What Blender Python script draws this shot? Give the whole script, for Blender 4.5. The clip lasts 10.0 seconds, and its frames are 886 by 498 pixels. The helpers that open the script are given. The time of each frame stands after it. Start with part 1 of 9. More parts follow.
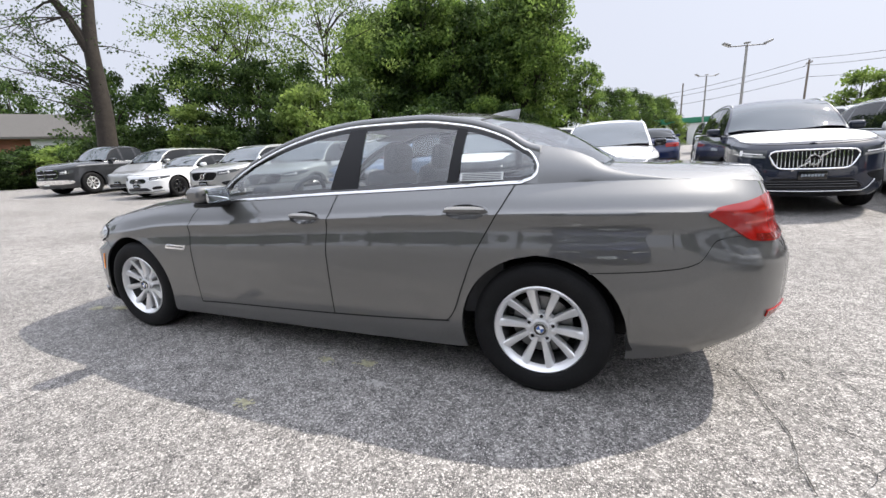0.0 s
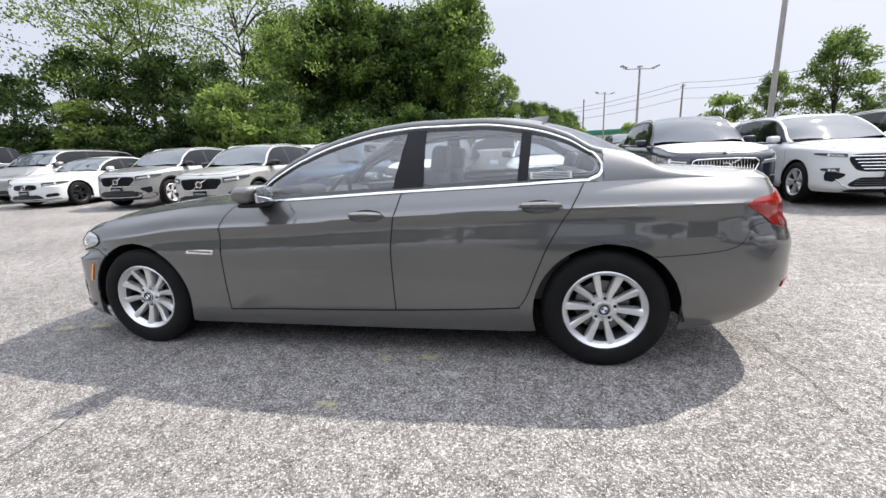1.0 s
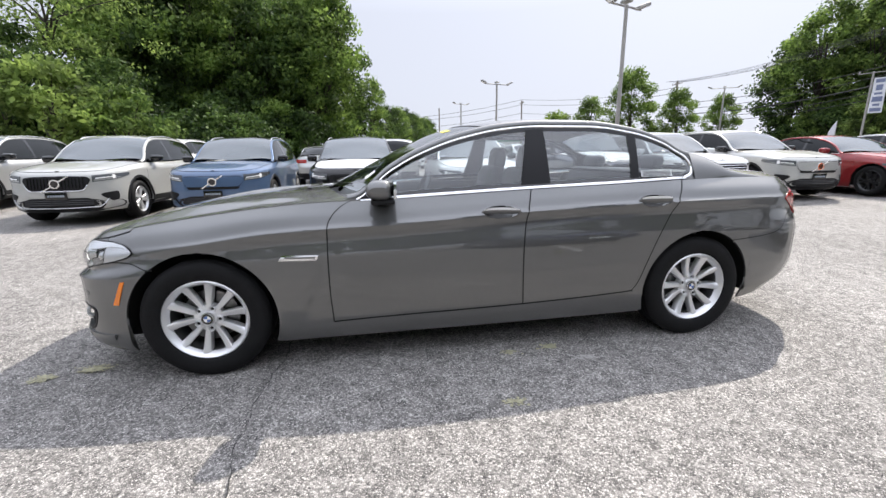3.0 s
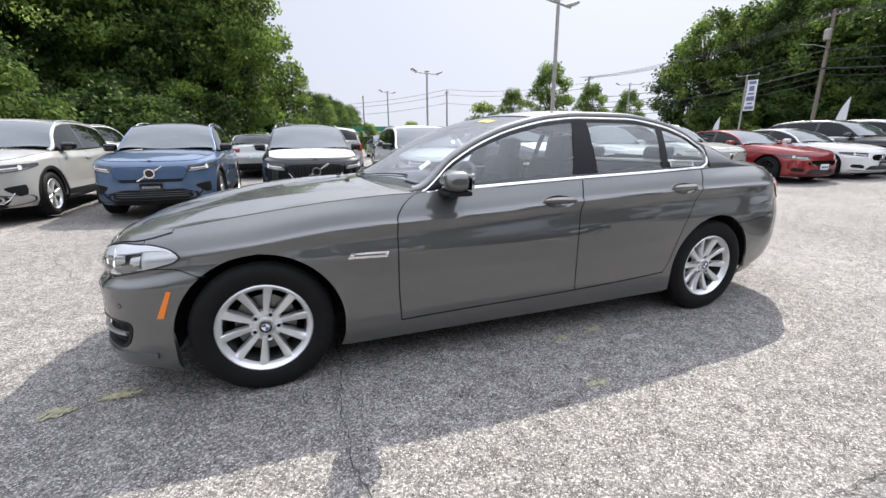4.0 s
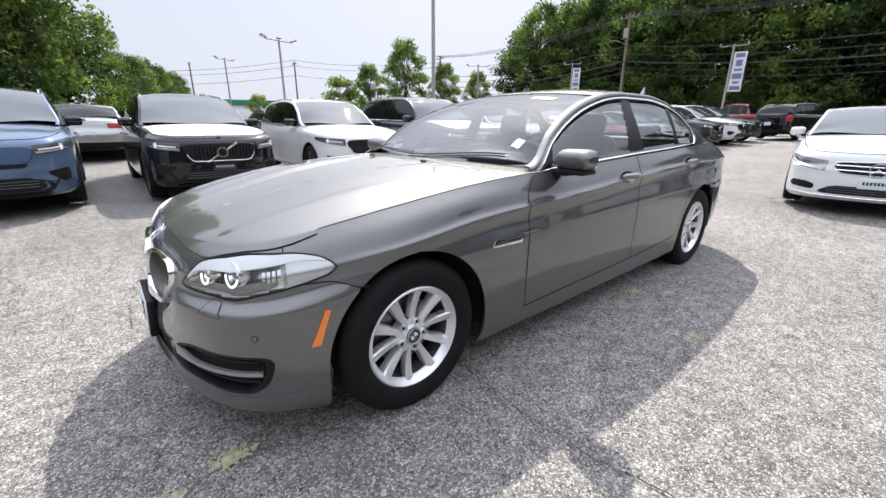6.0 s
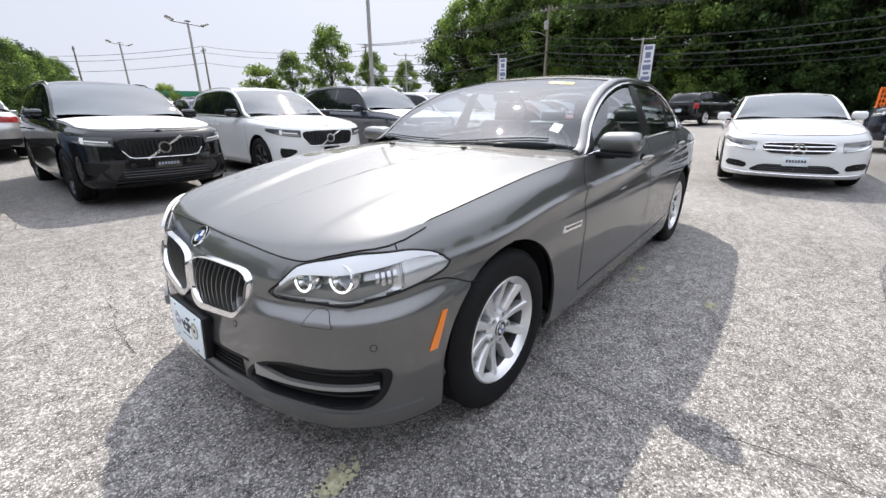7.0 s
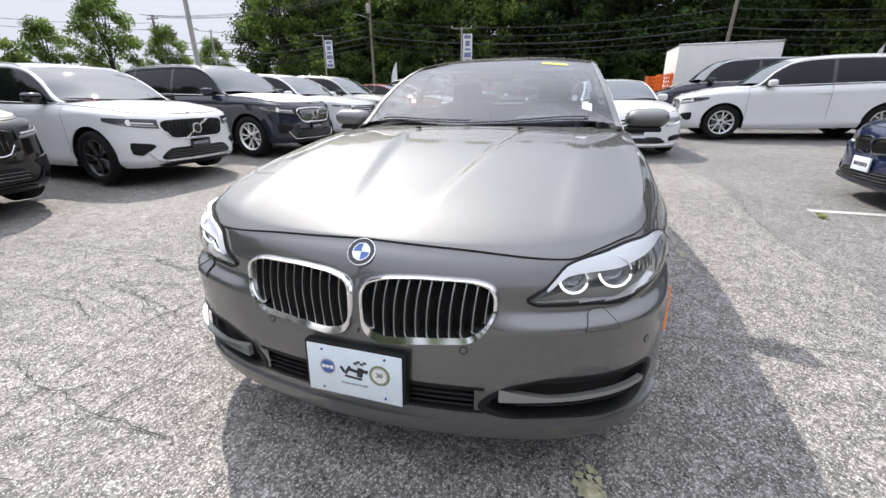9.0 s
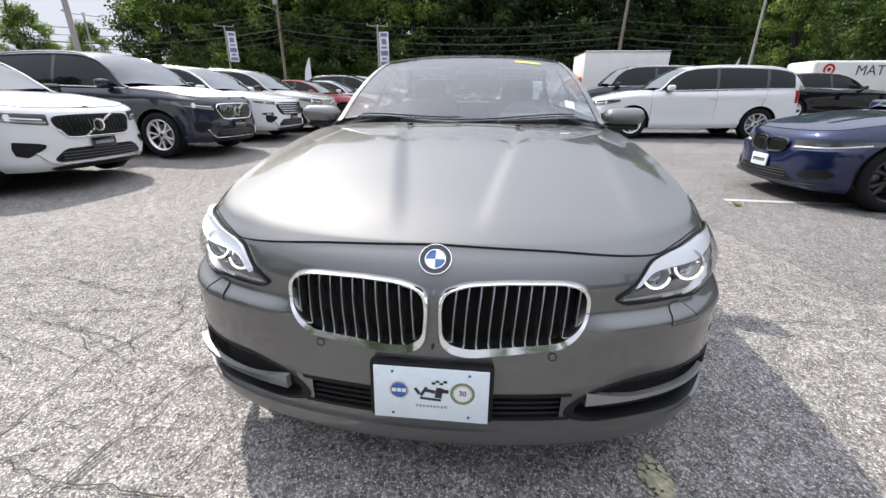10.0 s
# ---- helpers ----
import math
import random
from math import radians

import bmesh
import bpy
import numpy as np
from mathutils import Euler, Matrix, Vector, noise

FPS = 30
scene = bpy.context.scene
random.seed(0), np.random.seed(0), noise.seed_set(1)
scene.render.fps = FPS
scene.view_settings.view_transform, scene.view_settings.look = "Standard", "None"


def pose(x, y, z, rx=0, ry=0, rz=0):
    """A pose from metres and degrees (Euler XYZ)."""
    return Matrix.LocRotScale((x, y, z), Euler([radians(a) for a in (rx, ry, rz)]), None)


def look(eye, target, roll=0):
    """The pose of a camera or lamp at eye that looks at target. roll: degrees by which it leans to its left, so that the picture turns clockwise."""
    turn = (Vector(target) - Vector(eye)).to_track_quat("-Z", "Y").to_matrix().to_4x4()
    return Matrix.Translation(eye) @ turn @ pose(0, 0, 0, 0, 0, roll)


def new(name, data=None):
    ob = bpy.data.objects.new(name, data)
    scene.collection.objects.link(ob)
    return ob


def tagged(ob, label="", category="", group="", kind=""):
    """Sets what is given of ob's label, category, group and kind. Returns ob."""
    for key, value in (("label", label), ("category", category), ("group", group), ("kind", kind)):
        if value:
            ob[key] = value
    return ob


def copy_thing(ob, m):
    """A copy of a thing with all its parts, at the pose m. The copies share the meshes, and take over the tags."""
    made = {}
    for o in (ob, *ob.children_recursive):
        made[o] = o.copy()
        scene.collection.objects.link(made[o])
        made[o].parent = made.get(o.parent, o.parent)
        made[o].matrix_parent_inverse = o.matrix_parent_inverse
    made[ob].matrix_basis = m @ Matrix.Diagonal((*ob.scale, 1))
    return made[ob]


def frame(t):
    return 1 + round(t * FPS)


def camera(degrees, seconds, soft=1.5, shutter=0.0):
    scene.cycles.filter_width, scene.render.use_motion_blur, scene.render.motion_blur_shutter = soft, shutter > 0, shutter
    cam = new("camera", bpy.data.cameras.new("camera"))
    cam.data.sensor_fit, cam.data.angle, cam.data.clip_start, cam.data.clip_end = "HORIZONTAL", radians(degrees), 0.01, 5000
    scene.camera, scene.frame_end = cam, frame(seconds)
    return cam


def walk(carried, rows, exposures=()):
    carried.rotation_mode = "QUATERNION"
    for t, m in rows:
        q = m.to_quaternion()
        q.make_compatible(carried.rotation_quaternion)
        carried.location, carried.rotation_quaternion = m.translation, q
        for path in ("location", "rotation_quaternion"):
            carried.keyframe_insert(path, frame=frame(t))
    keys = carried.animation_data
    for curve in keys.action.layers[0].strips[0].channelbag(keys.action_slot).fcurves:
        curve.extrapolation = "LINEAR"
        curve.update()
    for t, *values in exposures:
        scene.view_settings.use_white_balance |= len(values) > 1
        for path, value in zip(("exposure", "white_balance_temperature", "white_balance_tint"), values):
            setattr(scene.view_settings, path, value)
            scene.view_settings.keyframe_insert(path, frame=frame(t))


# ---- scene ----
cam = camera(95.5, 10.0)
PATH = [
    (0, (1.767, -2.706, 1.179), (1.015, -0.91, 0.72), -3.1),
    (0.5, (1.407, -2.908, 1.178), (0.842, -1.043, 0.728), -2.9),
    (1, (1.035, -3.067, 1.178), (0.655, -1.154, 0.735), -2.4),
    (1.5, (0.628, -3.149, 1.186), (0.423, -1.208, 0.751), -2.0),
    (2, (0.224, -3.227, 1.187), (0.185, -1.275, 0.757), -1.4),
    (2.5, (-0.155, -3.186, 1.174), (-0.024, -1.238, 0.741), -1.0),
    (4, (-1.27, -2.886, 1.188), (-0.621, -1.06, 0.692), -0.4),
    (4.5, (-1.634, -2.72, 1.185), (-0.822, -0.971, 0.656), -0.3),
    (5, (-1.936, -2.538, 1.19), (-0.977, -0.873, 0.633), -0.1),
    (5.5, (-2.168, -2.328, 1.193), (-1.071, -0.759, 0.616), 0.2),
    (7, (-2.738, -1.631, 1.161), (-1.297, -0.401, 0.522), -0.4),
    (7.5, (-2.94, -1.364, 1.149), (-1.399, -0.271, 0.491), -0.7),
    (8, (-3.044, -1.098, 1.135), (-1.41, -0.163, 0.457), -0.9),
    (8.5, (-3.106, -0.832, 1.142), (-1.388, -0.08, 0.449), -0.9),
    (9, (-3.178, -0.538, 1.142), (-1.393, 0.019, 0.435), -0.7),
    (9.5, (-3.178, -0.298, 1.122), (-1.345, 0.064, 0.409), -0.3),
    (10, (-3.177, -0.113, 1.125), (-1.317, 0.071, 0.414), 0.4),
]
walk(cam, [(t, look(eye, target, roll)) for t, eye, target, roll in PATH], [(0, 0.55), (5.5, 0.55), (7.5, 0.50), (10, 0.42)])

# ---- world, sun and exposure ----
SUN_TO = Vector((0.486, 0.469, 0.737)).normalized()
world = bpy.data.worlds.new("hazy_sky")
scene.world = world
world.use_nodes = True
wn, wl = world.node_tree.nodes, world.node_tree.links
sky = wn.new("ShaderNodeTexSky")
sky.sky_type = "NISHITA"
sky.sun_disc = False
sky.sun_elevation = math.asin(SUN_TO.z)
sky.sun_rotation = math.atan2(SUN_TO.x, SUN_TO.y)
sky.air_density, sky.dust_density, sky.ozone_density = 1.0, 3.0, 1.0
sky_mix = wn.new("ShaderNodeMix")
sky_mix.data_type = "RGBA"
sky_mix.inputs[0].default_value = 0.92
wl.new(sky.outputs[0], sky_mix.inputs[6])
sky_mix.inputs[7].default_value = (7.1, 7.45, 8.6, 1)
# thin haze: a broad bright glow round the veiled sun
sky_dir = wn.new("ShaderNodeTexCoord")
sky_dot = wn.new("ShaderNodeVectorMath")
sky_dot.operation = "DOT_PRODUCT"
wl.new(sky_dir.outputs["Generated"], sky_dot.inputs[0])
sky_dot.inputs[1].default_value = SUN_TO
sky_pos = wn.new("ShaderNodeMath")
sky_pos.operation = "MAXIMUM"
sky_pos.inputs[1].default_value = 0.0
wl.new(sky_dot.outputs["Value"], sky_pos.inputs[0])
sky_pow = wn.new("ShaderNodeMath")
sky_pow.operation = "POWER"
sky_pow.inputs[1].default_value = 5.0
wl.new(sky_pos.outputs[0], sky_pow.inputs[0])
sky_rise = wn.new("ShaderNodeMath")
sky_rise.operation = "MULTIPLY_ADD"
sky_rise.inputs[1].default_value = 0.3
wl.new(sky_pow.outputs[0], sky_rise.inputs[0])
# and a little brighter overhead than by the horizon
sky_up = wn.new("ShaderNodeSeparateXYZ")
wl.new(sky_dir.outputs["Generated"], sky_up.inputs[0])
sky_high = wn.new("ShaderNodeMapRange")
sky_high.inputs["From Min"].default_value, sky_high.inputs["From Max"].default_value = 0.3, 0.8
sky_high.inputs["To Min"].default_value, sky_high.inputs["To Max"].default_value = 1.0, 2.35
wl.new(sky_up.outputs["Z"], sky_high.inputs["Value"])
wl.new(sky_high.outputs[0], sky_rise.inputs[2])
sky_gain = wn.new("ShaderNodeVectorMath")
sky_gain.operation = "SCALE"
wl.new(sky_mix.outputs[2], sky_gain.inputs[0])
wl.new(sky_rise.outputs[0], sky_gain.inputs["Scale"])
wl.new(sky_gain.outputs[0], wn["Background"].inputs[0])
wn["Background"].inputs[1].default_value = 0.075
sun = new("sun", bpy.data.lights.new("sun", "SUN"))
sun.data.energy, sun.data.angle, sun.data.color = 3.9, radians(0.7), (1.0, 0.935, 0.85)
sun.matrix_world = look(SUN_TO * 50, (0, 0, 0))


# ---- materials ----
def material(name, colour, rough=0.5, metal=0.0, coat=0.0, coat_rough=0.03, vary=0.0, scale=8.0, bump=0.0, bump_scale=60.0, spec=0.5, random_piece=0.0):
    """A principled material with colour variation at two scales and fine relief."""
    m = bpy.data.materials.new(name)
    m.use_nodes = True
    n, l = m.node_tree.nodes, m.node_tree.links
    b = n["Principled BSDF"]
    b.inputs["Base Color"].default_value = (*colour, 1)
    b.inputs["Roughness"].default_value = rough
    b.inputs["Metallic"].default_value = metal
    b.inputs["Coat Weight"].default_value = coat
    b.inputs["Coat Roughness"].default_value = coat_rough
    b.inputs["Specular IOR Level"].default_value = spec
    if vary or bump or random_piece:
        tc = n.new("ShaderNodeTexCoord")
        a = n.new("ShaderNodeTexNoise")
        a.inputs["Scale"].default_value, a.inputs["Detail"].default_value = scale, 6
        l.new(tc.outputs["Object"], a.inputs["Vector"])
        f = n.new("ShaderNodeTexNoise")
        f.inputs["Scale"].default_value, f.inputs["Detail"].default_value = bump_scale, 3
        l.new(tc.outputs["Object"], f.inputs["Vector"])
        if vary or random_piece:
            add = n.new("ShaderNodeMath")
            add.operation = "ADD"
            l.new(a.outputs["Fac"], add.inputs[0])
            l.new(f.outputs["Fac"], add.inputs[1])
            r = n.new("ShaderNodeMapRange")
            r.inputs["From Min"].default_value, r.inputs["From Max"].default_value = 0.6, 1.4
            r.inputs["To Min"].default_value, r.inputs["To Max"].default_value = 1 - vary, 1 + vary
            l.new(add.outputs[0], r.inputs["Value"])
            mul = n.new("ShaderNodeVectorMath")
            mul.operation = "SCALE"
            mul.inputs[0].default_value = colour
            l.new(r.outputs[0], mul.inputs["Scale"])
            l.new(mul.outputs[0], b.inputs["Base Color"])
        if bump:
            bp = n.new("ShaderNodeBump")
            bp.inputs["Strength"].default_value, bp.inputs["Distance"].default_value = bump, 0.005
            l.new(f.outputs["Fac"], bp.inputs["Height"])
            l.new(bp.outputs[0], b.inputs["Normal"])
    return m


def paint(name, colour, metal=0.0, rough=0.35, coat_ior=1.58, haze=0.0):
    """Clear-coated car paint with fine metal flake and a trace of dust."""
    m = material(name, colour, rough, metal, coat=1.0, coat_rough=0.02)
    n, l = m.node_tree.nodes, m.node_tree.links
    b = n["Principled BSDF"]
    b.inputs["Coat IOR"].default_value = coat_ior
    b.inputs["Specular IOR Level"].default_value = 0.06
    tc = n.new("ShaderNodeTexCoord")
    if metal:
        vor = n.new("ShaderNodeTexVoronoi")
        vor.inputs["Scale"].default_value = 700
        l.new(tc.outputs["Object"], vor.inputs["Vector"])
        sep = n.new("ShaderNodeMapRange")
        sep.inputs["To Min"].default_value, sep.inputs["To Max"].default_value = 0.85, 1.2
        l.new(vor.outputs["Distance"], sep.inputs["Value"])
        mul = n.new("ShaderNodeVectorMath")
        mul.operation = "SCALE"
        mul.inputs[0].default_value = colour
        l.new(sep.outputs[0], mul.inputs["Scale"])
        l.new(mul.outputs[0], b.inputs["Base Color"])
    dust = n.new("ShaderNodeTexNoise")
    dust.inputs["Scale"].default_value, dust.inputs["Detail"].default_value = 3.0, 8
    l.new(tc.outputs["Object"], dust.inputs["Vector"])
    r = n.new("ShaderNodeMapRange")
    r.inputs["From Min"].default_value, r.inputs["From Max"].default_value = 0.35, 0.75
    r.inputs["To Min"].default_value, r.inputs["To Max"].default_value = 0.015 + haze, 0.07 + haze
    l.new(dust.outputs["Fac"], r.inputs["Value"])
    l.new(r.outputs[0], b.inputs["Coat Roughness"])
    return m


def thin_glass(name, tint, gloss=0.1, slant=4.5):
    """A thin pane: it lets light straight through, tinted, and mirrors more at a slant."""
    m = bpy.data.materials.new(name)
    m.use_nodes = True
    n, l = m.node_tree.nodes, m.node_tree.links
    n.remove(n["Principled BSDF"])
    t = n.new("ShaderNodeBsdfTransparent")
    t.inputs[0].default_value = (*tint, 1)
    g = n.new("ShaderNodeBsdfGlossy")
    g.inputs["Roughness"].default_value = 0.01
    lw = n.new("ShaderNodeLayerWeight")
    lw.inputs[0].default_value = 0.5
    pw = n.new("ShaderNodeMath")
    pw.operation = "POWER"
    pw.inputs[1].default_value = slant
    l.new(lw.outputs["Facing"], pw.inputs[0])
    mx = n.new("ShaderNodeMapRange")
    mx.inputs["To Min"].default_value, mx.inputs["To Max"].default_value = gloss, 1.0
    l.new(pw.outputs[0], mx.inputs["Value"])
    mix = n.new("ShaderNodeMixShader")
    l.new(mx.outputs[0], mix.inputs[0])
    l.new(t.outputs[0], mix.inputs[1])
    l.new(g.outputs[0], mix.inputs[2])
    l.new(mix.outputs[0], n["Material Output"].inputs[0])
    return m


def asphalt_material(name, stone, tar):
    """Worn asphalt: pale and dark stones in dark binder, with patches, stains and pitting."""
    m = bpy.data.materials.new(name)
    m.use_nodes = True
    n, l = m.node_tree.nodes, m.node_tree.links
    b = n["Principled BSDF"]
    b.inputs["Roughness"].default_value = 0.8
    b.inputs["Specular IOR Level"].default_value = 0.3
    geo = n.new("ShaderNodeNewGeometry")

    def noisy(scale, detail, lo, hi, a, b_):
        t = n.new("ShaderNodeTexNoise")
        t.inputs["Scale"].default_value, t.inputs["Detail"].default_value = scale, detail
        l.new(geo.outputs["Position"], t.inputs["Vector"])
        r = n.new("ShaderNodeMapRange")
        r.inputs["From Min"].default_value, r.inputs["From Max"].default_value = lo, hi
        r.inputs["To Min"].default_value, r.inputs["To Max"].default_value = a, b_
        l.new(t.outputs["Fac"], r.inputs["Value"])
        return r.outputs[0]

    def cells(scale, feature):
        v = n.new("ShaderNodeTexVoronoi")
        v.feature = feature
        v.inputs["Scale"].default_value = scale
        l.new(geo.outputs["Position"], v.inputs["Vector"])
        return v

    def math_of(kind, a, b_):
        t = n.new("ShaderNodeMath")
        t.operation = kind
        for k, v in enumerate((a, b_)):
            if isinstance(v, float):
                t.inputs[k].default_value = v
            else:
                l.new(v, t.inputs[k])
        return t.outputs[0]
    # each stone has its own tone; the binder shows dark between
    stones = cells(125, "F1")
    sep = n.new("ShaderNodeSeparateColor")
    l.new(stones.outputs["Color"], sep.inputs[0])
    ramp = n.new("ShaderNodeValToRGB")
    e = ramp.color_ramp.elements
    e[0].position, e[0].color = 0.0, (*[c * 0.30 for c in stone], 1)
    e[1].position, e[1].color = 1.0, (*[min(0.85, c * 1.32) for c in stone], 1)
    mid = e.new(0.6)
    mid.color = (*[c * 0.80 for c in stone], 1)
    l.new(sep.outputs[0], ramp.inputs[0])
    edge = cells(125, "DISTANCE_TO_EDGE")
    joint = n.new("ShaderNodeMapRange")
    joint.inputs["From Min"].default_value, joint.inputs["From Max"].default_value = 0.02, 0.20
    l.new(edge.outputs["Distance"], joint.inputs["Value"])
    worn = noisy(13, 5, 0.34, 0.62, 0.15, 0.62)
    bare = math_of("MAXIMUM", joint.outputs[0], worn)
    pits = noisy(48, 3, 0.30, 0.40, 0.12, 1.0)
    cover = math_of("MULTIPLY", bare, pits)
    mix = n.new("ShaderNodeMix")
    mix.data_type = "RGBA"
    l.new(cover, mix.inputs[0])
    mix.inputs[6].default_value = (*tar, 1)
    l.new(ramp.outputs[0], mix.inputs[7])
    tone = math_of("MULTIPLY", noisy(0.42, 6, 0.3, 0.7, 0.80, 1.14), noisy(5, 5, 0.3, 0.7, 0.90, 1.09))
    sc = n.new("ShaderNodeVectorMath")
    sc.operation = "SCALE"
    l.new(mix.outputs[2], sc.inputs[0])
    l.new(tone, sc.inputs["Scale"])
    l.new(sc.outputs[0], b.inputs["Base Color"])
    bp = n.new("ShaderNodeBump")
    bp.inputs["Strength"].default_value, bp.inputs["Distance"].default_value = 0.8, 0.004
    l.new(cover, bp.inputs["Height"])
    l.new(bp.outputs[0], b.inputs["Normal"])
    return m


def leaf_material(name, dark, light, trans=0.35):
    """Leaves that differ one by one and let some light through."""
    m = bpy.data.materials.new(name)
    m.use_nodes = True
    n, l = m.node_tree.nodes, m.node_tree.links
    b = n["Principled BSDF"]
    b.inputs["Roughness"].default_value = 0.55
    b.inputs["Specular IOR Level"].default_value = 0.15
    g = n.new("ShaderNodeNewGeometry")
    ramp = n.new("ShaderNodeValToRGB")
    ramp.color_ramp.elements[0].color = (*dark, 1)
    ramp.color_ramp.elements[1].color = (*light, 1)
    l.new(g.outputs["Random Per Island"], ramp.inputs[0])
    # whole boughs are lighter or darker, yellower or bluer, than others
    bough = n.new("ShaderNodeTexNoise")
    bough.inputs["Scale"].default_value, bough.inputs["Detail"].default_value = 0.42, 3
    l.new(g.outputs["Position"], bough.inputs["Vector"])
    tone = n.new("ShaderNodeMapRange")
    tone.inputs["From Min"].default_value, tone.inputs["From Max"].default_value = 0.36, 0.64
    tone.inputs["To Min"].default_value, tone.inputs["To Max"].default_value = 0.42, 1.6
    l.new(bough.outputs["Fac"], tone.inputs["Value"])
    warm = n.new("ShaderNodeMix")
    warm.data_type = "RGBA"
    warm.inputs[6].default_value, warm.inputs[7].default_value = (0.80, 0.95, 1.0, 1), (1.18, 1.05, 0.9, 1)
    l.new(bough.outputs["Fac"], warm.inputs[0])
    tint = n.new("ShaderNodeVectorMath")
    tint.operation = "MULTIPLY"
    l.new(ramp.outputs[0], tint.inputs[0])
    l.new(warm.outputs[2], tint.inputs[1])
    shade = n.new("ShaderNodeVectorMath")
    shade.operation = "SCALE"
    l.new(tint.outputs[0], shade.inputs[0])
    l.new(tone.outputs[0], shade.inputs["Scale"])
    l.new(shade.outputs[0], b.inputs["Base Color"])
    tr = n.new("ShaderNodeBsdfTranslucent")
    l.new(shade.outputs[0], tr.inputs[0])
    mix = n.new("ShaderNodeMixShader")
    mix.inputs[0].default_value = trans
    l.new(b.outputs[0], mix.inputs[1])
    l.new(tr.outputs[0], mix.inputs[2])
    l.new(mix.outputs[0], n["Material Output"].inputs[0])
    return m


M_ASPHALT = asphalt_material("worn_asphalt", (0.515, 0.487, 0.455), (0.03, 0.03, 0.031))
M_ASPHALT_DARK = asphalt_material("newer_asphalt", (0.41, 0.393, 0.375), (0.04, 0.04, 0.042))
M_GREY = paint("grey_metallic_paint", (0.136, 0.136, 0.134), 1.0, 0.58, 1.9, 0.0)
M_WHITE = paint("white_paint", (0.74, 0.75, 0.75), 0.0)
M_SILVER = paint("silver_paint", (0.42, 0.42, 0.41), 0.7)
M_SAND = paint("sand_paint", (0.43, 0.43, 0.41), 0.3)
M_BLUE = paint("blue_paint", (0.085, 0.135, 0.23), 0.4)
M_BLACK = paint("black_paint", (0.005, 0.005, 0.006), 0.0, 0.35, 1.5)
M_NAVY = paint("navy_paint", (0.016, 0.020, 0.034), 0.0)
M_DARK = paint("charcoal_paint", (0.05, 0.052, 0.056), 0.5)
M_RED = paint("red_paint", (0.24, 0.022, 0.024), 0.2)
M_DEEPBLUE = paint("deep_blue_paint", (0.006, 0.013, 0.055), 0.3)
M_FILM = material("white_film", (0.66, 0.67, 0.68), 0.35, vary=0.05, scale=3, bump=0.05, bump_scale=20)
M_CHROME = material("chrome", (0.92, 0.92, 0.92), 0.08, 1.0)
M_STRIP = material("bright_strip", (0.88, 0.88, 0.88), 0.2, 0.25)
M_SATIN = material("satin_aluminium", (0.72, 0.72, 0.71), 0.25, 1.0)
M_ALLOY = material("silver_alloy", (0.80, 0.80, 0.80), 0.36, 0.7, coat=0.4)
M_ALLOY_DARK = material("dark_alloy", (0.03, 0.03, 0.032), 0.3, 0.6, coat=0.5)
M_TYRE = material("tyre_rubber", (0.009, 0.009, 0.0095), 0.7, vary=0.3, scale=9, bump=0.3, bump_scale=120, spec=0.2)
M_PILLAR = material("pillar_black", (0.008, 0.008, 0.009), 0.3, spec=0.25)
M_PLASTIC = material("black_plastic", (0.009, 0.009, 0.010), 0.5, vary=0.2, bump=0.15, bump_scale=300, spec=0.25)
M_GLOSSBLACK = material("gloss_black", (0.006, 0.006, 0.007), 0.08, coat=0.6)
M_DARKGAP = material("shut_line_black", (0.004, 0.004, 0.004), 0.9)
M_PANE = material("tinted_car_glass", (0.006, 0.008, 0.009), 0.02, spec=0.3)
M_SCREEN = material("windscreen_glass_far", (0.05, 0.065, 0.075), 0.02, spec=0.6, coat=0.3)
M_SCREEN.node_tree.nodes["Principled BSDF"].inputs["IOR"].default_value = 1.75
M_GLASS = thin_glass("side_glass", (0.88, 0.92, 0.92), 0.15, 3.4)
M_FRONTGLASS = thin_glass("windscreen_glass", (0.72, 0.79, 0.82), 0.09, 3.2)
M_LENS = thin_glass("lamp_lens", (0.94, 0.95, 0.96), 0.03)
M_LAMPBOWL = material("lamp_reflector", (0.62, 0.62, 0.61), 0.22, 0.6)
M_LAMPGREY = material("lamp_grey_bezel", (0.27, 0.265, 0.25), 0.35, 0.3)
M_BROW = material("frosted_brow", (0.86, 0.87, 0.88), 0.4)
M_SLAT = material("grille_slat_grey", (0.30, 0.30, 0.30), 0.3, 0.9)
M_BLADE = material("blade_silver", (0.40, 0.40, 0.39), 0.5, 0.8)
# silver barrel coloured dark grey for the shade between the spokes
M_BARREL = material("shaded_barrel", (0.10, 0.10, 0.10), 0.5, 0.6, vary=0.3, scale=12)
M_DISC = material("brake_disc_steel", (0.20, 0.20, 0.20), 0.4, 1.0)
M_LAMPDARK = material("lamp_bezel", (0.07, 0.075, 0.08), 0.06, coat=1.0)
M_LAMPCLEAR = material("clear_lamp", (0.36, 0.37, 0.37), 0.1, 0.3, coat=1.0)
M_REDLENS = material("red_lamp_lens", (0.30, 0.008, 0.005), 0.18, coat=0.35)
M_ORANGE = material("amber_reflector", (0.85, 0.22, 0.01), 0.2, coat=1.0)
M_SEAT = material("black_leather", (0.04, 0.042, 0.046), 0.5, vary=0.25, scale=6, bump=0.2, bump_scale=200)
M_CABIN = material("dark_trim", (0.05, 0.05, 0.053), 0.7, vary=0.2)
M_HEADLINER = material("grey_headliner", (0.35, 0.35, 0.34), 0.9, vary=0.1)
M_PLATE = material("plate_white", (0.72, 0.80, 0.84), 0.35, vary=0.05)
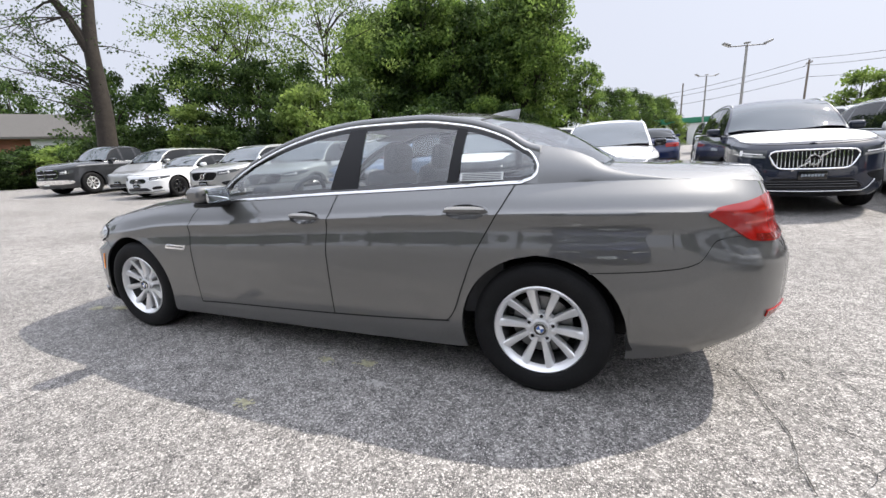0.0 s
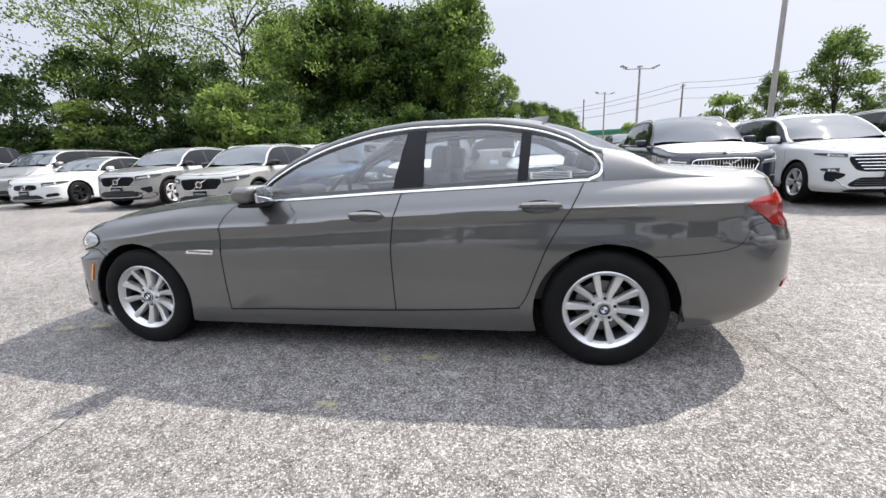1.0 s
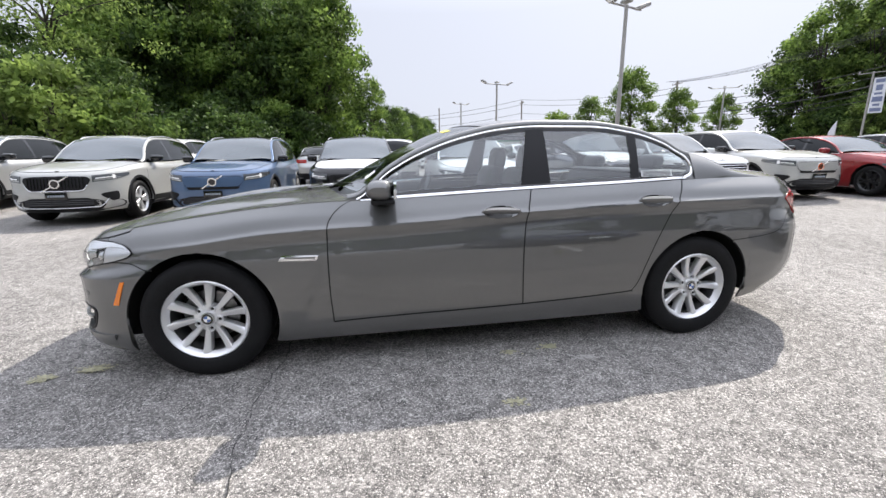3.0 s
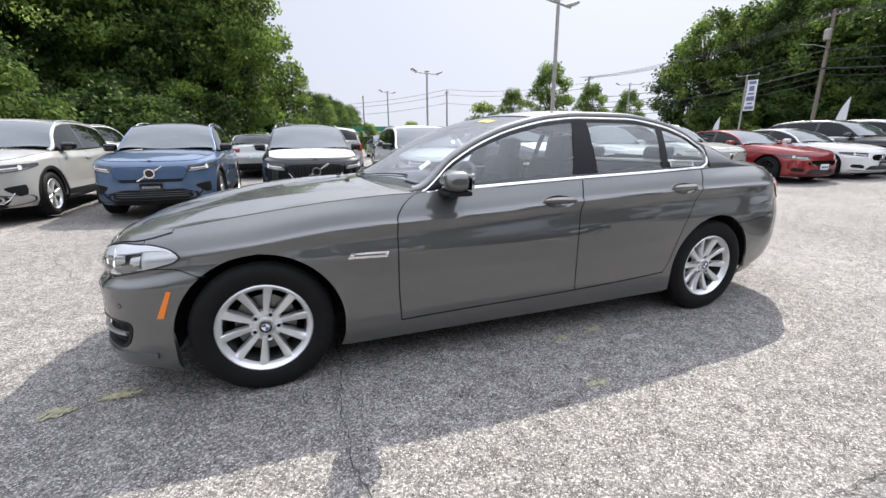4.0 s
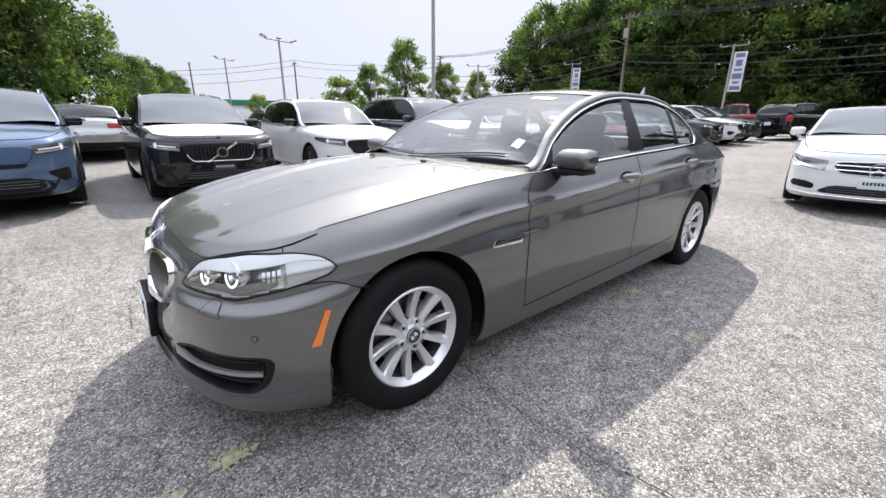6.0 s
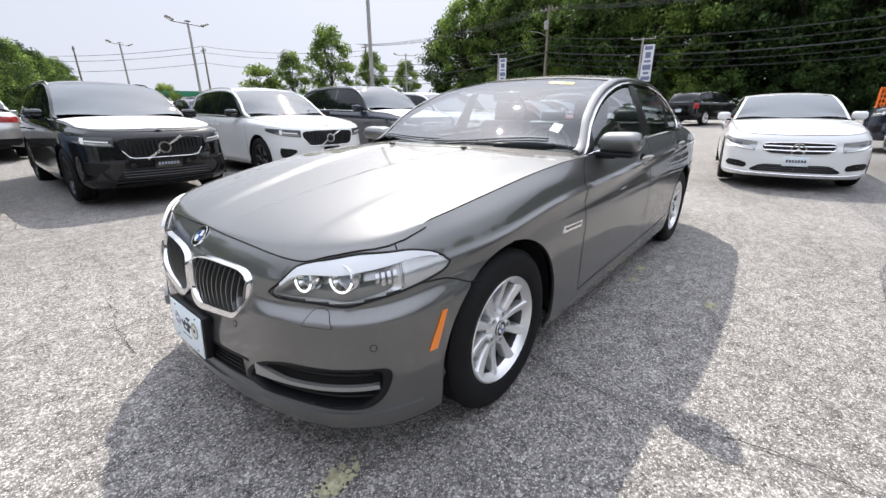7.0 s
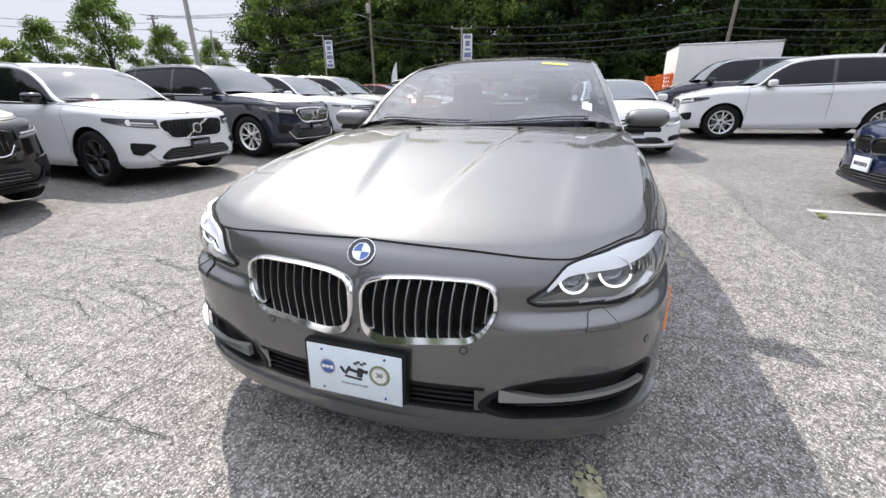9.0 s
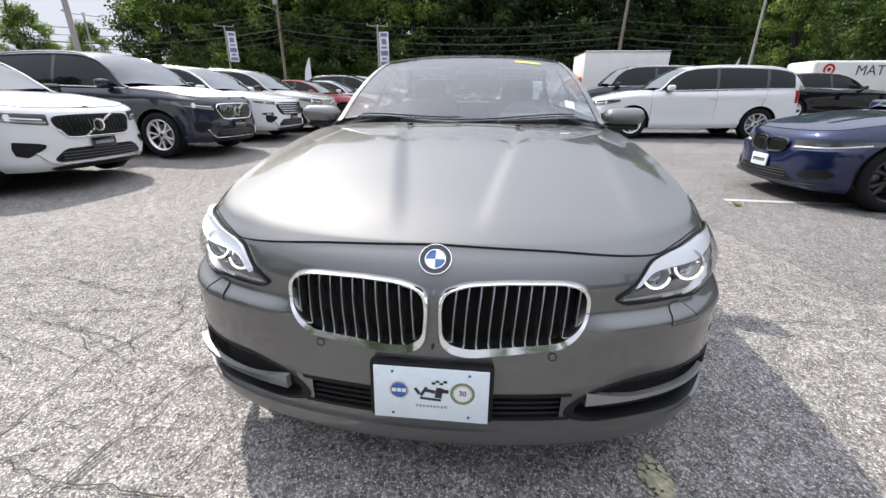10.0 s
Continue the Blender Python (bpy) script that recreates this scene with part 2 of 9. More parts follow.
M_MARK_BLUE = material("emblem_blue", (0.03, 0.10, 0.33), 0.25, coat=0.8)
M_MARK_WHITE = material("emblem_white", (0.8, 0.8, 0.8), 0.25, coat=0.8)
M_POLE = material("weathered_steel", (0.34, 0.33, 0.31), 0.6, 0.2, vary=0.25, scale=3, bump=0.2)
M_WOODPOLE = material("grey_pole_wood", (0.19, 0.16, 0.13), 0.85, vary=0.35, scale=5, bump=0.4)
M_CABLE = material("black_cable", (0.03, 0.03, 0.032), 0.7)
M_BARK = material("bark", (0.035, 0.028, 0.022), 0.9, vary=0.45, scale=6, bump=0.8, bump_scale=25)
M_LEAF = leaf_material("leaf_mid", (0.055, 0.10, 0.026), (0.22, 0.31, 0.08), 0.5)
M_LEAF_DARK = leaf_material("leaf_dark", (0.020, 0.042, 0.014), (0.095, 0.15, 0.040), 0.40)
# leaf colour lowered so that the backlit wood's shade is in it
M_LEAF_SHADED = leaf_material("leaf_shaded", (0.013, 0.028, 0.009), (0.055, 0.095, 0.027), 0.3)
M_LEAF_PALE = leaf_material("leaf_pale", (0.09, 0.14, 0.035), (0.24, 0.32, 0.09), 0.5)
M_ORANGE_STEEL = material("orange_steel", (0.75, 0.16, 0.015), 0.45, vary=0.15)
M_BOX = material("white_box_panel", (0.74, 0.74, 0.72), 0.45, vary=0.08, scale=2)
M_LINE = material("worn_white_line", (0.45, 0.45, 0.44), 0.8, vary=0.35, scale=30)
M_CRACK = material("crack_tar", (0.045, 0.044, 0.042), 0.9, vary=0.4, scale=30)
M_YELLOW = material("worn_yellow_paint", (0.37, 0.35, 0.23), 0.8, vary=0.5, scale=40)
M_PATCH = material("pale_patch", (0.40, 0.38, 0.36), 0.85, vary=0.3, scale=60)
M_BRICK = material("red_brick", (0.30, 0.12, 0.08), 0.85, vary=0.3, scale=20, bump=0.3)
M_ROOF = material("grey_shingle", (0.10, 0.095, 0.09), 0.9, vary=0.3, scale=15)
M_GREENMETAL = material("green_fascia", (0.03, 0.20, 0.11), 0.4, vary=0.1)
M_GRASS = material("rough_grass", (0.07, 0.11, 0.03), 0.9, vary=0.5, scale=3, bump=0.6, bump_scale=20)
M_BANNER = material("banner_cloth", (0.66, 0.68, 0.72), 0.8, vary=0.08)
M_BANNER_BLUE = material("banner_blue", (0.16, 0.19, 0.30), 0.8)
M_CABIN_LIGHT = material("white_sticker", (0.72, 0.74, 0.72), 0.5)
M_STICKER_YELLOW = material("yellow_sticker", (0.75, 0.68, 0.12), 0.5)
M_HILL = material("hazy_hill", (0.16, 0.20, 0.20), 0.95, vary=0.2, scale=0.05)
M_MIRROR = material("mirror_glass", (0.75, 0.78, 0.8), 0.02, 1.0)


# ---- mesh tools ----
class Geo:
    """Vertices and faces that become one mesh."""

    def __init__(self):
        self.v, self.f, self.n = [], [], 0

    def add(self, verts, faces):
        verts = np.asarray(verts, float).reshape(-1, 3)
        self.v.append(verts)
        self.f.extend([tuple(int(i) + self.n for i in f) for f in faces])
        self.n += len(verts)
        return self

    def grid(self, p, flip=False, wrap=False, skip=None):
        """p: (nu, nv, 3)"""
        nu, nv = p.shape[:2]
        i = np.arange(nu * nv).reshape(nu, nv)
        if wrap:
            i = np.vstack([i, i[:1]])
        a, b, c, d = i[:-1, :-1].ravel(), i[1:, :-1].ravel(), i[1:, 1:].ravel(), i[:-1, 1:].ravel()
        q = np.stack([a, d, c, b] if flip else [a, b, c, d], 1)
        if skip is not None:
            q = q[~skip]
        return self.add(p.reshape(-1, 3), q)

    def mirrored(self):
        """This and its mirror image across y = 0."""
        v, f, n = np.vstack(self.v), list(self.f), self.n
        return self.add(v * (1, -1, 1), [tuple(i for i in reversed(t)) for t in f])

    def moved(self, m):
        m = np.array(m)
        self.v = [x @ m[:3, :3].T + m[:3, 3] for x in self.v]
        return self

    def box(self, size, at=(0, 0, 0), r=0.0, rot=(0, 0, 0), seg=2):
        bm = bmesh.new()
        bmesh.ops.create_cube(bm, size=1)
        bmesh.ops.scale(bm, vec=size, verts=bm.verts)
        if r:
            bmesh.ops.bevel(bm, geom=list(bm.edges), offset=r, segments=seg, profile=0.5, affect="EDGES")
        bm.transform(pose(*at, *rot))
        bm.verts.index_update()
        self.add([v.co[:] for v in bm.verts], [[v.index for v in f.verts] for f in bm.faces])
        bm.free()
        return self

    def lathe(self, profile, n=32, at=(0, 0, 0), axis="y"):
        """profile: (radius, along) pairs; turned round an axis."""
        pr = np.array(profile, float)
        a = np.linspace(0, 2 * math.pi, n, endpoint=False)
        c, s = np.cos(a)[:, None] * pr[:, 0], np.sin(a)[:, None] * pr[:, 0]
        w = np.tile(pr[:, 1], (n, 1))
        p = {"y": (c, w, s), "z": (c, s, w), "x": (w, c, s)}[axis]
        return self.grid(np.stack(p, 2) + np.array(at), wrap=True)

    def tube(self, pts, r, n=8, closed=False, caps=True):
        """A round bar along points; r one radius or one for each."""
        p = np.array(pts, float)
        k = len(p)
        rr = np.broadcast_to(np.asarray(r, float), (k,))
        t = np.roll(p, -1, 0) - np.roll(p, 1, 0) if closed else np.gradient(p, axis=0)
        t /= np.linalg.norm(t, axis=1)[:, None] + 1e-12
        up = np.array([0, 0, 1.0]) if abs(t[0][2]) < 0.9 else np.array([1.0, 0, 0])
        rings = []
        u = np.cross(t[0], up)
        for i in range(k):
            u = u - t[i] * (u @ t[i])
            u /= np.linalg.norm(u) + 1e-12
            w = np.cross(t[i], u)
            a = np.linspace(0, 2 * math.pi, n, endpoint=False)
            rings.append(p[i] + rr[i] * (np.cos(a)[:, None] * u + np.sin(a)[:, None] * w))
        g = np.array(rings)
        base = self.n
        self.grid(np.transpose(g, (1, 0, 2))[:, :, :], wrap=True) if not closed else self.grid(np.transpose(np.vstack([g, g[:1]]), (1, 0, 2)), wrap=True)
        if caps and not closed:
            self.add(rings[0], [tuple(range(n))])
            self.add(rings[-1], [tuple(reversed(range(n)))])
        return self


def part(name, geo, mat, parent=None, label="", smooth=True, at=None, sharp=35, weld=False):
    """One mesh object, under a thing or under a part."""
    me = bpy.data.meshes.new(name)
    me.from_pydata(np.vstack(geo.v).tolist(), [], geo.f)
    if weld:
        bm = bmesh.new()
        bm.from_mesh(me)
        bmesh.ops.remove_doubles(bm, verts=bm.verts, dist=0.0002)
        bm.to_mesh(me)
        bm.free()
    me.materials.append(mat)
    if smooth:
        me.shade_smooth()
        me.set_sharp_from_angle(angle=radians(sharp))
    ob = new(name, me)
    if at is not None:
        ob.matrix_basis = at
    if parent:
        ob.parent = parent
    if label:
        ob["label"] = label
    return ob


def thing(name, label, category, at=None, group="", kind=""):
    ob = new(name)
    if at is not None:
        ob.matrix_basis = at
    return tagged(ob, label, category, group, kind)


def pchip(xk, yk, x):
    """A smooth curve through keys that does not overshoot."""
    xk, yk = np.asarray(xk, float), np.asarray(yk, float)
    h, d = np.diff(xk), np.diff(yk) / np.diff(xk)
    m = np.zeros_like(yk)
    s = d[:-1] * d[1:] > 0
    w1, w2 = 2 * h[1:] + h[:-1], h[1:] + 2 * h[:-1]
    with np.errstate(divide="ignore", invalid="ignore"):
        hm = (w1 + w2) / (w1 / d[:-1] + w2 / d[1:])
    m[1:-1] = np.where(s, hm, 0)
    m[0], m[-1] = d[0], d[-1]
    x = np.clip(np.asarray(x, float), xk[0], xk[-1])
    i = np.clip(np.searchsorted(xk, x, side="right") - 1, 0, len(h) - 1)
    t = (x - xk[i]) / h[i]
    return ((1 + 2 * t) * (1 - t) ** 2 * yk[i] + t * (1 - t) ** 2 * h[i] * m[i] + t * t * (3 - 2 * t) * yk[i + 1] + t * t * (t - 1) * h[i] * m[i + 1])


def keyed(keys):
    k = np.array(keys, float)
    return lambda x: pchip(k[:, 0], k[:, 1], x)


def normals(p):
    du, dv = np.gradient(p, axis=0), np.gradient(p, axis=1)
    n = np.cross(du, dv)
    return n / (np.linalg.norm(n, axis=2)[:, :, None] + 1e-12)


class Form:
    """A car's outer form. Front towards -x, left side -y, z up, middle of the wheelbase at x = 0.
    plan: the widest outline from front middle to rear middle. belts: from the lower edge up, keys of height and of how far it lies in from the plan."""

    def __init__(self, plan, belts, wheels, hood, screen, dlo, belt_y, lean):
        pl = np.array(plan, float)
        d = np.concatenate([[0], np.cumsum(np.linalg.norm(np.diff(pl, axis=0), axis=1))])
        self.s = np.linspace(0, d[-1], 600)
        # x and y run smoothly along the outline; the ends meet the middle square
        self.px, self.py = pchip(d, pl[:, 0], self.s), pchip(d, pl[:, 1], self.s)
        k = np.ones(31) / 31
        for _ in range(2):
            ex = np.concatenate([self.px[30:0:-1], self.px, self.px[-2:-32:-1]])
            ey = np.concatenate([-self.py[30:0:-1], self.py, -self.py[-2:-32:-1]])
            self.px, self.py = np.convolve(ex, k, "same")[30:-30], np.convolve(ey, k, "same")[30:-30]
        tx, ty = np.gradient(self.px), np.gradient(self.py)
        ln = np.hypot(tx, ty)
        self.nx, self.ny = -ty / ln, tx / ln  # outward
        self.belts = [(keyed(z), keyed(i)) for z, i in belts]
        self.wheels, self.hoodz, self.roofz, self.dlo_top, self.dlo_low = wheels, keyed(hood), keyed(screen), keyed(dlo[0]), keyed(dlo[1])
        self.belt_y, self.lean, self.table = keyed(belt_y), lean, None
        top = self.surface(self.s, np.ones_like(self.s))
        self.top = lambda q: np.interp(q, self.s, self.tz)
        self.tx, self.ty, self.tz = top[:, 0], -top[:, 1], top[:, 2]

    def at_x(self, x):
        return np.interp(x, self.px, self.s)

    def at_y(self, y, rear=False):
        """Along the front's (or rear's) outline, how far round the half-width y comes."""
        h = len(self.s) // 2
        return np.interp(-np.asarray(y, float), -self.py[h:], self.s[h:]) if rear else np.interp(y, self.py[:h], self.s[:h])

    def columns(self, s):
        px, py = np.interp(s, self.s, self.px), np.interp(s, self.s, self.py)
        nx, ny = np.interp(s, self.s, self.nx), np.interp(s, self.s, self.ny)
        z = np.array([f(px) for f, _ in self.belts])
        i = np.array([g(px) for _, g in self.belts])
        y = py - ny * i
        return px - nx * i, np.maximum(y, 0), z

    def surface(self, s, v):
        """Points of the left side at s along the outline and v (0 to 1) up it."""
        shape = np.shape(s)
        s, v = np.ravel(s), np.ravel(v)
        x, y, z = self.columns(s)
        k = len(self.belts) - 1
        out = []
        for c in (x, y, z):
            d = np.diff(c, axis=0)
            m = np.zeros_like(c)
            a, b = d[:-1], d[1:]
            with np.errstate(divide="ignore", invalid="ignore"):
                m[1:-1] = np.where(a * b > 0, 2 * a * b / (a + b), 0)
            m[0], m[-1] = d[0], d[-1]
            i = np.clip((v * k).astype(int), 0, k - 1)
            t = v * k - i
            j = np.arange(len(v))
            out.append((1 + 2 * t) * (1 - t) ** 2 * c[i, j] + t * (1 - t) ** 2 * m[i, j] + t * t * (3 - 2 * t) * c[i + 1, j] + t * t * (t - 1) * m[i + 1, j])
        return np.stack([out[0], -out[1], out[2]], -1).reshape(*shape, 3)

    def rise(self, s, z):
        """How far up (0 to 1) the height z lies at s."""
        shape = np.shape(s)
        s, z = np.ravel(s), np.ravel(z)
        j = np.arange(len(s))
        v0, w = np.zeros(len(s)), 1.0
        for k in (25, 7):  # a coarse look, then a finer one inside
            vs = v0[:, None] + np.linspace(0, w, k)
            zz = self.surface(np.repeat(s, k), vs.ravel())[:, 2].reshape(-1, k)
            zz = np.maximum.accumulate(zz + np.arange(k) * 1e-7, axis=1)
            hi = np.clip((zz < z[:, None]).sum(1), 1, k - 1)
            w = w / (k - 1)
            v0 = vs[j, hi - 1]
        a, b = zz[j, hi - 1], zz[j, hi]
        t = np.clip((z - a) / (b - a + 1e-9), 0, 1)
        return (v0 + t * w).clip(0, 1).reshape(shape)

    def skin(self, s0, s1, lo, hi, nu=24, nv=10, off=0.0, us=None):
        """A patch of the side: s from s0 to s1 (numbers, or functions of height), heights lo to hi (numbers, or functions of s)."""
        a = np.linspace(0, 1, nu) if us is None else np.asarray(us)
        b = np.linspace(0, 1, nv)
        A, B = np.meshgrid(a, b, indexing="ij")
        ends = []
        for e in (s0, s1):
            if callable(e):  # an edge given by height
                z = np.full_like(b, 0.6)
                for _ in range(6):
                    f = np.asarray(e(z), float)
                    l, h = (lo(f) if callable(lo) else lo), (hi(f) if callable(hi) else hi)
                    z = l + (h - l) * b
                ends.append(np.asarray(e(z), float))
            else:
                ends.append(np.full_like(b, e))
        S = ends[0][None] + (ends[1] - ends[0])[None] * A
        zl = lo(S) if callable(lo) else np.full_like(S, lo)
        zh = hi(S) if callable(hi) else np.full_like(S, hi)
        p = self.surface(S, self.rise(S, zl + (zh - zl) * B))
        if off:
            p = p + normals(p) * off
        return p

    def spot(self, s, z):
        """Points of the left side at s and height z, and their outward normals."""
        s, z = np.asarray(s, float), np.asarray(z, float)
        e = 0.006
        p = self.surface(s, self.rise(s, z))
        du = self.surface(s + e, self.rise(s + e, z)) - self.surface(np.maximum(s - e, 0), self.rise(np.maximum(s - e, 0), z))
        dv = self.surface(s, self.rise(s, z + e)) - self.surface(s, self.rise(s, z - e))
        n = np.cross(du, dv)
        n /= np.linalg.norm(n, axis=-1)[..., None] + 1e-12
        out = np.stack([np.interp(s, self.s, self.nx), -np.interp(s, self.s, self.ny), 0 * s], -1)
        n = np.where((n * out).sum(-1)[..., None] < 0, -n, n)
        return p, n

    def front(self, y, z, off=0.0):
        """Points of the nose at half-width y (left is -y) and height z, off in front of it."""
        y, z = np.asarray(y, float), np.asarray(z, float)
        w = np.abs(y)
        if not self.table:
            # half-width and depth over a net of places along the outline and heights
            ss, zz = np.linspace(0, self.s[-1] * 0.4, 130), np.linspace(0.1, 1.3, 121)
            S, Z = np.meshgrid(ss, zz, indexing="ij")
            net = self.surface(S, self.rise(S, Z))
            self.table = [ss, zz, np.maximum.accumulate(-net[..., 1], 0), net]
        ss, zz, wide, net = self.table
        f = np.clip((np.ravel(z) - zz[0]) / (zz[1] - zz[0]), 0, len(zz) - 1.001)
        j, t = f.astype(int), f % 1
        row = wide[:, j] * (1 - t) + wide[:, j + 1] * t
        i = np.clip((row < np.ravel(w)).sum(0), 1, len(ss) - 1)
        c = np.arange(len(j))
        a, b = row[i - 1, c], row[i, c]
        u = np.clip((np.ravel(w) - a) / (b - a + 1e-9), 0, 1)
        p = np.stack([(net[i - 1, j, k] * (1 - t) + net[i - 1, j + 1, k] * t) * (1 - u) + (net[i, j, k] * (1 - t) + net[i, j + 1, k] * t) * u for k in range(3)], -1).reshape(*y.shape, 3)
        s = (ss[i - 1] * (1 - u) + ss[i] * u).reshape(y.shape)
        nx, ny = np.interp(s, self.s, self.nx), np.interp(s, self.s, self.ny)
        p = p + np.stack([nx * off, -ny * off, np.zeros_like(nx)], -1)
        p[..., 1] *= -np.sign(np.where(y == 0, 1, y)) * 1.0
        p[..., 1] = np.where(y < 0, -np.abs(p[..., 1]), np.abs(p[..., 1]))
        return p

    def arch(self, low, radius=0.39, lift=0.0):
        """The lower edge of a side panel: low, raised over the wheels."""
        def edge(s):
            x = np.interp(s, self.s, self.px)
            z = low(x) if callable(low) else np.full_like(x, low)
            for wx, wz in self.wheels:
                inside = radius ** 2 - (x - wx) ** 2
                z = np.where(inside > 0, np.maximum(z, wz + lift + np.sqrt(np.maximum(inside, 0))), z)
            return z
        return edge

    def glass_y(self, x, z):
        """Half-width of the side windows at height z."""
        return self.belt_y(x) - (z - self.dlo_low(x)) * self.lean

    def rail(self, x):
        """The line where the roof meets the side: half-width and height."""
        zd = self.dlo_top(x)
        return self.glass_y(x, zd) - 0.045, zd + 0.035

    def sheet(self, x, y, power=2.4):
        """Height of the roof, windscreen and rear window."""
        yr, zr = self.rail(x)
        zc = np.maximum(self.roofz(x), zr)
        return zr + (zc - zr) * (1 - np.minimum(np.abs(y) / yr, 1) ** power)

    def lid(self, x, y, power=2.6):
        """Height of bonnet and boot lid."""
        yt, zt = np.interp(x, self.tx, self.ty), np.interp(x, self.tx, self.tz)
        zc = np.maximum(self.hoodz(x), zt)
        return zt + (zc - zt) * (1 - np.minimum(np.abs(y) / np.maximum(yt, 1e-3), 1) ** power)


def panel(geo, p, depth=0.012, skip=None):
    """A patch with a turned-in edge; skip leaves faces out."""
    q = p - normals(p) * depth
    geo.grid(p, skip=skip)
    for a, b in ((p[0], q[0]), (q[-1], p[-1]), (q[:, 0], p[:, 0]), (p[:, -1], q[:, -1])):
        geo.grid(np.stack([a, b], 1))
    return geo


# ---- wheels ----
def tyre_geo(r, rim, w):
    h = w / 2
    side = [(rim - 0.004, -h * 0.80), (rim + 0.006, -h * 0.92), (rim + 0.02, -h * 0.985), ((r + rim) / 2, -h * 1.03), (r - 0.035, -h), (r - 0.014, -h * 0.90), (r - 0.004, -h * 0.76)]
    tread = []
    for k in range(4):
        y = -h * 0.6 + k * h * 0.4
        tread += [(r, y - 0.012), (r - 0.008, y - 0.009), (r - 0.008, y - 0.003), (r, y)]
    return Geo().lathe(side + tread + [(a, -b) for a, b in reversed(side)], 56)


def v_spoke_rim(rim, w):
    """An alloy wheel with ten flat spokes in five pairs, a bolt seat between each pair. Its face looks towards -y."""
    h = w / 2
    g = Geo()
    g.lathe([(rim - 0.030, -h * 0.60), (rim - 0.024, -h * 0.72), (rim - 0.018, -h * 0.80), (rim - 0.004, -h * 0.92), (rim + 0.006, -h * 0.86), (rim + 0.004, -h * 0.7)], 64)
    face = -h * 0.72
    g.lathe([(0.030, face + 0.006), (0.037, face + 0.002), (0.042, face + 0.004), (0.048, face + 0.014), (0.076, face + 0.020), (0.080, face + 0.055)], 40)
    for k in range(5):
        a = 2 * math.pi * k / 5
        g.lathe([(0.0135, face + 0.034), (0.0135, face + 0.005), (0.0170, face + 0.003), (0.0190, face + 0.010), (0.0195, face + 0.04)], 16, (0.0595 * math.cos(a), 0, 0.0595 * math.sin(a)))
        for sgn in (-1, 1):
            rows = []
            for t in np.linspace(0, 1, 9):
                r = 0.052 + (rim - 0.012 - 0.052) * t
                b = a + sgn * (0.345 - 0.045 * t)
                wd = 0.0105 + 0.0115 * t ** 0.7
                y = face + 0.004 + 0.012 * (1 - t) ** 3 + 0.008 * math.sin(math.pi * t) - h * 0.11 * t ** 2
                c, sn = math.cos(b), math.sin(b)
                prof = [(-wd * 1.08, 0.040), (-wd, 0.007), (-wd * 0.80, 0.0015), (0, -0.001), (wd * 0.80, 0.0015), (wd, 0.007), (wd * 1.08, 0.040)]
                rows.append([(r * c - u * sn, y + d - sgn * u * 0.22, r * sn + u * c) for u, d in prof])
            g.grid(np.array(rows))
    return g


def rim_geo(rim, w, spokes, wide_in, wide_out, split=0.0, dish=0.02, twist=0.0):
    """An alloy wheel: lip, barrel, hub and spokes. Its face looks towards -y."""
    h = w / 2
    g = Geo()
    g.lathe([(rim - 0.030, -h * 0.60), (rim - 0.028, -h * 0.66), (rim - 0.020, -h * 0.82), (rim - 0.004, -h * 0.92), (rim + 0.006, -h * 0.86), (rim + 0.004, -h * 0.7)], 48)
    face = -h * 0.72
    g.lathe([(0.001, face + 0.004), (0.036, face + 0.002), (0.044, face + 0.006), (0.050, face + 0.022), (0.072, face + 0.035), (0.074, face + 0.06)], 28)
    r0, r1 = 0.036, rim - 0.014
    for k in range(spokes):
        for sgn in ((-1, 1) if split else (0,)):
            a0 = 2 * math.pi * k / spokes + sgn * split * 0.35
            a1 = 2 * math.pi * k / spokes + sgn * split + twist
            rows = []
            for t in np.linspace(0, 1, 7):
                r, a = r0 + (r1 - r0) * t, a0 + (a1 - a0) * t
                wd = (wide_in + (wide_out - wide_in) * t ** 1.3) / 2
                y = face + dish * math.sin(math.pi * t) * 0.55 - (h * 0.08) * t
                c, sn = math.cos(a), math.sin(a)
                prof = [(-wd * 1.05, 0.034), (-wd, 0.008), (-wd * 0.72, 0.0), (wd * 0.72, 0.0), (wd, 0.008), (wd * 1.05, 0.034)]
                rows.append([(r * c - u * sn, y + d, r * sn + u * c) for u, d in prof])
            g.grid(np.array(rows))
    return g


WHEELS = {}


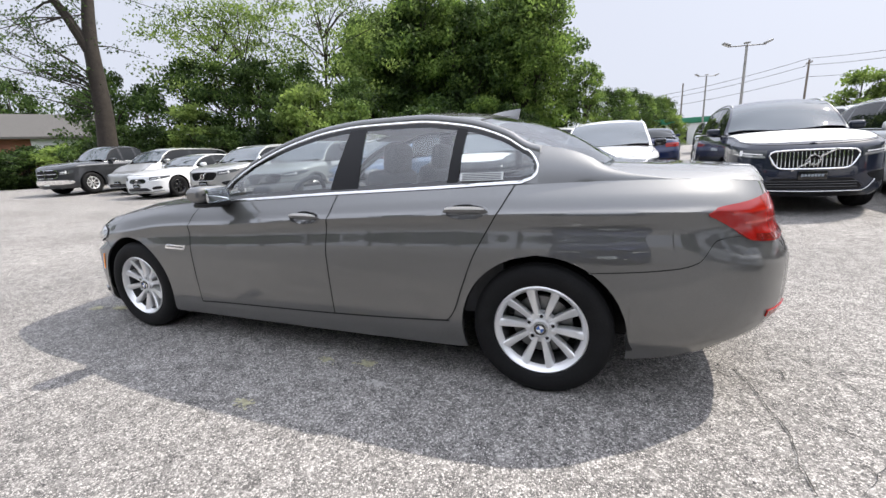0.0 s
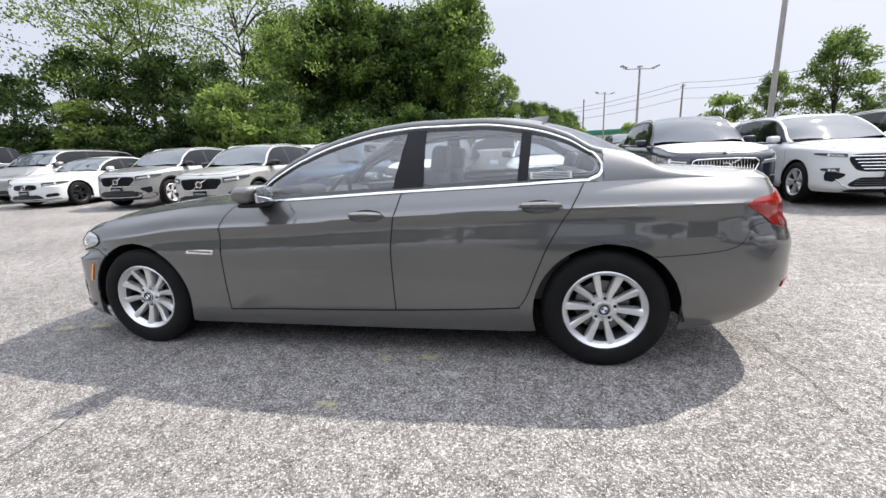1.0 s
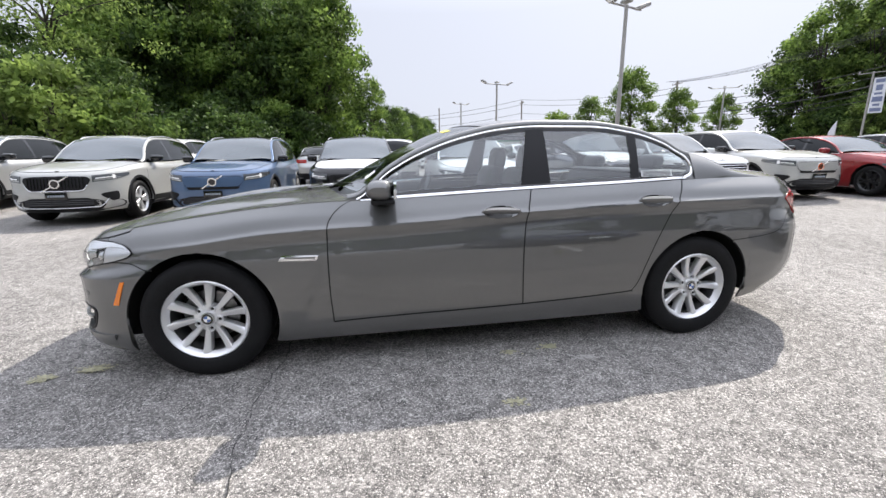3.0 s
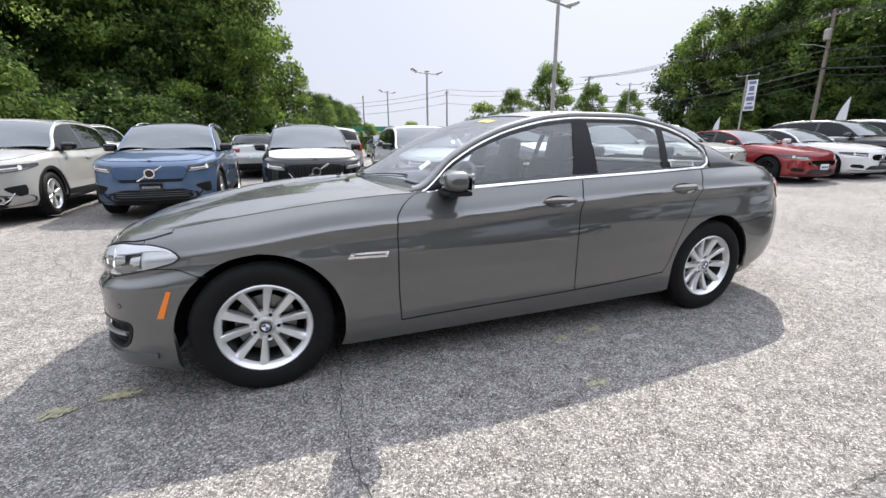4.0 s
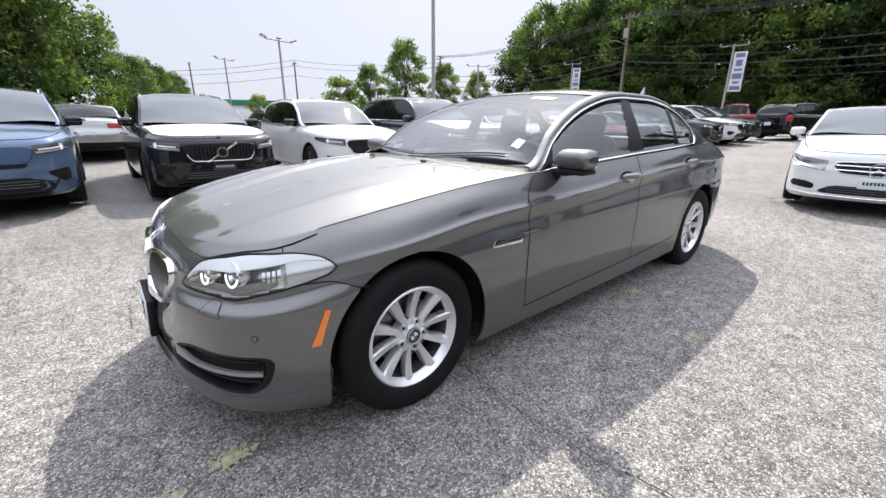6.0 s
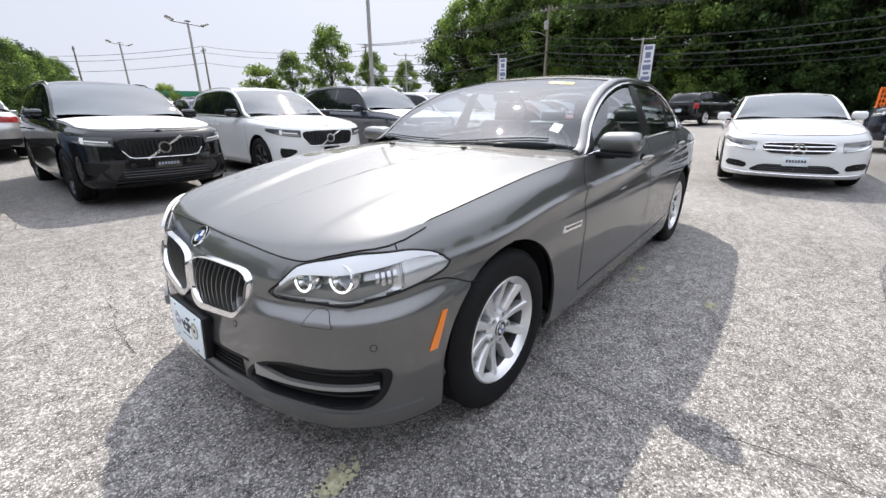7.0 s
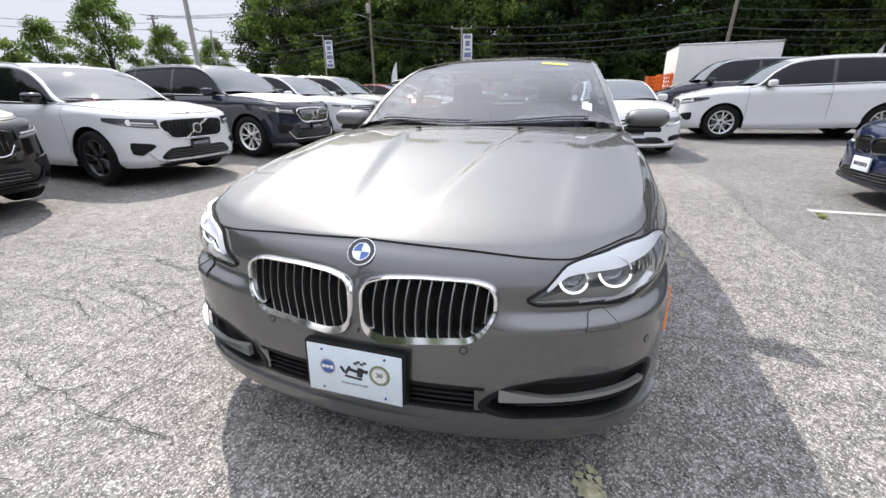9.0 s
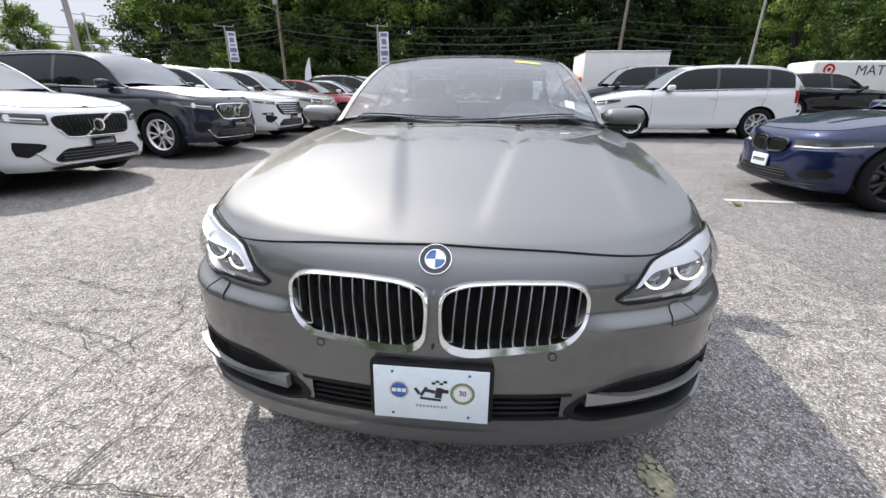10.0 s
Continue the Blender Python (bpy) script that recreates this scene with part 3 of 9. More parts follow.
def wheel_parts(key, r, rim, w, spokes, wi, wo, split, twist, mat):
    """Meshes for a kind of wheel, made once."""
    if key not in WHEELS:
        hub = Geo().lathe([(0.0005, -0.002), (0.024, -0.0015), (0.031, 0.003), (0.034, 0.014)], 24)
        disc = Geo().lathe([(0.05, -0.01), (rim * 0.66, -0.01), (rim * 0.66, 0.012), (0.05, 0.012)], 32)
        # back: a black disc added as the shade seen behind the spokes
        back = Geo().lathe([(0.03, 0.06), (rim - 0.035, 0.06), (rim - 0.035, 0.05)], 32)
        bolts = Geo().lathe([(0.0004, -0.005), (0.007, -0.005), (0.009, 0.0), (0.009, 0.02)], 10)
        WHEELS[key] = [(n, g, m) for n, g, m in (
            ("tyre", tyre_geo(r, rim, w), M_TYRE), ("rim", v_spoke_rim(rim, w) if key == "saloon" else rim_geo(rim, w, spokes, wi, wo, split, twist=twist), mat), ("hub_cap", hub, M_GLOSSBLACK),
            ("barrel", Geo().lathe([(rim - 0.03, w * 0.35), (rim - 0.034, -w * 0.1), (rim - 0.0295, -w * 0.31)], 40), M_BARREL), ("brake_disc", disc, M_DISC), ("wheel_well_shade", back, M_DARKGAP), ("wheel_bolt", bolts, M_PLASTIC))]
        made = []
        for n, g, m in WHEELS[key]:
            ob = part(n, g, m)
            made.append((n, ob.data))
            bpy.data.objects.remove(ob)
        WHEELS[key] = made
    return WHEELS[key]


def wheel(car, key, x, y, z, w, spec, spin=0.0):
    """One wheel under a car; y < 0 is the left side."""
    ob = new("wheel")
    ob.parent = car
    ob.matrix_basis = pose(x, y, z, 0, 0, 0 if y < 0 else 180) @ pose(0, 0, 0, 0, spin, 0)
    face = -w / 2 * 0.72
    for n, me in wheel_parts(key, *spec):
        if n == "wheel_bolt":
            for k in range(5 if key == "saloon" else 0):
                a = 2 * math.pi * k / 5
                p = new(n, me)
                p.parent, p.matrix_basis = ob, pose(0.0595 * math.cos(a), face + 0.016, 0.0595 * math.sin(a))
            continue
        p = new(n, me)
        p.parent = ob
        if n in ("hub_cap",):
            p.matrix_basis = pose(0, face, 0)
        if n == "brake_disc":
            p.matrix_basis = pose(0, 0.0, 0)
    return ob


def label_bars(geo, at, width, height, rows=1, cols=6, gap=0.3):
    """Unreadable writing as plain bars on a plate that faces -x."""
    for r in range(rows):
        for c in range(cols):
            cw, rh = width / cols, height / rows
            geo.box((0.002, cw * (1 - gap), rh * 0.62), (at[0], at[1] - width / 2 + cw * (c + 0.5), at[2] + height / 2 - rh * (r + 0.5)))
    return geo


# ---- the grey saloon ----
SALOON_PLAN = [(-2.316, 0), (-2.31, 0.15), (-2.29, 0.33), (-2.245, 0.54), (-2.165, 0.735), (-2.03, 0.852), (-1.82, 0.902), (-1.5, 0.916), (-1.0, 0.918), (0, 0.920), (0.9, 0.922), (1.5, 0.921), (1.9, 0.892), (2.19, 0.842), (2.39, 0.752), (2.52, 0.575), (2.582, 0.33), (2.603, 0.12), (2.606, 0)]
SALOON_BELTS = [
    ([(-2.32, 0.150), (-2.0, 0.155), (-1.06, 0.168), (0, 0.165), (1.09, 0.185), (1.9, 0.215), (2.3, 0.27), (2.6, 0.30)], [(-2.32, 0.085), (-1.9, 0.05), (-1, 0.035), (1.1, 0.035), (2.0, 0.06), (2.6, 0.16)]),
    ([(-2.32, 0.215), (-2.0, 0.225), (-1.06, 0.25), (0, 0.275), (1.01, 0.31), (1.9, 0.33), (2.6, 0.38)], [(-2.32, 0.0), (-1.9, 0.005), (-1, 0.012), (1.1, 0.012), (2.0, 0.012), (2.6, 0.045)]),
    ([(-2.32, 0.38), (-2.0, 0.39), (-1.06, 0.42), (0, 0.45), (1.01, 0.47), (1.9, 0.48), (2.6, 0.50)], [(-2.32, 0.0), (-1.9, 0.0), (-1, 0.005), (1.1, 0.005), (2.0, 0.0), (2.6, 0.0)]),
    ([(-2.32, 0.53), (-2.295, 0.535), (-2.25, 0.562), (-2.1, 0.570), (-1.9, 0.578), (-1.5, 0.60), (-1.06, 0.63), (0, 0.65), (1.01, 0.68), (1.9, 0.67), (2.6, 0.64)], [(-2.32, 0.028), (-2.295, 0.024), (-2.25, 0.004), (-2.1, 0.0), (-1.9, 0.006), (-1.5, 0.0), (-1, 0.0), (1.1, 0.0), (2.0, 0.0), (2.6, 0.0)]),
    ([(-2.32, 0.630), (-2.295, 0.625), (-2.25, 0.606), (-2.1, 0.612), (-1.9, 0.645), (-1.5, 0.700), (-1.1, 0.735), (-0.43, 0.762), (0.33, 0.803), (1.2, 0.829), (2.07, 0.833), (2.6, 0.81)], [(-2.32, 0.036), (-2.295, 0.036), (-2.25, 0.042), (-2.1, 0.044), (-1.9, 0.038), (-1.5, 0.010), (-1, 0.015), (1.1, 0.016), (2.0, 0.014), (2.3, 0.035), (2.6, 0.09)]),
    ([(-2.32, 0.660), (-2.1, 0.68), (-1.5, 0.745), (-1.1, 0.792), (-0.43, 0.820), (0.33, 0.864), (1.2, 0.892), (2.07, 0.896), (2.6, 0.865)], [(-2.32, 0.045), (-1.9, 0.045), (-1.5, 0.010), (-1, 0.007), (1.1, 0.006), (2.0, 0.010), (2.3, 0.04), (2.6, 0.10)]),
    ([(-2.32, 0.685), (-2.1, 0.71), (-1.5, 0.763), (-1.1, 0.810), (-0.43, 0.838), (0.33, 0.882), (1.2, 0.910), (2.07, 0.914), (2.6, 0.888)], [(-2.32, 0.055), (-1.9, 0.058), (-1.5, 0.024), (-1, 0.024), (1.1, 0.024), (2.0, 0.026), (2.3, 0.05), (2.6, 0.108)]),
    ([(-2.32, 0.725), (-2.1, 0.755), (-1.8, 0.79), (-1.5, 0.825), (-1.1, 0.872), (-0.43, 0.89), (0.33, 0.93), (1.2, 0.962), (2.07, 0.965), (2.6, 0.93)], [(-2.32, 0.078), (-1.9, 0.085), (-1.5, 0.055), (-1, 0.05), (1.1, 0.052), (2.0, 0.06), (2.6, 0.118)]),
    ([(-2.32, 0.763), (-2.1, 0.79), (-1.8, 0.835), (-1.5, 0.878), (-1.1, 0.925), (-0.8, 0.945), (-0.43, 0.952), (0.33, 0.985), (0.9, 1.003), (1.36, 1.020), (1.8, 1.028), (2.2, 1.018), (2.6, 0.985)], [(-2.32, 0.118), (-1.9, 0.122), (-1.5, 0.112), (-1, 0.095), (-0.6, 0.085), (1.1, 0.085), (1.6, 0.12), (2.2, 0.14), (2.6, 0.135)]),
]
SALOON_HOOD = [(-2.2, 0.763), (-2.1, 0.800), (-1.8, 0.868), (-1.47, 0.928), (-1.08, 0.968), (-0.85, 0.985), (1.7, 1.10), (1.85, 1.088), (2.1, 1.068), (2.4, 1.045), (2.53, 1.03), (2.6, 0.99)]
SALOON_ROOF = [(-0.92, 0.965), (-0.553, 1.150), (-0.30, 1.275), (-0.143, 1.340), (0.093, 1.400), (0.443, 1.433), (0.828, 1.428), (1.215, 1.378), (1.45, 1.305), (1.64, 1.205), (1.80, 1.112), (1.95, 1.07)]
SALOON_DLO_TOP = [(-0.95, 0.935), (-0.682, 0.948), (-0.455, 1.108), (-0.284, 1.200), (-0.038, 1.288), (0.246, 1.345), (0.459, 1.360), (0.777, 1.358), (1.088, 1.317), (1.289, 1.250), (1.416, 1.175), (1.60, 1.13), (1.75, 1.07), (1.95, 1.03)]
SALOON_DLO_LOW = [(-0.95, 0.94), (-0.67, 0.945), (-0.3, 0.962), (0.35, 0.990), (0.9, 1.008), (1.36, 1.026), (1.95, 1.035)]
SALOON_BELT_Y = [(-0.95, 0.78), (-0.67, 0.812), (-0.3, 0.828), (0.35, 0.832), (0.9, 0.828), (1.36, 0.81), (1.7, 0.765), (1.95, 0.71)]
HUB_Z = 0.322
SALOON = Form(SALOON_PLAN, SALOON_BELTS, [(-1.484, HUB_Z), (1.484, HUB_Z)], SALOON_HOOD, SALOON_ROOF, (SALOON_DLO_TOP, SALOON_DLO_LOW), SALOON_BELT_Y, 0.48)


def both_sides(car, name, geo, mat, label=""):
    """A part on the left and its mirror image on the right."""
    v, f = np.vstack(geo.v), geo.f
    a = part(name, geo, mat, car, label)
    b = part(name, Geo().add(v * (1, -1, 1), [tuple(reversed(t)) for t in f]), mat, car, label)
    return a, b


def arch_columns(form, x0, x1, radius, n=46):
    """Columns from x0 to x1, close together where an arch edge turns steep."""
    xs = list(np.linspace(x0, x1, n))
    for wx, _ in form.wheels:
        for sg in (-1, 1):
            for d in (0.0003, -0.0003, -0.004, -0.012, -0.03):
                xs.append(wx + sg * (radius + d))
    xs = np.array(sorted(x for x in xs if x0 <= x <= x1))
    s = form.at_x(xs)
    return (s - s[0]) / (s[-1] - s[0])


def window_patch(form, x0, x1, nu=20, nv=10, drop=0.0, top=0.0, off=0.0, slant0=0.0, slant1=0.0):
    """Part of the side glass from x0 to x1 (slant: how far the edge leans back at the top)."""
    a, b = np.meshgrid(np.linspace(0, 1, nu), np.linspace(0, 1, nv), indexing="ij")
    l, r = x0 + slant0 * b, x1 + slant1 * b
    x = l + (r - l) * a
    lo, hi = form.dlo_low(x) + drop, form.dlo_top(x) - top
    z = lo + np.maximum(hi - lo, 0.002) * b
    y = form.glass_y(x, z) + off + 0.012 * np.sin(math.pi * b)
    return np.stack([x, -y, z], -1)


def grey_saloon():
    F = SALOON
    car = thing("saloon_car", "dark grey metallic four-door saloon with silver ten-spoke alloy wheels", "car")
    low = keyed([(-2.6, 0.153), (-1.06, 0.17), (1.0, 0.188), (1.9, 0.218), (2.3, 0.274), (2.6, 0.303)])
    sill_top = keyed([(-1.1, 0.247), (-0.806, 0.277), (0.308, 0.305), (1.01, 0.340), (1.2, 0.36)])
    gap = 0.0022
    gap_a = keyed([(0.277, -0.806), (0.483, -0.815), (0.70, -0.813), (0.82, -0.808), (0.88, -0.778), (0.93, -0.72), (0.95, -0.675)])
    gap_b = keyed([(0.30, 0.308), (0.46, 0.303), (0.64, 0.301), (0.80, 0.314), (0.99, 0.364)])
    gap_c = keyed([(0.33, 1.00), (0.352, 1.028), (0.40, 1.06), (0.52, 1.105), (0.69, 1.172), (0.80, 1.232), (0.93, 1.311), (1.04, 1.372)])
    RA = 0.385
    hi = F.top

    def along(f, d):
        """s of a shut line at a height."""
        return lambda z: F.at_x(f(z) + d)

    # front bumper cover, one piece round the nose, up to the wing
    bumper_top = keyed([(-2.4, 2.0), (-1.99, 2.0), (-1.98, 0.665), (-1.83, 0.658), (-1.789, 0.646), (-1.724, 0.623), (-1.4, 0.618)])
    s_b = F.at_x(-1.735)
    low_edge = F.arch(low, RA)
    g = Geo()
    cut = F.at_x(-1.985)
    us = np.linspace(0, 1, 150)
    p = F.skin(0.0, cut, low_edge, F.top, us=us, nv=84)
    panel(g, p, skip=nose_holes(us * cut, p))
    us = np.unique(np.concatenate([np.linspace(0, 1, 40), (F.at_x(np.array([-1.8696, -1.8688, -1.865, -1.855])) - cut) / (s_b - cut)]))
    panel(g, F.skin(cut, s_b, low_edge, lambda s: bumper_top(np.maximum(np.interp(s, F.s, F.px), -1.979)), us=us, nv=72))
    nose = part("front_bumper", g.mirrored(), M_GREY, car, weld=True)
    line = lambda s: bumper_top(np.maximum(np.interp(s, F.s, F.px), -1.979))
    for sg in (1, -1):
        q = F.skin(F.at_x(-1.975), F.at_x(-1.70), lambda s: line(s) - 0.001, lambda s: line(s) + 0.004, 30, 3, 0.0008)
        part("bumper_seam", Geo().grid(q * (1, sg, 1), flip=sg < 0), M_DARKGAP, nose)
    # wings
    g = Geo()
    spot = lambda x, z: F.surface(F.at_x(x), F.rise(F.at_x(x), z))
    ZA = 0.711
    x_arch = lambda z: np.sqrt(np.maximum(RA ** 2 - (z - HUB_Z) ** 2, 0))
    panel(g, F.skin(F.at_x(-1.98), along(gap_a, -gap), ZA, hi, nu=90, nv=44))
    a, b = np.meshgrid(np.linspace(0, 1, 26), np.linspace(0, 1, 46), indexing="ij")
    Z = 0.178 + (ZA - 0.178) * b
    xl, xr = -1.484 + x_arch(Z), gap_a(Z) - gap
    panel(g, spot(xl + (xr - xl) * a, Z))
    p = F.skin(F.at_x(-1.98), F.at_x(-1.484), F.arch(lambda x: bumper_top(np.maximum(x, -1.979)) + 0.003, RA), ZA, us=arch_columns(F, -1.98, -1.484, RA, 40), nv=8)
    panel(g, p)
    both_sides(car, "front_wing", g, M_GREY)
    # sills
    g = Geo()
    p = F.skin(F.at_x(-1.10), F.at_x(1.10), lambda s: low(np.interp(s, F.s, F.px)) + 0.004, lambda s: sill_top(np.interp(s, F.s, F.px)) - 0.004, nu=40, nv=8)
    panel(g, p, 0.03)
    both_sides(car, "side_sill", g, M_GREY)
    # doors
    g = Geo()
    p = F.skin(along(gap_a, gap), along(gap_b, -gap), lambda s: sill_top(np.interp(s, F.s, F.px)) + 0.004, hi, nu=130, nv=80)
    c = (p[:-1, :-1] + p[1:, 1:]) / 2
    panel(g, p, skip=(((c[..., 0] - 0.1635) / 0.100) ** 2 + ((c[..., 2] - 0.866) / 0.035) ** 2 < 1).ravel())
    front_doors = both_sides(car, "front_door", g, M_GREY)
    g = Geo()
    p = F.skin(along(gap_b, gap), along(gap_c, -gap), lambda s: sill_top(np.interp(s, F.s, F.px)) + 0.004, hi, nu=130, nv=80)
    c = (p[:-1, :-1] + p[1:, 1:]) / 2
    panel(g, p, skip=(((c[..., 0] - 1.135) / 0.100) ** 2 + ((c[..., 2] - 0.903) / 0.035) ** 2 < 1).ravel())
    rear_doors = both_sides(car, "rear_door", g, M_GREY)
    # black strips laid over the shut lines as the gaps' shade
    sill = lambda s: sill_top(np.interp(s, F.s, F.px))
    for door, line, up in ((front_doors, gap_a, F.top), (front_doors, gap_b, F.top), (rear_doors, gap_c, F.top)):
        q = F.skin(along(line, -0.0036), along(line, 0.0036), lambda s: sill(s), up, 2, 50, 0.0008)
        for sg, d in zip((1, -1), door):
            part("door_seal", Geo().grid(q * (1, sg, 1), flip=sg < 0), M_DARKGAP, d)
    for door, xa, xb in ((front_doors, -0.806, 0.308), (rear_doors, 0.308, 1.03)):
        q = F.skin(F.at_x(xa), F.at_x(xb), lambda s: sill(s) - 0.004, lambda s: sill(s) + 0.005, 40, 3, 0.0006)
        for sg, d in zip((1, -1), door):
            part("door_seal", Geo().grid(q * (1, sg, 1), flip=sg < 0), M_DARKGAP, d)
    # rear quarters, down to the bumper line
    top = keyed([(1.6, 0.63), (1.72, 0.6355), (2.04, 0.6625), (2.12, 0.6885), (2.19, 0.7785), (2.26, 0.79), (2.6, 0.74)])
    q_low = lambda x: np.where(x < 1.6, 0.12, top(x) + 0.0016)
    g = Geo()
    x_end = 2.30
    panel(g, F.skin(along(gap_c, gap), F.at_x(x_end), lambda s: np.maximum(ZA, q_low(np.interp(s, F.s, F.px))), hi, nu=110, nv=44))
    a, b = np.meshgrid(np.linspace(0, 1, 20), np.linspace(0, 1, 40), indexing="ij")
    Z = 0.20 + (ZA - 0.20) * b
    xl, xr = gap_c(Z) + gap, 1.484 - x_arch(Z)
    panel(g, spot(xl + np.maximum(xr - xl, 0.0005) * a, Z))
    p = F.skin(F.at_x(1.484), F.at_x(2.14), F.arch(q_low, RA), lambda s: np.maximum(ZA, q_low(np.interp(s, F.s, F.px))), us=arch_columns(F, 1.484, 2.14, RA, 50), nv=10)
    panel(g, p)
    both_sides(car, "rear_quarter", g, M_GREY)
    # rear bumper round the tail
    s_end = F.s[-1]
    s_r = F.at_x(1.70)
    g = Geo()
    us = np.unique(np.concatenate([np.linspace(0, 1, 60), (F.at_x(np.array([1.8685, 1.8692, 1.866, 1.855])) - s_r) / (s_end - s_r)]))
    p = F.skin(s_r, s_end, F.arch(low, RA), lambda s: top(np.interp(s, F.s, F.px)), us=us, nv=26)
    panel(g, p)
    tail = part("rear_bumper", g.mirrored(), M_GREY, car, weld=True)
    line = lambda s: top(np.interp(s, F.s, F.px))
    for sg in (1, -1):
        q = F.skin(F.at_x(1.70), F.at_x(2.21), lambda s: line(s) - 0.001, lambda s: line(s) + 0.004, 40, 3, 0.0008)
        part("bumper_seam", Geo().grid(q * (1, sg, 1), flip=sg < 0), M_DARKGAP, tail)
    # tail panel between the lamps
    g = Geo()
    p = F.skin(F.at_x(2.30), s_end, lambda s: top(np.interp(s, F.s, F.px)) + 0.004, hi, nu=40, nv=14)
    panel(g, p)
    boot = part("boot_lid", g.mirrored(), M_GREY, car, weld=True)
    # boot top
    u, w = np.meshgrid(np.linspace(0, 1, 30), np.linspace(-1, 1, 41), indexing="ij")
    hr = len(F.s) // 2
    xb = 1.74 + (np.interp(np.abs(w) * 0.72, F.ty[hr:][::-1], F.tx[hr:][::-1]) - 1.74 + 0.004) * u
    yb = w * (0.715 * (1 - u) + 0.72 * u)
    zb = F.lid(xb, yb, 5)
    g = Geo()
    panel(g, np.stack([xb, yb, zb], -1), 0.01)
    part("boot_top", g, M_GREY, boot)
    # bonnet with two raised ridges that run together at the nose
    u, w = np.meshgrid(np.linspace(0, 1, 60), np.linspace(-1, 1, 81), indexing="ij")
    ym = 0.77
    yf = np.abs(w) * ym
    h = len(F.s) // 2
    xf = np.interp(yf, F.ty[:h], F.tx[:h]) - 0.002
    xc = -0.872 + 0.245 * np.abs(w) ** 2.2
    xx = xf + (xc - xf) * u
    x_side = float(np.interp(ym, F.ty[:h], F.tx[:h])) + (-0.65 - float(np.interp(ym, F.ty[:h], F.tx[:h]))) * u
    yy = w * (np.interp(x_side, F.tx, F.ty) - 0.003)
    zz = F.lid(xx, yy) + 0.003
    t = np.clip((xx + 2.15) / 1.25, 0, 1)
    for centre, amp, wd in ((0.11 + 0.22 * t, 0.017, 0.018), (0.52 + 0.10 * t, 0.010, 0.035)):
        zz = zz + amp * np.sin(math.pi * np.clip(t * 1.02, 0, 1)) ** 0.6 * (0.5 + 0.5 * np.tanh((np.abs(yy) - centre) / wd * 1.6)) * np.clip((0.75 - np.abs(yy)) / 0.2, 0, 1)
    edge_z = keyed([(0, 0.762), (0.3, 0.753), (0.6, 0.738), (0.71, 0.757), (0.86, 0.773), (1.0, 0.773), (1.10, 0.768)])
    sw = np.interp(yf[0], F.ty[:h], F.s[:h])
    k = np.clip((sw - 0.80) / 0.45, 0, 1)
    tz = F.top(sw)
    lz = np.minimum(edge_z(sw), tz - 0.0015)
    lz = lz + (tz - 0.0015 - lz) * k * k * (3 - 2 * k)
    rows = []
    for r in np.linspace(0, 0.94, 8):
        p, n = F.spot(sw, lz + (tz - lz) * r)
        p = p + n * 0.003
        p[:, 1] *= -np.sign(w[0] + 1e-9)
        rows.append(p)
    full = np.concatenate([np.array(rows), np.stack([xx, yy, zz], -1)], 0)
    # ease the turn between nose and top
    for _ in range(3):
        full[2:14] = full[2:14] * 0.5 + (full[1:13] + full[3:15]) * 0.25
    bonnet = part("bonnet", panel(Geo(), full, 0.010), M_GREY, car)
    part("shut_line", Geo().tube(full[0], 0.0022, 6), M_DARKGAP, bonnet)
    # cowl under the screen
    g = Geo()
    u, w = np.meshgrid(np.linspace(0, 1, 6), np.linspace(-1, 1, 31), indexing="ij")
    xx = (-0.905 + 0.25 * np.abs(w) ** 2.2) + 0.09 * u
    yy = w * 0.765
    zz = 0.965 - 0.03 * np.abs(w) ** 2 + 0.012 * u - 0.012
    g.grid(np.stack([xx, yy, zz], -1))
    part("cowl_panel", g, M_PLASTIC, car)
    # pillars and roof sides, left and right
    x_dlo_end = 1.462
    lo_edge = lambda x: np.where(x < x_dlo_end, F.dlo_top(x), F.dlo_low(x))
    xs = np.unique(np.concatenate([np.linspace(-0.70, 2.08, 116), np.linspace(1.40, 1.47, 14), [1.4615, 1.4625]]))
    b = np.linspace(0, 1, 9)
    X, B = np.meshgrid(xs, b, indexing="ij")
    zl = lo_edge(X)
    yl = np.where(X < x_dlo_end, F.glass_y(X, zl), np.interp(X, F.tx, F.ty) + 0.002)
    zl = np.where(X < x_dlo_end, zl, np.interp(X, F.tx, F.tz) - 0.004)
    yr, zr = F.rail(X)
    k = np.clip((X - 1.80) / 0.28, 0, 1)
    k = k * k * (3 - 2 * k)
    yr = yr + (yl - 0.004 - yr) * k
    zr = np.where(X > 1.55, zr + (F.lid(X, yr, 5) + 0.002 - zr) * np.clip((X - 1.70) / 0.16, 0, 1), zr)
    bulge = (0.016 * np.sin(math.pi * B) + np.where(X > x_dlo_end, 0.008 * np.sin(math.pi * B), 0)) * (1 - k)
    Y = yl + (yr - yl) * B + bulge * 0.8
    Z = zl + (zr - zl) * B + bulge * 0.6
    g = Geo()
    panel(g, np.stack([X, -Y, Z], -1), 0.01)
    both_sides(car, "side_frame", g, M_GREY)
    # roof skin
    def top_patch(xa, xb, inset, nu, nv, off=0.0):
        u, w = np.meshgrid(np.linspace(0, 1, nu), np.linspace(-1, 1, nv), indexing="ij")
        l, r = xa(w), xb(w)
        x = l + (r - l) * u
        yr, zr = F.rail(x)
        y = w * (yr - inset)
        return np.stack([x, y, F.sheet(x, y) + off], -1)
    ws_low = lambda w: -0.86 + 0.22 * np.abs(w) ** 2.2
    ws_top = lambda w: 0.02 + 0.09 * w ** 2
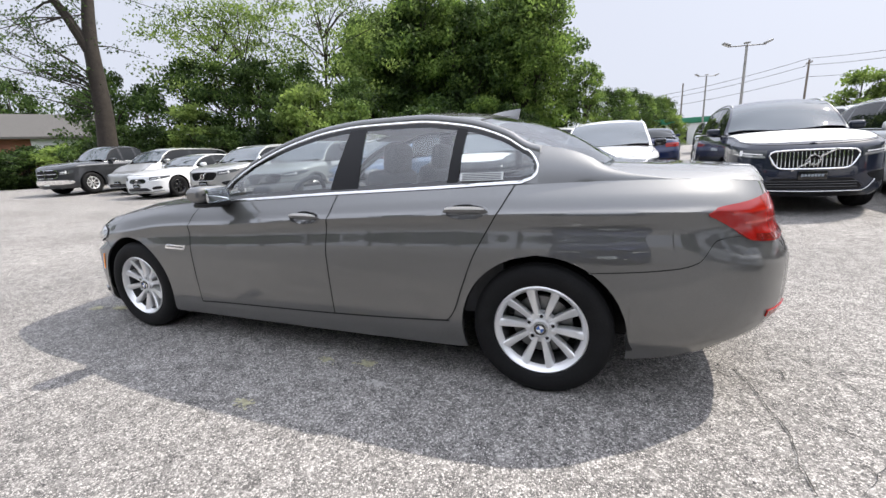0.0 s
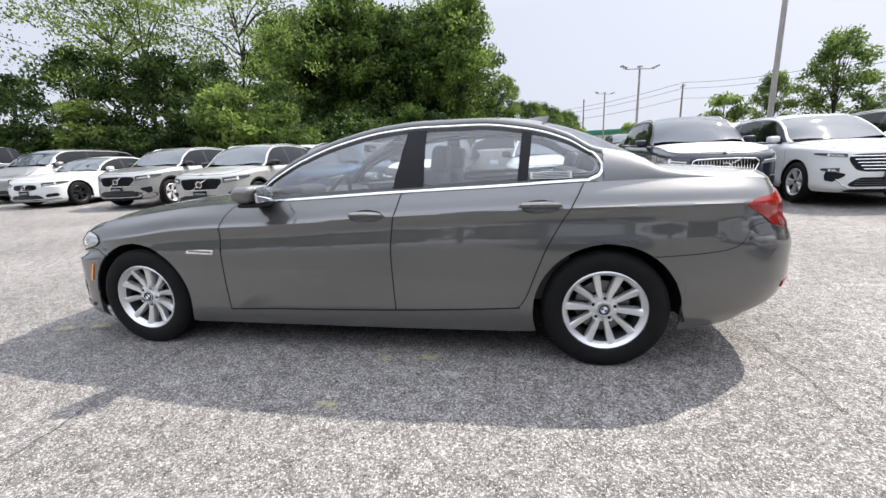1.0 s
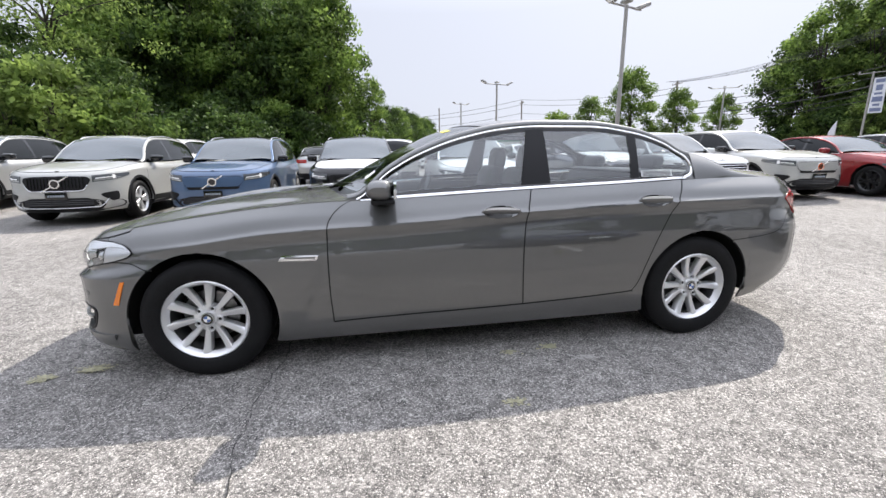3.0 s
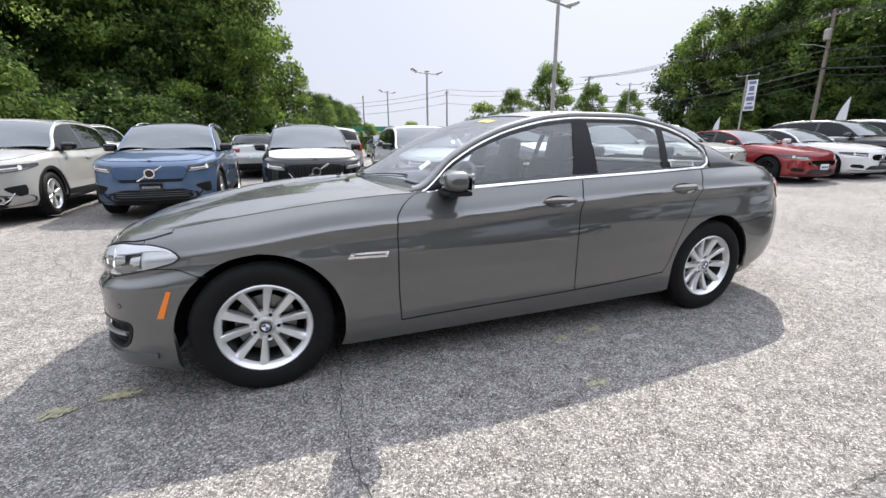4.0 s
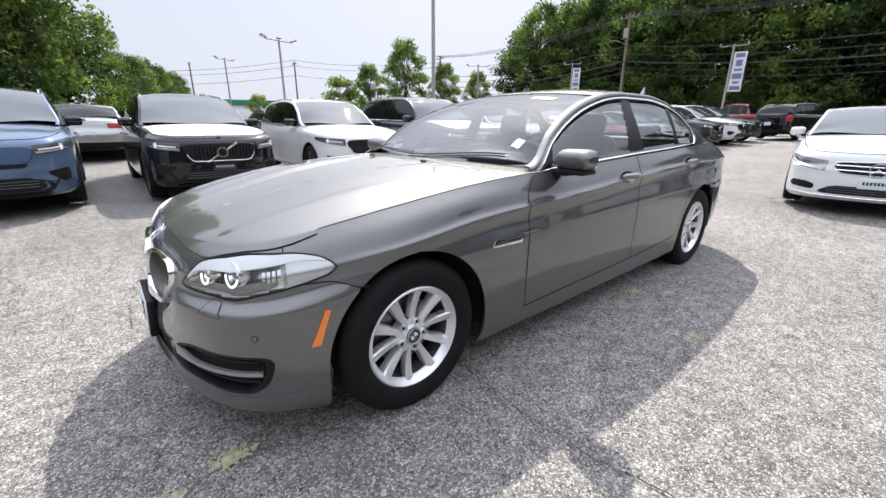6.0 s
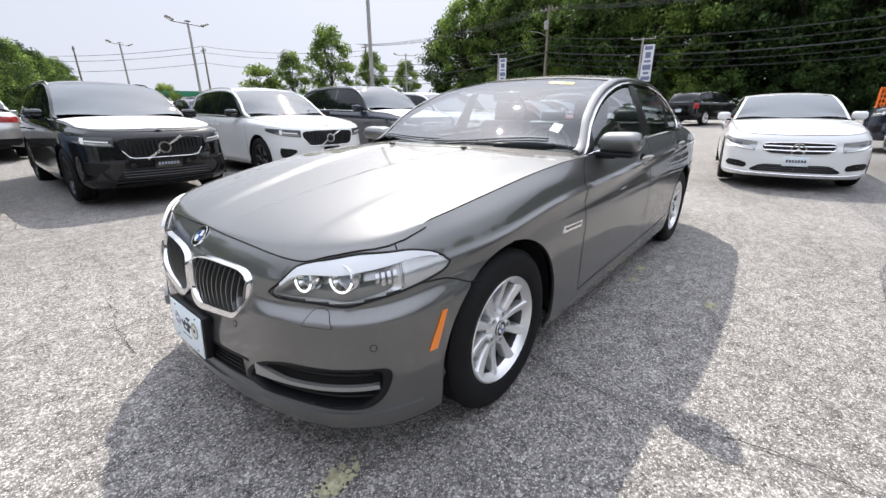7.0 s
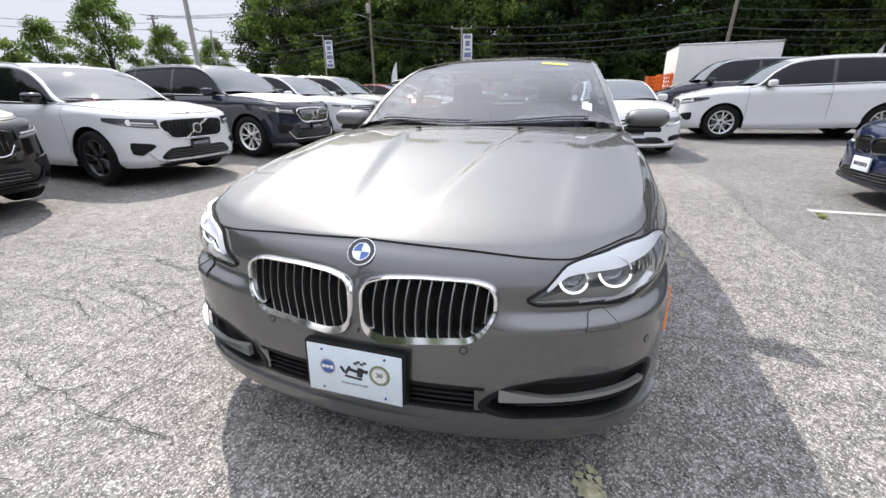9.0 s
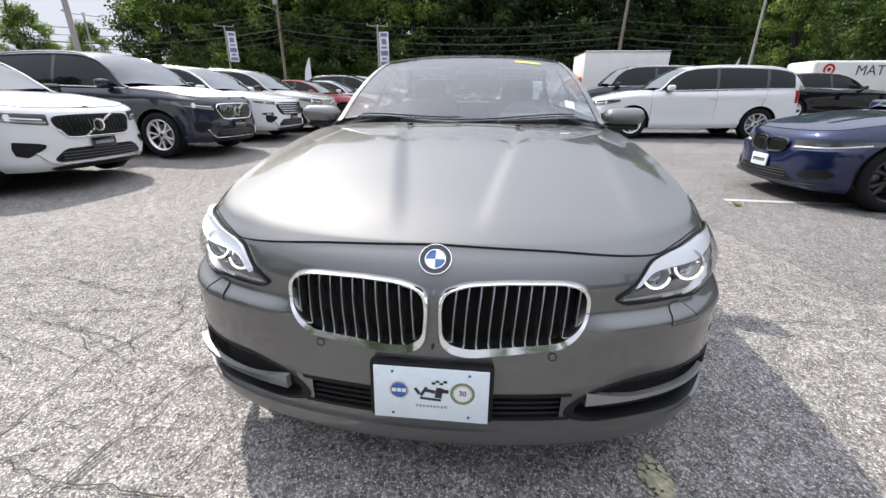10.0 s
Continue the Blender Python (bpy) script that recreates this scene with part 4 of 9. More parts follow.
    bl_top = lambda w: 1.20 - 0.05 * w ** 2
    bl_low = lambda w: 1.80 - 0.05 * w ** 2
    g = Geo()
    panel(g, top_patch(lambda w: ws_top(w) + 0.006, lambda w: bl_top(w) - 0.006, 0.0, 30, 41), 0.02)
    part("roof", g, M_GREY, car)
    g = Geo().grid(top_patch(ws_low, ws_top, 0.0, 30, 41, -0.004))
    screen = part("windscreen", g, M_FRONTGLASS, car, "clear laminated windscreen")
    g = Geo().grid(top_patch(bl_top, bl_low, 0.0, 24, 41, -0.004))
    part("rear_window", g, M_FRONTGLASS, car)
    # black borders of the screens
    for lo_, hi_, ins in ((ws_low, lambda w: ws_low(w) + 0.008, 0.0), (lambda w: ws_top(w) - 0.03, ws_top, 0.0)):
        part("screen_border", Geo().grid(top_patch(lo_, hi_, ins, 3, 41, -0.008)), M_GLOSSBLACK, screen)
    # side windows
    panes = [(-0.60, 0.315, 0.0, 0.085), (0.475, 1.022, 0.0, 0.03), (1.058, 1.455, 0.03, -0.03)]
    for x0, x1, sl0, sl1 in panes:
        both_sides(car, "side_window", Geo().grid(window_patch(F, x0, x1, 26, 12, 0.0, 0.0, -0.008, sl0, sl1)), M_GLASS)
    for x0, x1, sl0, sl1 in ((0.30, 0.49, 0.085, 0.0), (1.012, 1.068, 0.03, 0.03)):
        both_sides(car, "window_pillar", Geo().grid(window_patch(F, x0, x1, 8, 10, 0.0, 0.0, -0.003, sl0, sl1)), M_PILLAR)
    g = Geo()
    g.grid(window_patch(F, -0.70, -0.56, 8, 6, 0.0, 0.0, -0.002, 0.0, 0.09))
    both_sides(car, "mirror_base", g, M_PLASTIC)
    # bright trim round the windows, and black seal inside it
    tail = np.array([(1.40, 1.190), (1.432, 1.160), (1.452, 1.130), (1.463, 1.10), (1.457, 1.070), (1.434, 1.045), (1.39, 1.030)])
    tk = np.linspace(0, 6, 25)
    tail = np.stack([pchip(np.arange(7), tail[:, 0], tk), pchip(np.arange(7), tail[:, 1], tk)], -1)
    tail[0, 1], tail[-1, 1] = F.dlo_top(1.40), F.dlo_low(1.39)

    def dlo_loop(grow):
        xs = np.linspace(-0.69, 1.39, 60)
        up = np.stack([xs, F.glass_y(xs, F.dlo_top(xs) - grow), F.dlo_top(xs) - grow], -1)
        tn = np.gradient(tail, axis=0)
        tn /= np.linalg.norm(tn, axis=1)[:, None]
        e = tail + np.stack([tn[:, 1], -tn[:, 0]], -1) * grow
        end = np.stack([e[:, 0], F.glass_y(e[:, 0], e[:, 1]), e[:, 1]], -1)
        xl = np.linspace(1.38, -0.69, 50)
        dn = np.stack([xl, F.glass_y(xl, F.dlo_low(xl) + grow), F.dlo_low(xl) + grow], -1)
        return np.vstack([up, end, dn]) * (1, -1, 1)
    # painted corner behind the window's rounded end
    zz = np.linspace(float(F.dlo_top(1.466)), float(F.dlo_low(1.466)) - 0.006, 25)
    edge = np.stack([np.full(25, 1.468), F.glass_y(1.468, zz), zz], -1)
    inn = np.stack([tail[:, 0], F.glass_y(tail[:, 0], tail[:, 1]), tail[:, 1]], -1)
    rows = np.stack([inn * (1 - k) + edge * k for k in np.linspace(0, 1, 6)], 1)
    both_sides(car, "window_corner", Geo().grid((rows + (0, 0.002, 0)) * (1, -1, 1)), M_GREY)
    lp = dlo_loop(0.0)
    inner = dlo_loop(0.013)
    out = np.array([0, -1.0, 0])
    g = Geo()
    rows = np.stack([lp + out * -0.004, lp + out * 0.008, (lp * 0.45 + inner * 0.55) + out * 0.009, inner + out * 0.002], 1)
    g.grid(rows)
    both_sides(car, "window_trim", g, M_CHROME, "bright chrome window surround")
    seal = dlo_loop(0.05)
    g = Geo().grid(np.stack([inner + out * 0.002, seal * 0.6 + inner * 0.4 - out * 0.004], 1))
    both_sides(car, "window_seal", g, M_GLOSSBLACK)
    # dark inner shell behind the shut lines, and the floor
    g = Geo()
    p = F.skin(F.at_x(-1.10), F.at_x(1.09), 0.10, hi, nu=40, nv=12, off=-0.02)
    both_sides(car, "inner_shell", g.grid(p), M_DARKGAP)
    g = Geo().box((4.3, 1.16, 0.08), (0.12, 0, 0.25), 0.02)
    g.box((1.95, 1.70, 0.10), (0, 0, 0.23), 0.02).box((0.40, 1.40, 0.12), (2.10, 0, 0.42), 0.03).box((0.24, 1.40, 0.10), (-2.02, 0, 0.24), 0.03)
    g.box((0.9, 1.1, 0.5), (-1.5, 0, 0.48), 0.05)
    part("underbody", g, M_DARKGAP, car)
    # wheel housings
    for wx in (-1.484, 1.484):
        for sg in (-1, 1):
            a = np.linspace(-0.12, math.pi + 0.12, 24)
            A, D = np.meshgrid(a, np.array([-0.02, 0.02, 0.30]), indexing="ij")
            y = sg * (0.885 - np.maximum(D, 0))
            rr = np.where(D < 0.01, 0.384, 0.41)
            g = Geo().grid(np.stack([wx + rr * np.cos(A), y, HUB_Z + rr * np.sin(A)], -1))
            A, D = np.meshgrid(a, np.array([0.0, 0.41]), indexing="ij")
            g.grid(np.stack([wx + D * np.cos(A), np.full_like(A, sg * 0.585), HUB_Z + D * np.sin(A)], -1))
            part("wheel_arch_liner", g, M_DARKGAP, car)
    spec = (0.334, 0.222, 0.225, 10, 0.027, 0.056, 0.0, 0.0, M_ALLOY)
    for k, (wx, sg) in enumerate(((-1.484, -1), (1.484, -1), (-1.484, 1), (1.484, 1))):
        w = wheel(car, "saloon", wx, sg * 0.785, HUB_Z + 0.006, 0.225, spec, (8, -14, 20, 3)[k])
        roundel_on(w, (0, -0.0835, 0), 0.030)
    # lamps
    saloon_front(car, F)
    saloon_tail(car, F)
    saloon_sides(car, F, front_doors, rear_doors)
    saloon_cabin(car, F)
    return car


def roundel_on(parent, at, r, faces="-y"):
    """A round emblem: dark ring, blue and white quarters, bright edge."""
    turn = pose(*at) if faces == "-y" else pose(*at, 0, 0, -90)
    base = part("emblem_disc", Geo().lathe([(0.0003, -0.001), (r * 0.98, -0.001), (r, 0.004)], 32), M_GLOSSBLACK, parent, at=turn)
    part("emblem_ring", Geo().lathe([(r * 0.97, 0.003), (r * 0.98, -0.0025), (r * 1.03, -0.002), (r * 1.05, 0.003)], 32), M_CHROME, base)
    part("emblem_ring", Geo().lathe([(r * 0.60, 0.0), (r * 0.61, -0.0025), (r * 0.66, -0.0025), (r * 0.67, 0.0)], 32), M_CHROME, base)
    for k in range(4):
        a = np.linspace(k * math.pi / 2, (k + 1) * math.pi / 2, 9)
        pts = [(0, -0.0018, 0)] + [(r * 0.6 * math.cos(x), -0.0018, r * 0.6 * math.sin(x)) for x in a]
        part("emblem_quarter", Geo().add(pts, [tuple(range(len(pts)))]), M_MARK_BLUE if k % 2 else M_MARK_WHITE, base)
    return base


def oval_in(poly, y, z):
    """Whether points lie inside a closed outline."""
    y, z = np.asarray(y, float), np.asarray(z, float)
    inside = np.zeros(y.shape, bool)
    for (a, b), (c, d) in zip(poly, np.roll(poly, -1, 0)):
        if b == d:
            continue
        hit = ((b > z) != (d > z)) & (y < (c - a) * (z - b) / (d - b) + a)
        inside ^= hit
    return inside


def smooth_ring(out, n=72, passes=3):
    """A closed outline drawn through points, evenly spaced and rounded."""
    out = np.asarray(out, float)
    d = np.concatenate([[0], np.cumsum(np.linalg.norm(np.diff(np.vstack([out, out[:1]]), axis=0), axis=1))])
    t = np.linspace(0, d[-1], n, endpoint=False)
    ring = np.stack([np.interp(t, d, np.append(out[:, c], out[0, c])) for c in (0, 1)], -1)
    for _ in range(passes):
        ring = (np.roll(ring, 1, 0) + ring * 2 + np.roll(ring, -1, 0)) / 4
    return ring


KIDNEY = smooth_ring([(0.015, 0.60), (0.015, 0.643), (0.025, 0.666), (0.09, 0.684), (0.19, 0.690), (0.328, 0.689), (0.378, 0.678), (0.392, 0.658), (0.390, 0.60), (0.366, 0.555), (0.327, 0.522), (0.197, 0.507), (0.096, 0.495), (0.046, 0.502), (0.018, 0.528)], 80)
LAMP_S = (0.485, 1.165)
LAMP_LO = keyed([(0, 0.635), (0.04, 0.623), (0.25, 0.624), (0.42, 0.616), (0.55, 0.632), (0.71, 0.651), (0.89, 0.676), (0.97, 0.692), (1, 0.708)])
LAMP_HI = keyed([(0, 0.640), (0.08, 0.678), (0.17, 0.728), (0.33, 0.750), (0.55, 0.766), (0.76, 0.766), (0.90, 0.752), (0.97, 0.732), (1, 0.714)])
INTAKE = smooth_ring([(0.36, 0.31), (0.44, 0.286), (0.59, 0.290), (0.74, 0.280), (0.83, 0.285), (0.88, 0.32), (0.912, 0.40), (0.90, 0.420), (0.80, 0.422), (0.559, 0.420), (0.446, 0.392), (0.38, 0.35)], 70)


def nose_holes(s, p):
    """Which faces of the bumper cover give way to grilles and intakes."""
    c = (p[:-1, :-1] + p[1:, :-1] + p[1:, 1:] + p[:-1, 1:]) / 4
    sc = ((s[:-1] + s[1:]) / 2)[:, None] * np.ones(p.shape[1] - 1)
    mid = KIDNEY.mean(0)
    k = oval_in(mid + (KIDNEY - mid) * 0.98, -c[..., 1], c[..., 2])
    mi = INTAKE.mean(0)
    k |= oval_in(mi + (INTAKE - mi) * 0.97, sc, c[..., 2])
    tl = (sc - LAMP_S[0]) / (LAMP_S[1] - LAMP_S[0])
    k |= (sc > LAMP_S[0] + 0.02) & (sc < 0.975) & (c[..., 2] > LAMP_LO(tl) + 0.007) & (c[..., 2] < LAMP_HI(tl) - 0.007)
    k |= (sc < 0.345) & (c[..., 2] > 0.303) & (c[..., 2] < 0.377)
    return k.ravel()


def saloon_front(car, F):
    # kidney grilles
    mid = KIDNEY.mean(0)
    for sg in (-1, 1):
        rows = []
        for f, off in ((1.035, -0.002), (1.03, 0.010), (1.0, 0.019), (0.96, 0.016), (0.94, 0.002), (0.935, -0.03)):
            q = mid + (KIDNEY - mid) * f
            if f < 1:  # broader along the lower edge
                q[:, 1] += np.clip((mid[1] - KIDNEY[:, 1]) * 0.16, 0, 0.016)
            rows.append(F.front(sg * q[:, 0], q[:, 1], off))
        p = np.stack(rows, 1)
        fr = part("kidney_frame", Geo().grid(np.concatenate([p, p[:1]], 0), flip=sg > 0), M_CHROME, car, "chrome kidney-shaped grille frame")
        rows = [F.front(sg * (mid + (KIDNEY - mid) * f)[:, 0], (mid + (KIDNEY - mid) * f)[:, 1], -0.045) for f in (1.04, 0.7, 0.35, 0.02)]
        p = np.stack(rows, 1)
        part("grille_backing", Geo().grid(np.concatenate([p, p[:1]], 0)), M_DARKGAP, fr)
        # upright slats
        inside = mid + (KIDNEY - mid) * 0.95
        for y in np.linspace(0.050, 0.362, 11):
            zs = []
            for i in range(len(inside)):
                a, b = inside[i], inside[(i + 1) % len(inside)]
                if (a[0] - y) * (b[0] - y) <= 0 and a[0] != b[0]:
                    zs.append(a[1] + (b[1] - a[1]) * (y - a[0]) / (b[0] - a[0]))
            if len(zs) < 2:
                continue
            z = np.linspace(min(zs), max(zs), 9)
            yy = y + 0.012 * np.clip((z - 0.5) / 0.19, 0, 1) ** 2
            bow = 0.010 * np.sin(math.pi * np.linspace(0, 1, 9))
            fr0, fr1 = F.front(sg * (yy - 0.0018), z, 0.0), F.front(sg * (yy + 0.0018), z, 0.0)
            bk = np.array([0.032, 0, 0])
            bw = np.stack([-bow, bow * 0, bow * 0], -1)
            part("grille_slat", Geo().grid(np.stack([fr0 + bk, fr0 + bw, fr1 + bw, fr1 + bk], 1)), M_SLAT, fr)
    # round emblem above the grilles
    p, n = F.spot(np.array([0.0, 0.03]), np.array([0.734, 0.734]))
    tilt = math.degrees(math.atan2(n[0][2], -n[0][0]))
    b = roundel_on(car, (0, 0, 0), 0.041, "-x")
    b.matrix_basis = pose(p[0][0] - 0.003, 0, 0.734) @ pose(0, 0, 0, 0, tilt, 0) @ pose(0, 0, 0, 0, 0, -90)
    # headlamps
    s0, s1 = LAMP_S
    tm = lambda s: (s - s0) / (s1 - s0)
    lo, hi = (lambda s: LAMP_LO(tm(s))), (lambda s: LAMP_HI(tm(s)))
    at = lambda f: (lambda s: lo(s) + (hi(s) - lo(s)) * f)
    lens = F.skin(s0, s1, lo, hi, 44, 16, 0.004)
    bulge = np.sin(math.pi * np.linspace(0, 1, 44))[:, None] ** 0.5 * np.sin(math.pi * np.linspace(0, 1, 16))[None] ** 0.5
    lens = lens + normals(lens) * (bulge * 0.014)[..., None]
    bowl = F.skin(s0, s1, lo, hi, 60, 20, 0.0015)
    deep = np.clip(np.minimum((0.985 - np.linspace(s0, s1, 60)) / 0.09, (np.linspace(s0, s1, 60) - s0) / 0.06), 0, 1)[:, None] * np.clip(np.minimum(np.linspace(0, 1, 20), np.linspace(1, 0, 20)) / 0.12, 0, 1)[None]
    bowl = bowl - normals(bowl) * (deep * 0.055)[..., None]
    lamps = both_sides(car, "headlamp", Geo().grid(bowl), M_LAMPBOWL, "clear twin-ring headlamp with silver reflector")
    for sg, lamp in zip((-1, 1), lamps):
        fl = np.array((1, 1, 1) if sg < 0 else (1, -1, 1))
        part("lens", Geo().grid(lens * fl), M_LENS, lamp)
        rim = np.vstack([lens[:, 0], lens[-1, 1:], lens[::-1, -1][1:], lens[0, ::-1][1:-1]]) * fl
        part("lens_edge", Geo().tube(rim, 0.0035, 6, closed=True), M_PLASTIC, lamp)
        part("bezel", Geo().grid(F.skin(s0 + 0.03, 0.96, at(0.06), at(0.30), 30, 5, -0.020) * fl), M_LAMPGREY, lamp)
        # pale brow over the rings, slim and widening to the outer end
        q = F.skin(s0 + 0.05, s1 - 0.035, lambda s: lo(s) + (hi(s) - lo(s)) * (0.82 - 0.16 * np.sin(math.pi * np.clip(tm(s) * 1.1, 0, 1))), at(0.965), 40, 7, 0.006)
        part("brow", panel(Geo(), q * fl, 0.014), M_BROW, lamp, "frosted white lamp brow")
        # turn signal by the outer end: a ribbed bright reflector
        for k in range(6):
            sa = s0 + 0.40 + 0.022 * k
            q = F.skin(sa, sa + 0.014, at(0.20 + 0.02 * k), at(0.60), 4, 6, -0.022 + 0.004 * k)
            part("signal_rib", panel(Geo(), q * fl, 0.004), M_SATIN, lamp)
        # twin projectors that look ahead, each in a bright ring lit along its lower half
        for s, zz, r in ((0.612, 0.688, 0.036), (0.752, 0.700, 0.043)):
            p, n = F.spot(np.array([s]), np.array([zz]))
            p, n = p[0] * fl, n[0] * fl
            n = n * 0.40 + np.array([-0.62, 0.0, 0.0])
            n /= np.linalg.norm(n)
            c = p - n * 0.020
            m = look(c, c + n) @ pose(0, 0, 0, -90)
            part("ring_tube", Geo().lathe([(r * 0.92, -0.002), (r * 0.94, 0.008), (r * 0.99, 0.010), (r * 1.05, 0.006), (r * 1.08, -0.030)], 40), M_SATIN, lamp, at=m)
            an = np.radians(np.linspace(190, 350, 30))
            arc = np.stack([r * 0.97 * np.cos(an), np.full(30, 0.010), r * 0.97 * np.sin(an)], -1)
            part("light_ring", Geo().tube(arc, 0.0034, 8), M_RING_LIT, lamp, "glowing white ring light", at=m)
            arc = arc * (1, 1, -1)
            part("light_ring", Geo().tube(arc, 0.0030, 8), M_RING, lamp, at=m)
            part("projector_bowl", Geo().lathe([(r * 0.60, -0.016), (r * 0.74, -0.010), (r * 0.93, 0.002)], 36), M_CHROME, lamp, at=m)
            part("projector", Geo().lathe([(0.0005, 0.006), (r * 0.25, 0.004), (r * 0.45, -0.003), (r * 0.62, -0.016)], 32), M_PROJECTOR, lamp, at=m)
    # lower grille, set back
    g = Geo().grid(F.skin(0.0, 0.37, 0.295, 0.385, 30, 8, -0.03))
    low = part("lower_grille", g.mirrored(), M_DARKGAP, car)
    for z in (0.312, 0.330, 0.348, 0.366):
        y = np.linspace(-0.35, 0.35, 40)
        part("lower_slat", Geo().tube(F.front(y, np.full_like(y, z), -0.012), 0.0045, 6), M_PLASTIC, low)
    for z0, z1 in ((0.296, 0.306), (0.374, 0.384)):
        g = panel(Geo(), F.skin(0.0, 0.375, z0, z1, 30, 4, 0.0015), 0.03)
        part("grille_lip", g.mirrored(), M_PLASTIC, low)
    # side intakes with a bright blade
    mi = INTAKE.mean(0)
    for sg in (-1, 1):
        fl = np.array((1, 1, 1) if sg < 0 else (1, -1, 1))
        rows = []
        for f, off in ((1.05, 0.0005), (1.04, 0.003), (0.96, 0.003), (0.93, -0.004), (0.91, -0.045)):
            q = mi + (INTAKE - mi) * f
            p, n = F.spot(q[:, 0], q[:, 1])
            rows.append(p + n * off)
        p = np.stack(rows, 1)
        it = part("side_intake", Geo().grid(np.concatenate([p, p[:1]], 0) * fl), M_PLASTIC, car, "black side air intake")
        rows = []
        for f in (0.95, 0.6, 0.3, 0.02):
            q = mi + (INTAKE - mi) * f
            p, n = F.spot(q[:, 0], q[:, 1])
            rows.append(p - n * 0.042)
        p = np.stack(rows, 1)
        part("intake_backing", Geo().grid(np.concatenate([p, p[:1]], 0) * fl), M_DARKGAP, it)
        tb = lambda s: np.clip((s - 0.426) / 0.441, 0, 1)
        q = F.skin(0.415, 0.872, lambda s: 0.342 + 0.012 * tb(s), lambda s: 0.356 + 0.012 * tb(s) + 0.026 * np.clip(1 - tb(s) * 3.2, 0, 1) ** 1.3, 34, 5, 0.006)
        part("intake_blade", panel(Geo(), q * fl, 0.016), M_BLADE, it, "satin silver blade")
        for z in (0.318, 0.396):
            ss = np.linspace(0.47, 0.85, 14)
            p, n = F.spot(ss, np.full_like(ss, z))
            part("intake_slat", Geo().tube((p - n * 0.018) * fl, 0.005, 6), M_PLASTIC, it)
        # washer cap, parking sensors, side marker
        c = 0.687
        q = F.skin(c - 0.051, c + 0.051, 0.565, lambda s: 0.565 + 0.042 * np.clip(1 - np.abs((s - c) / 0.051) ** 2.6, 0.06, 1), 20, 6, 0.0022)
        part("washer_cap", panel(Geo(), q * fl, 0.0025), M_GREY, car)
        edge = np.vstack([q[:, 0], q[-1, 1:], q[::-1, -1][1:], q[0, ::-1][1:-1]]) * fl
        part("cap_gap", Geo().tube(edge, 0.0009, 5, closed=True), M_DARKGAP, car)
        for s, zz in ((F.at_y(0.313), 0.493), (0.86, 0.497)):
            p, n = F.spot(np.array([float(s)]), np.array([zz]))
            p, n = p[0] * fl, n[0] * fl
            sen = part("parking_sensor", Geo().lathe([(0.0003, 0.002), (0.008, 0.0018), (0.010, 0.0)], 16), M_GREY, car, at=look(p, p + n) @ pose(0, 0, 0, -90))
            part("sensor_ring", Geo().lathe([(0.0095, 0.0012), (0.0118, 0.0012), (0.012, 0.0)], 16), M_DARKGAP, sen)
        sl = lambda z: (z - 0.443) / 0.124
        q = F.skin(lambda z: 1.046 + 0.057 * sl(z), lambda z: 1.077 + 0.046 * sl(z), 0.443, 0.567, 6, 12, 0.0045)
        part("side_marker", panel(Geo(), q * fl, 0.006), M_ORANGE, car, "amber side marker reflector")
    # lip along the lower edge
    q = F.skin(0.0, 1.02, lambda s: 0.236 + 0.012 * (s / 1.02) ** 2, lambda s: 0.262 + 0.012 * (s / 1.02) ** 2, 50, 6, 0.010)
    part("front_lip", panel(Geo(), q, 0.014).mirrored(), M_GREY, car, weld=True)
    # plate and holder
    px = F.front(np.array([0.0]), np.array([0.40]), 0.0)[0][0]
    holder = part("plate_holder", Geo().box((0.03, 0.325, 0.160), (0, 0, 0), 0.006), M_PLASTIC, car, "black plastic plate holder", at=pose(px - 0.008, 0, 0.398, 0, 4, 0))
    dealer_plate(holder)


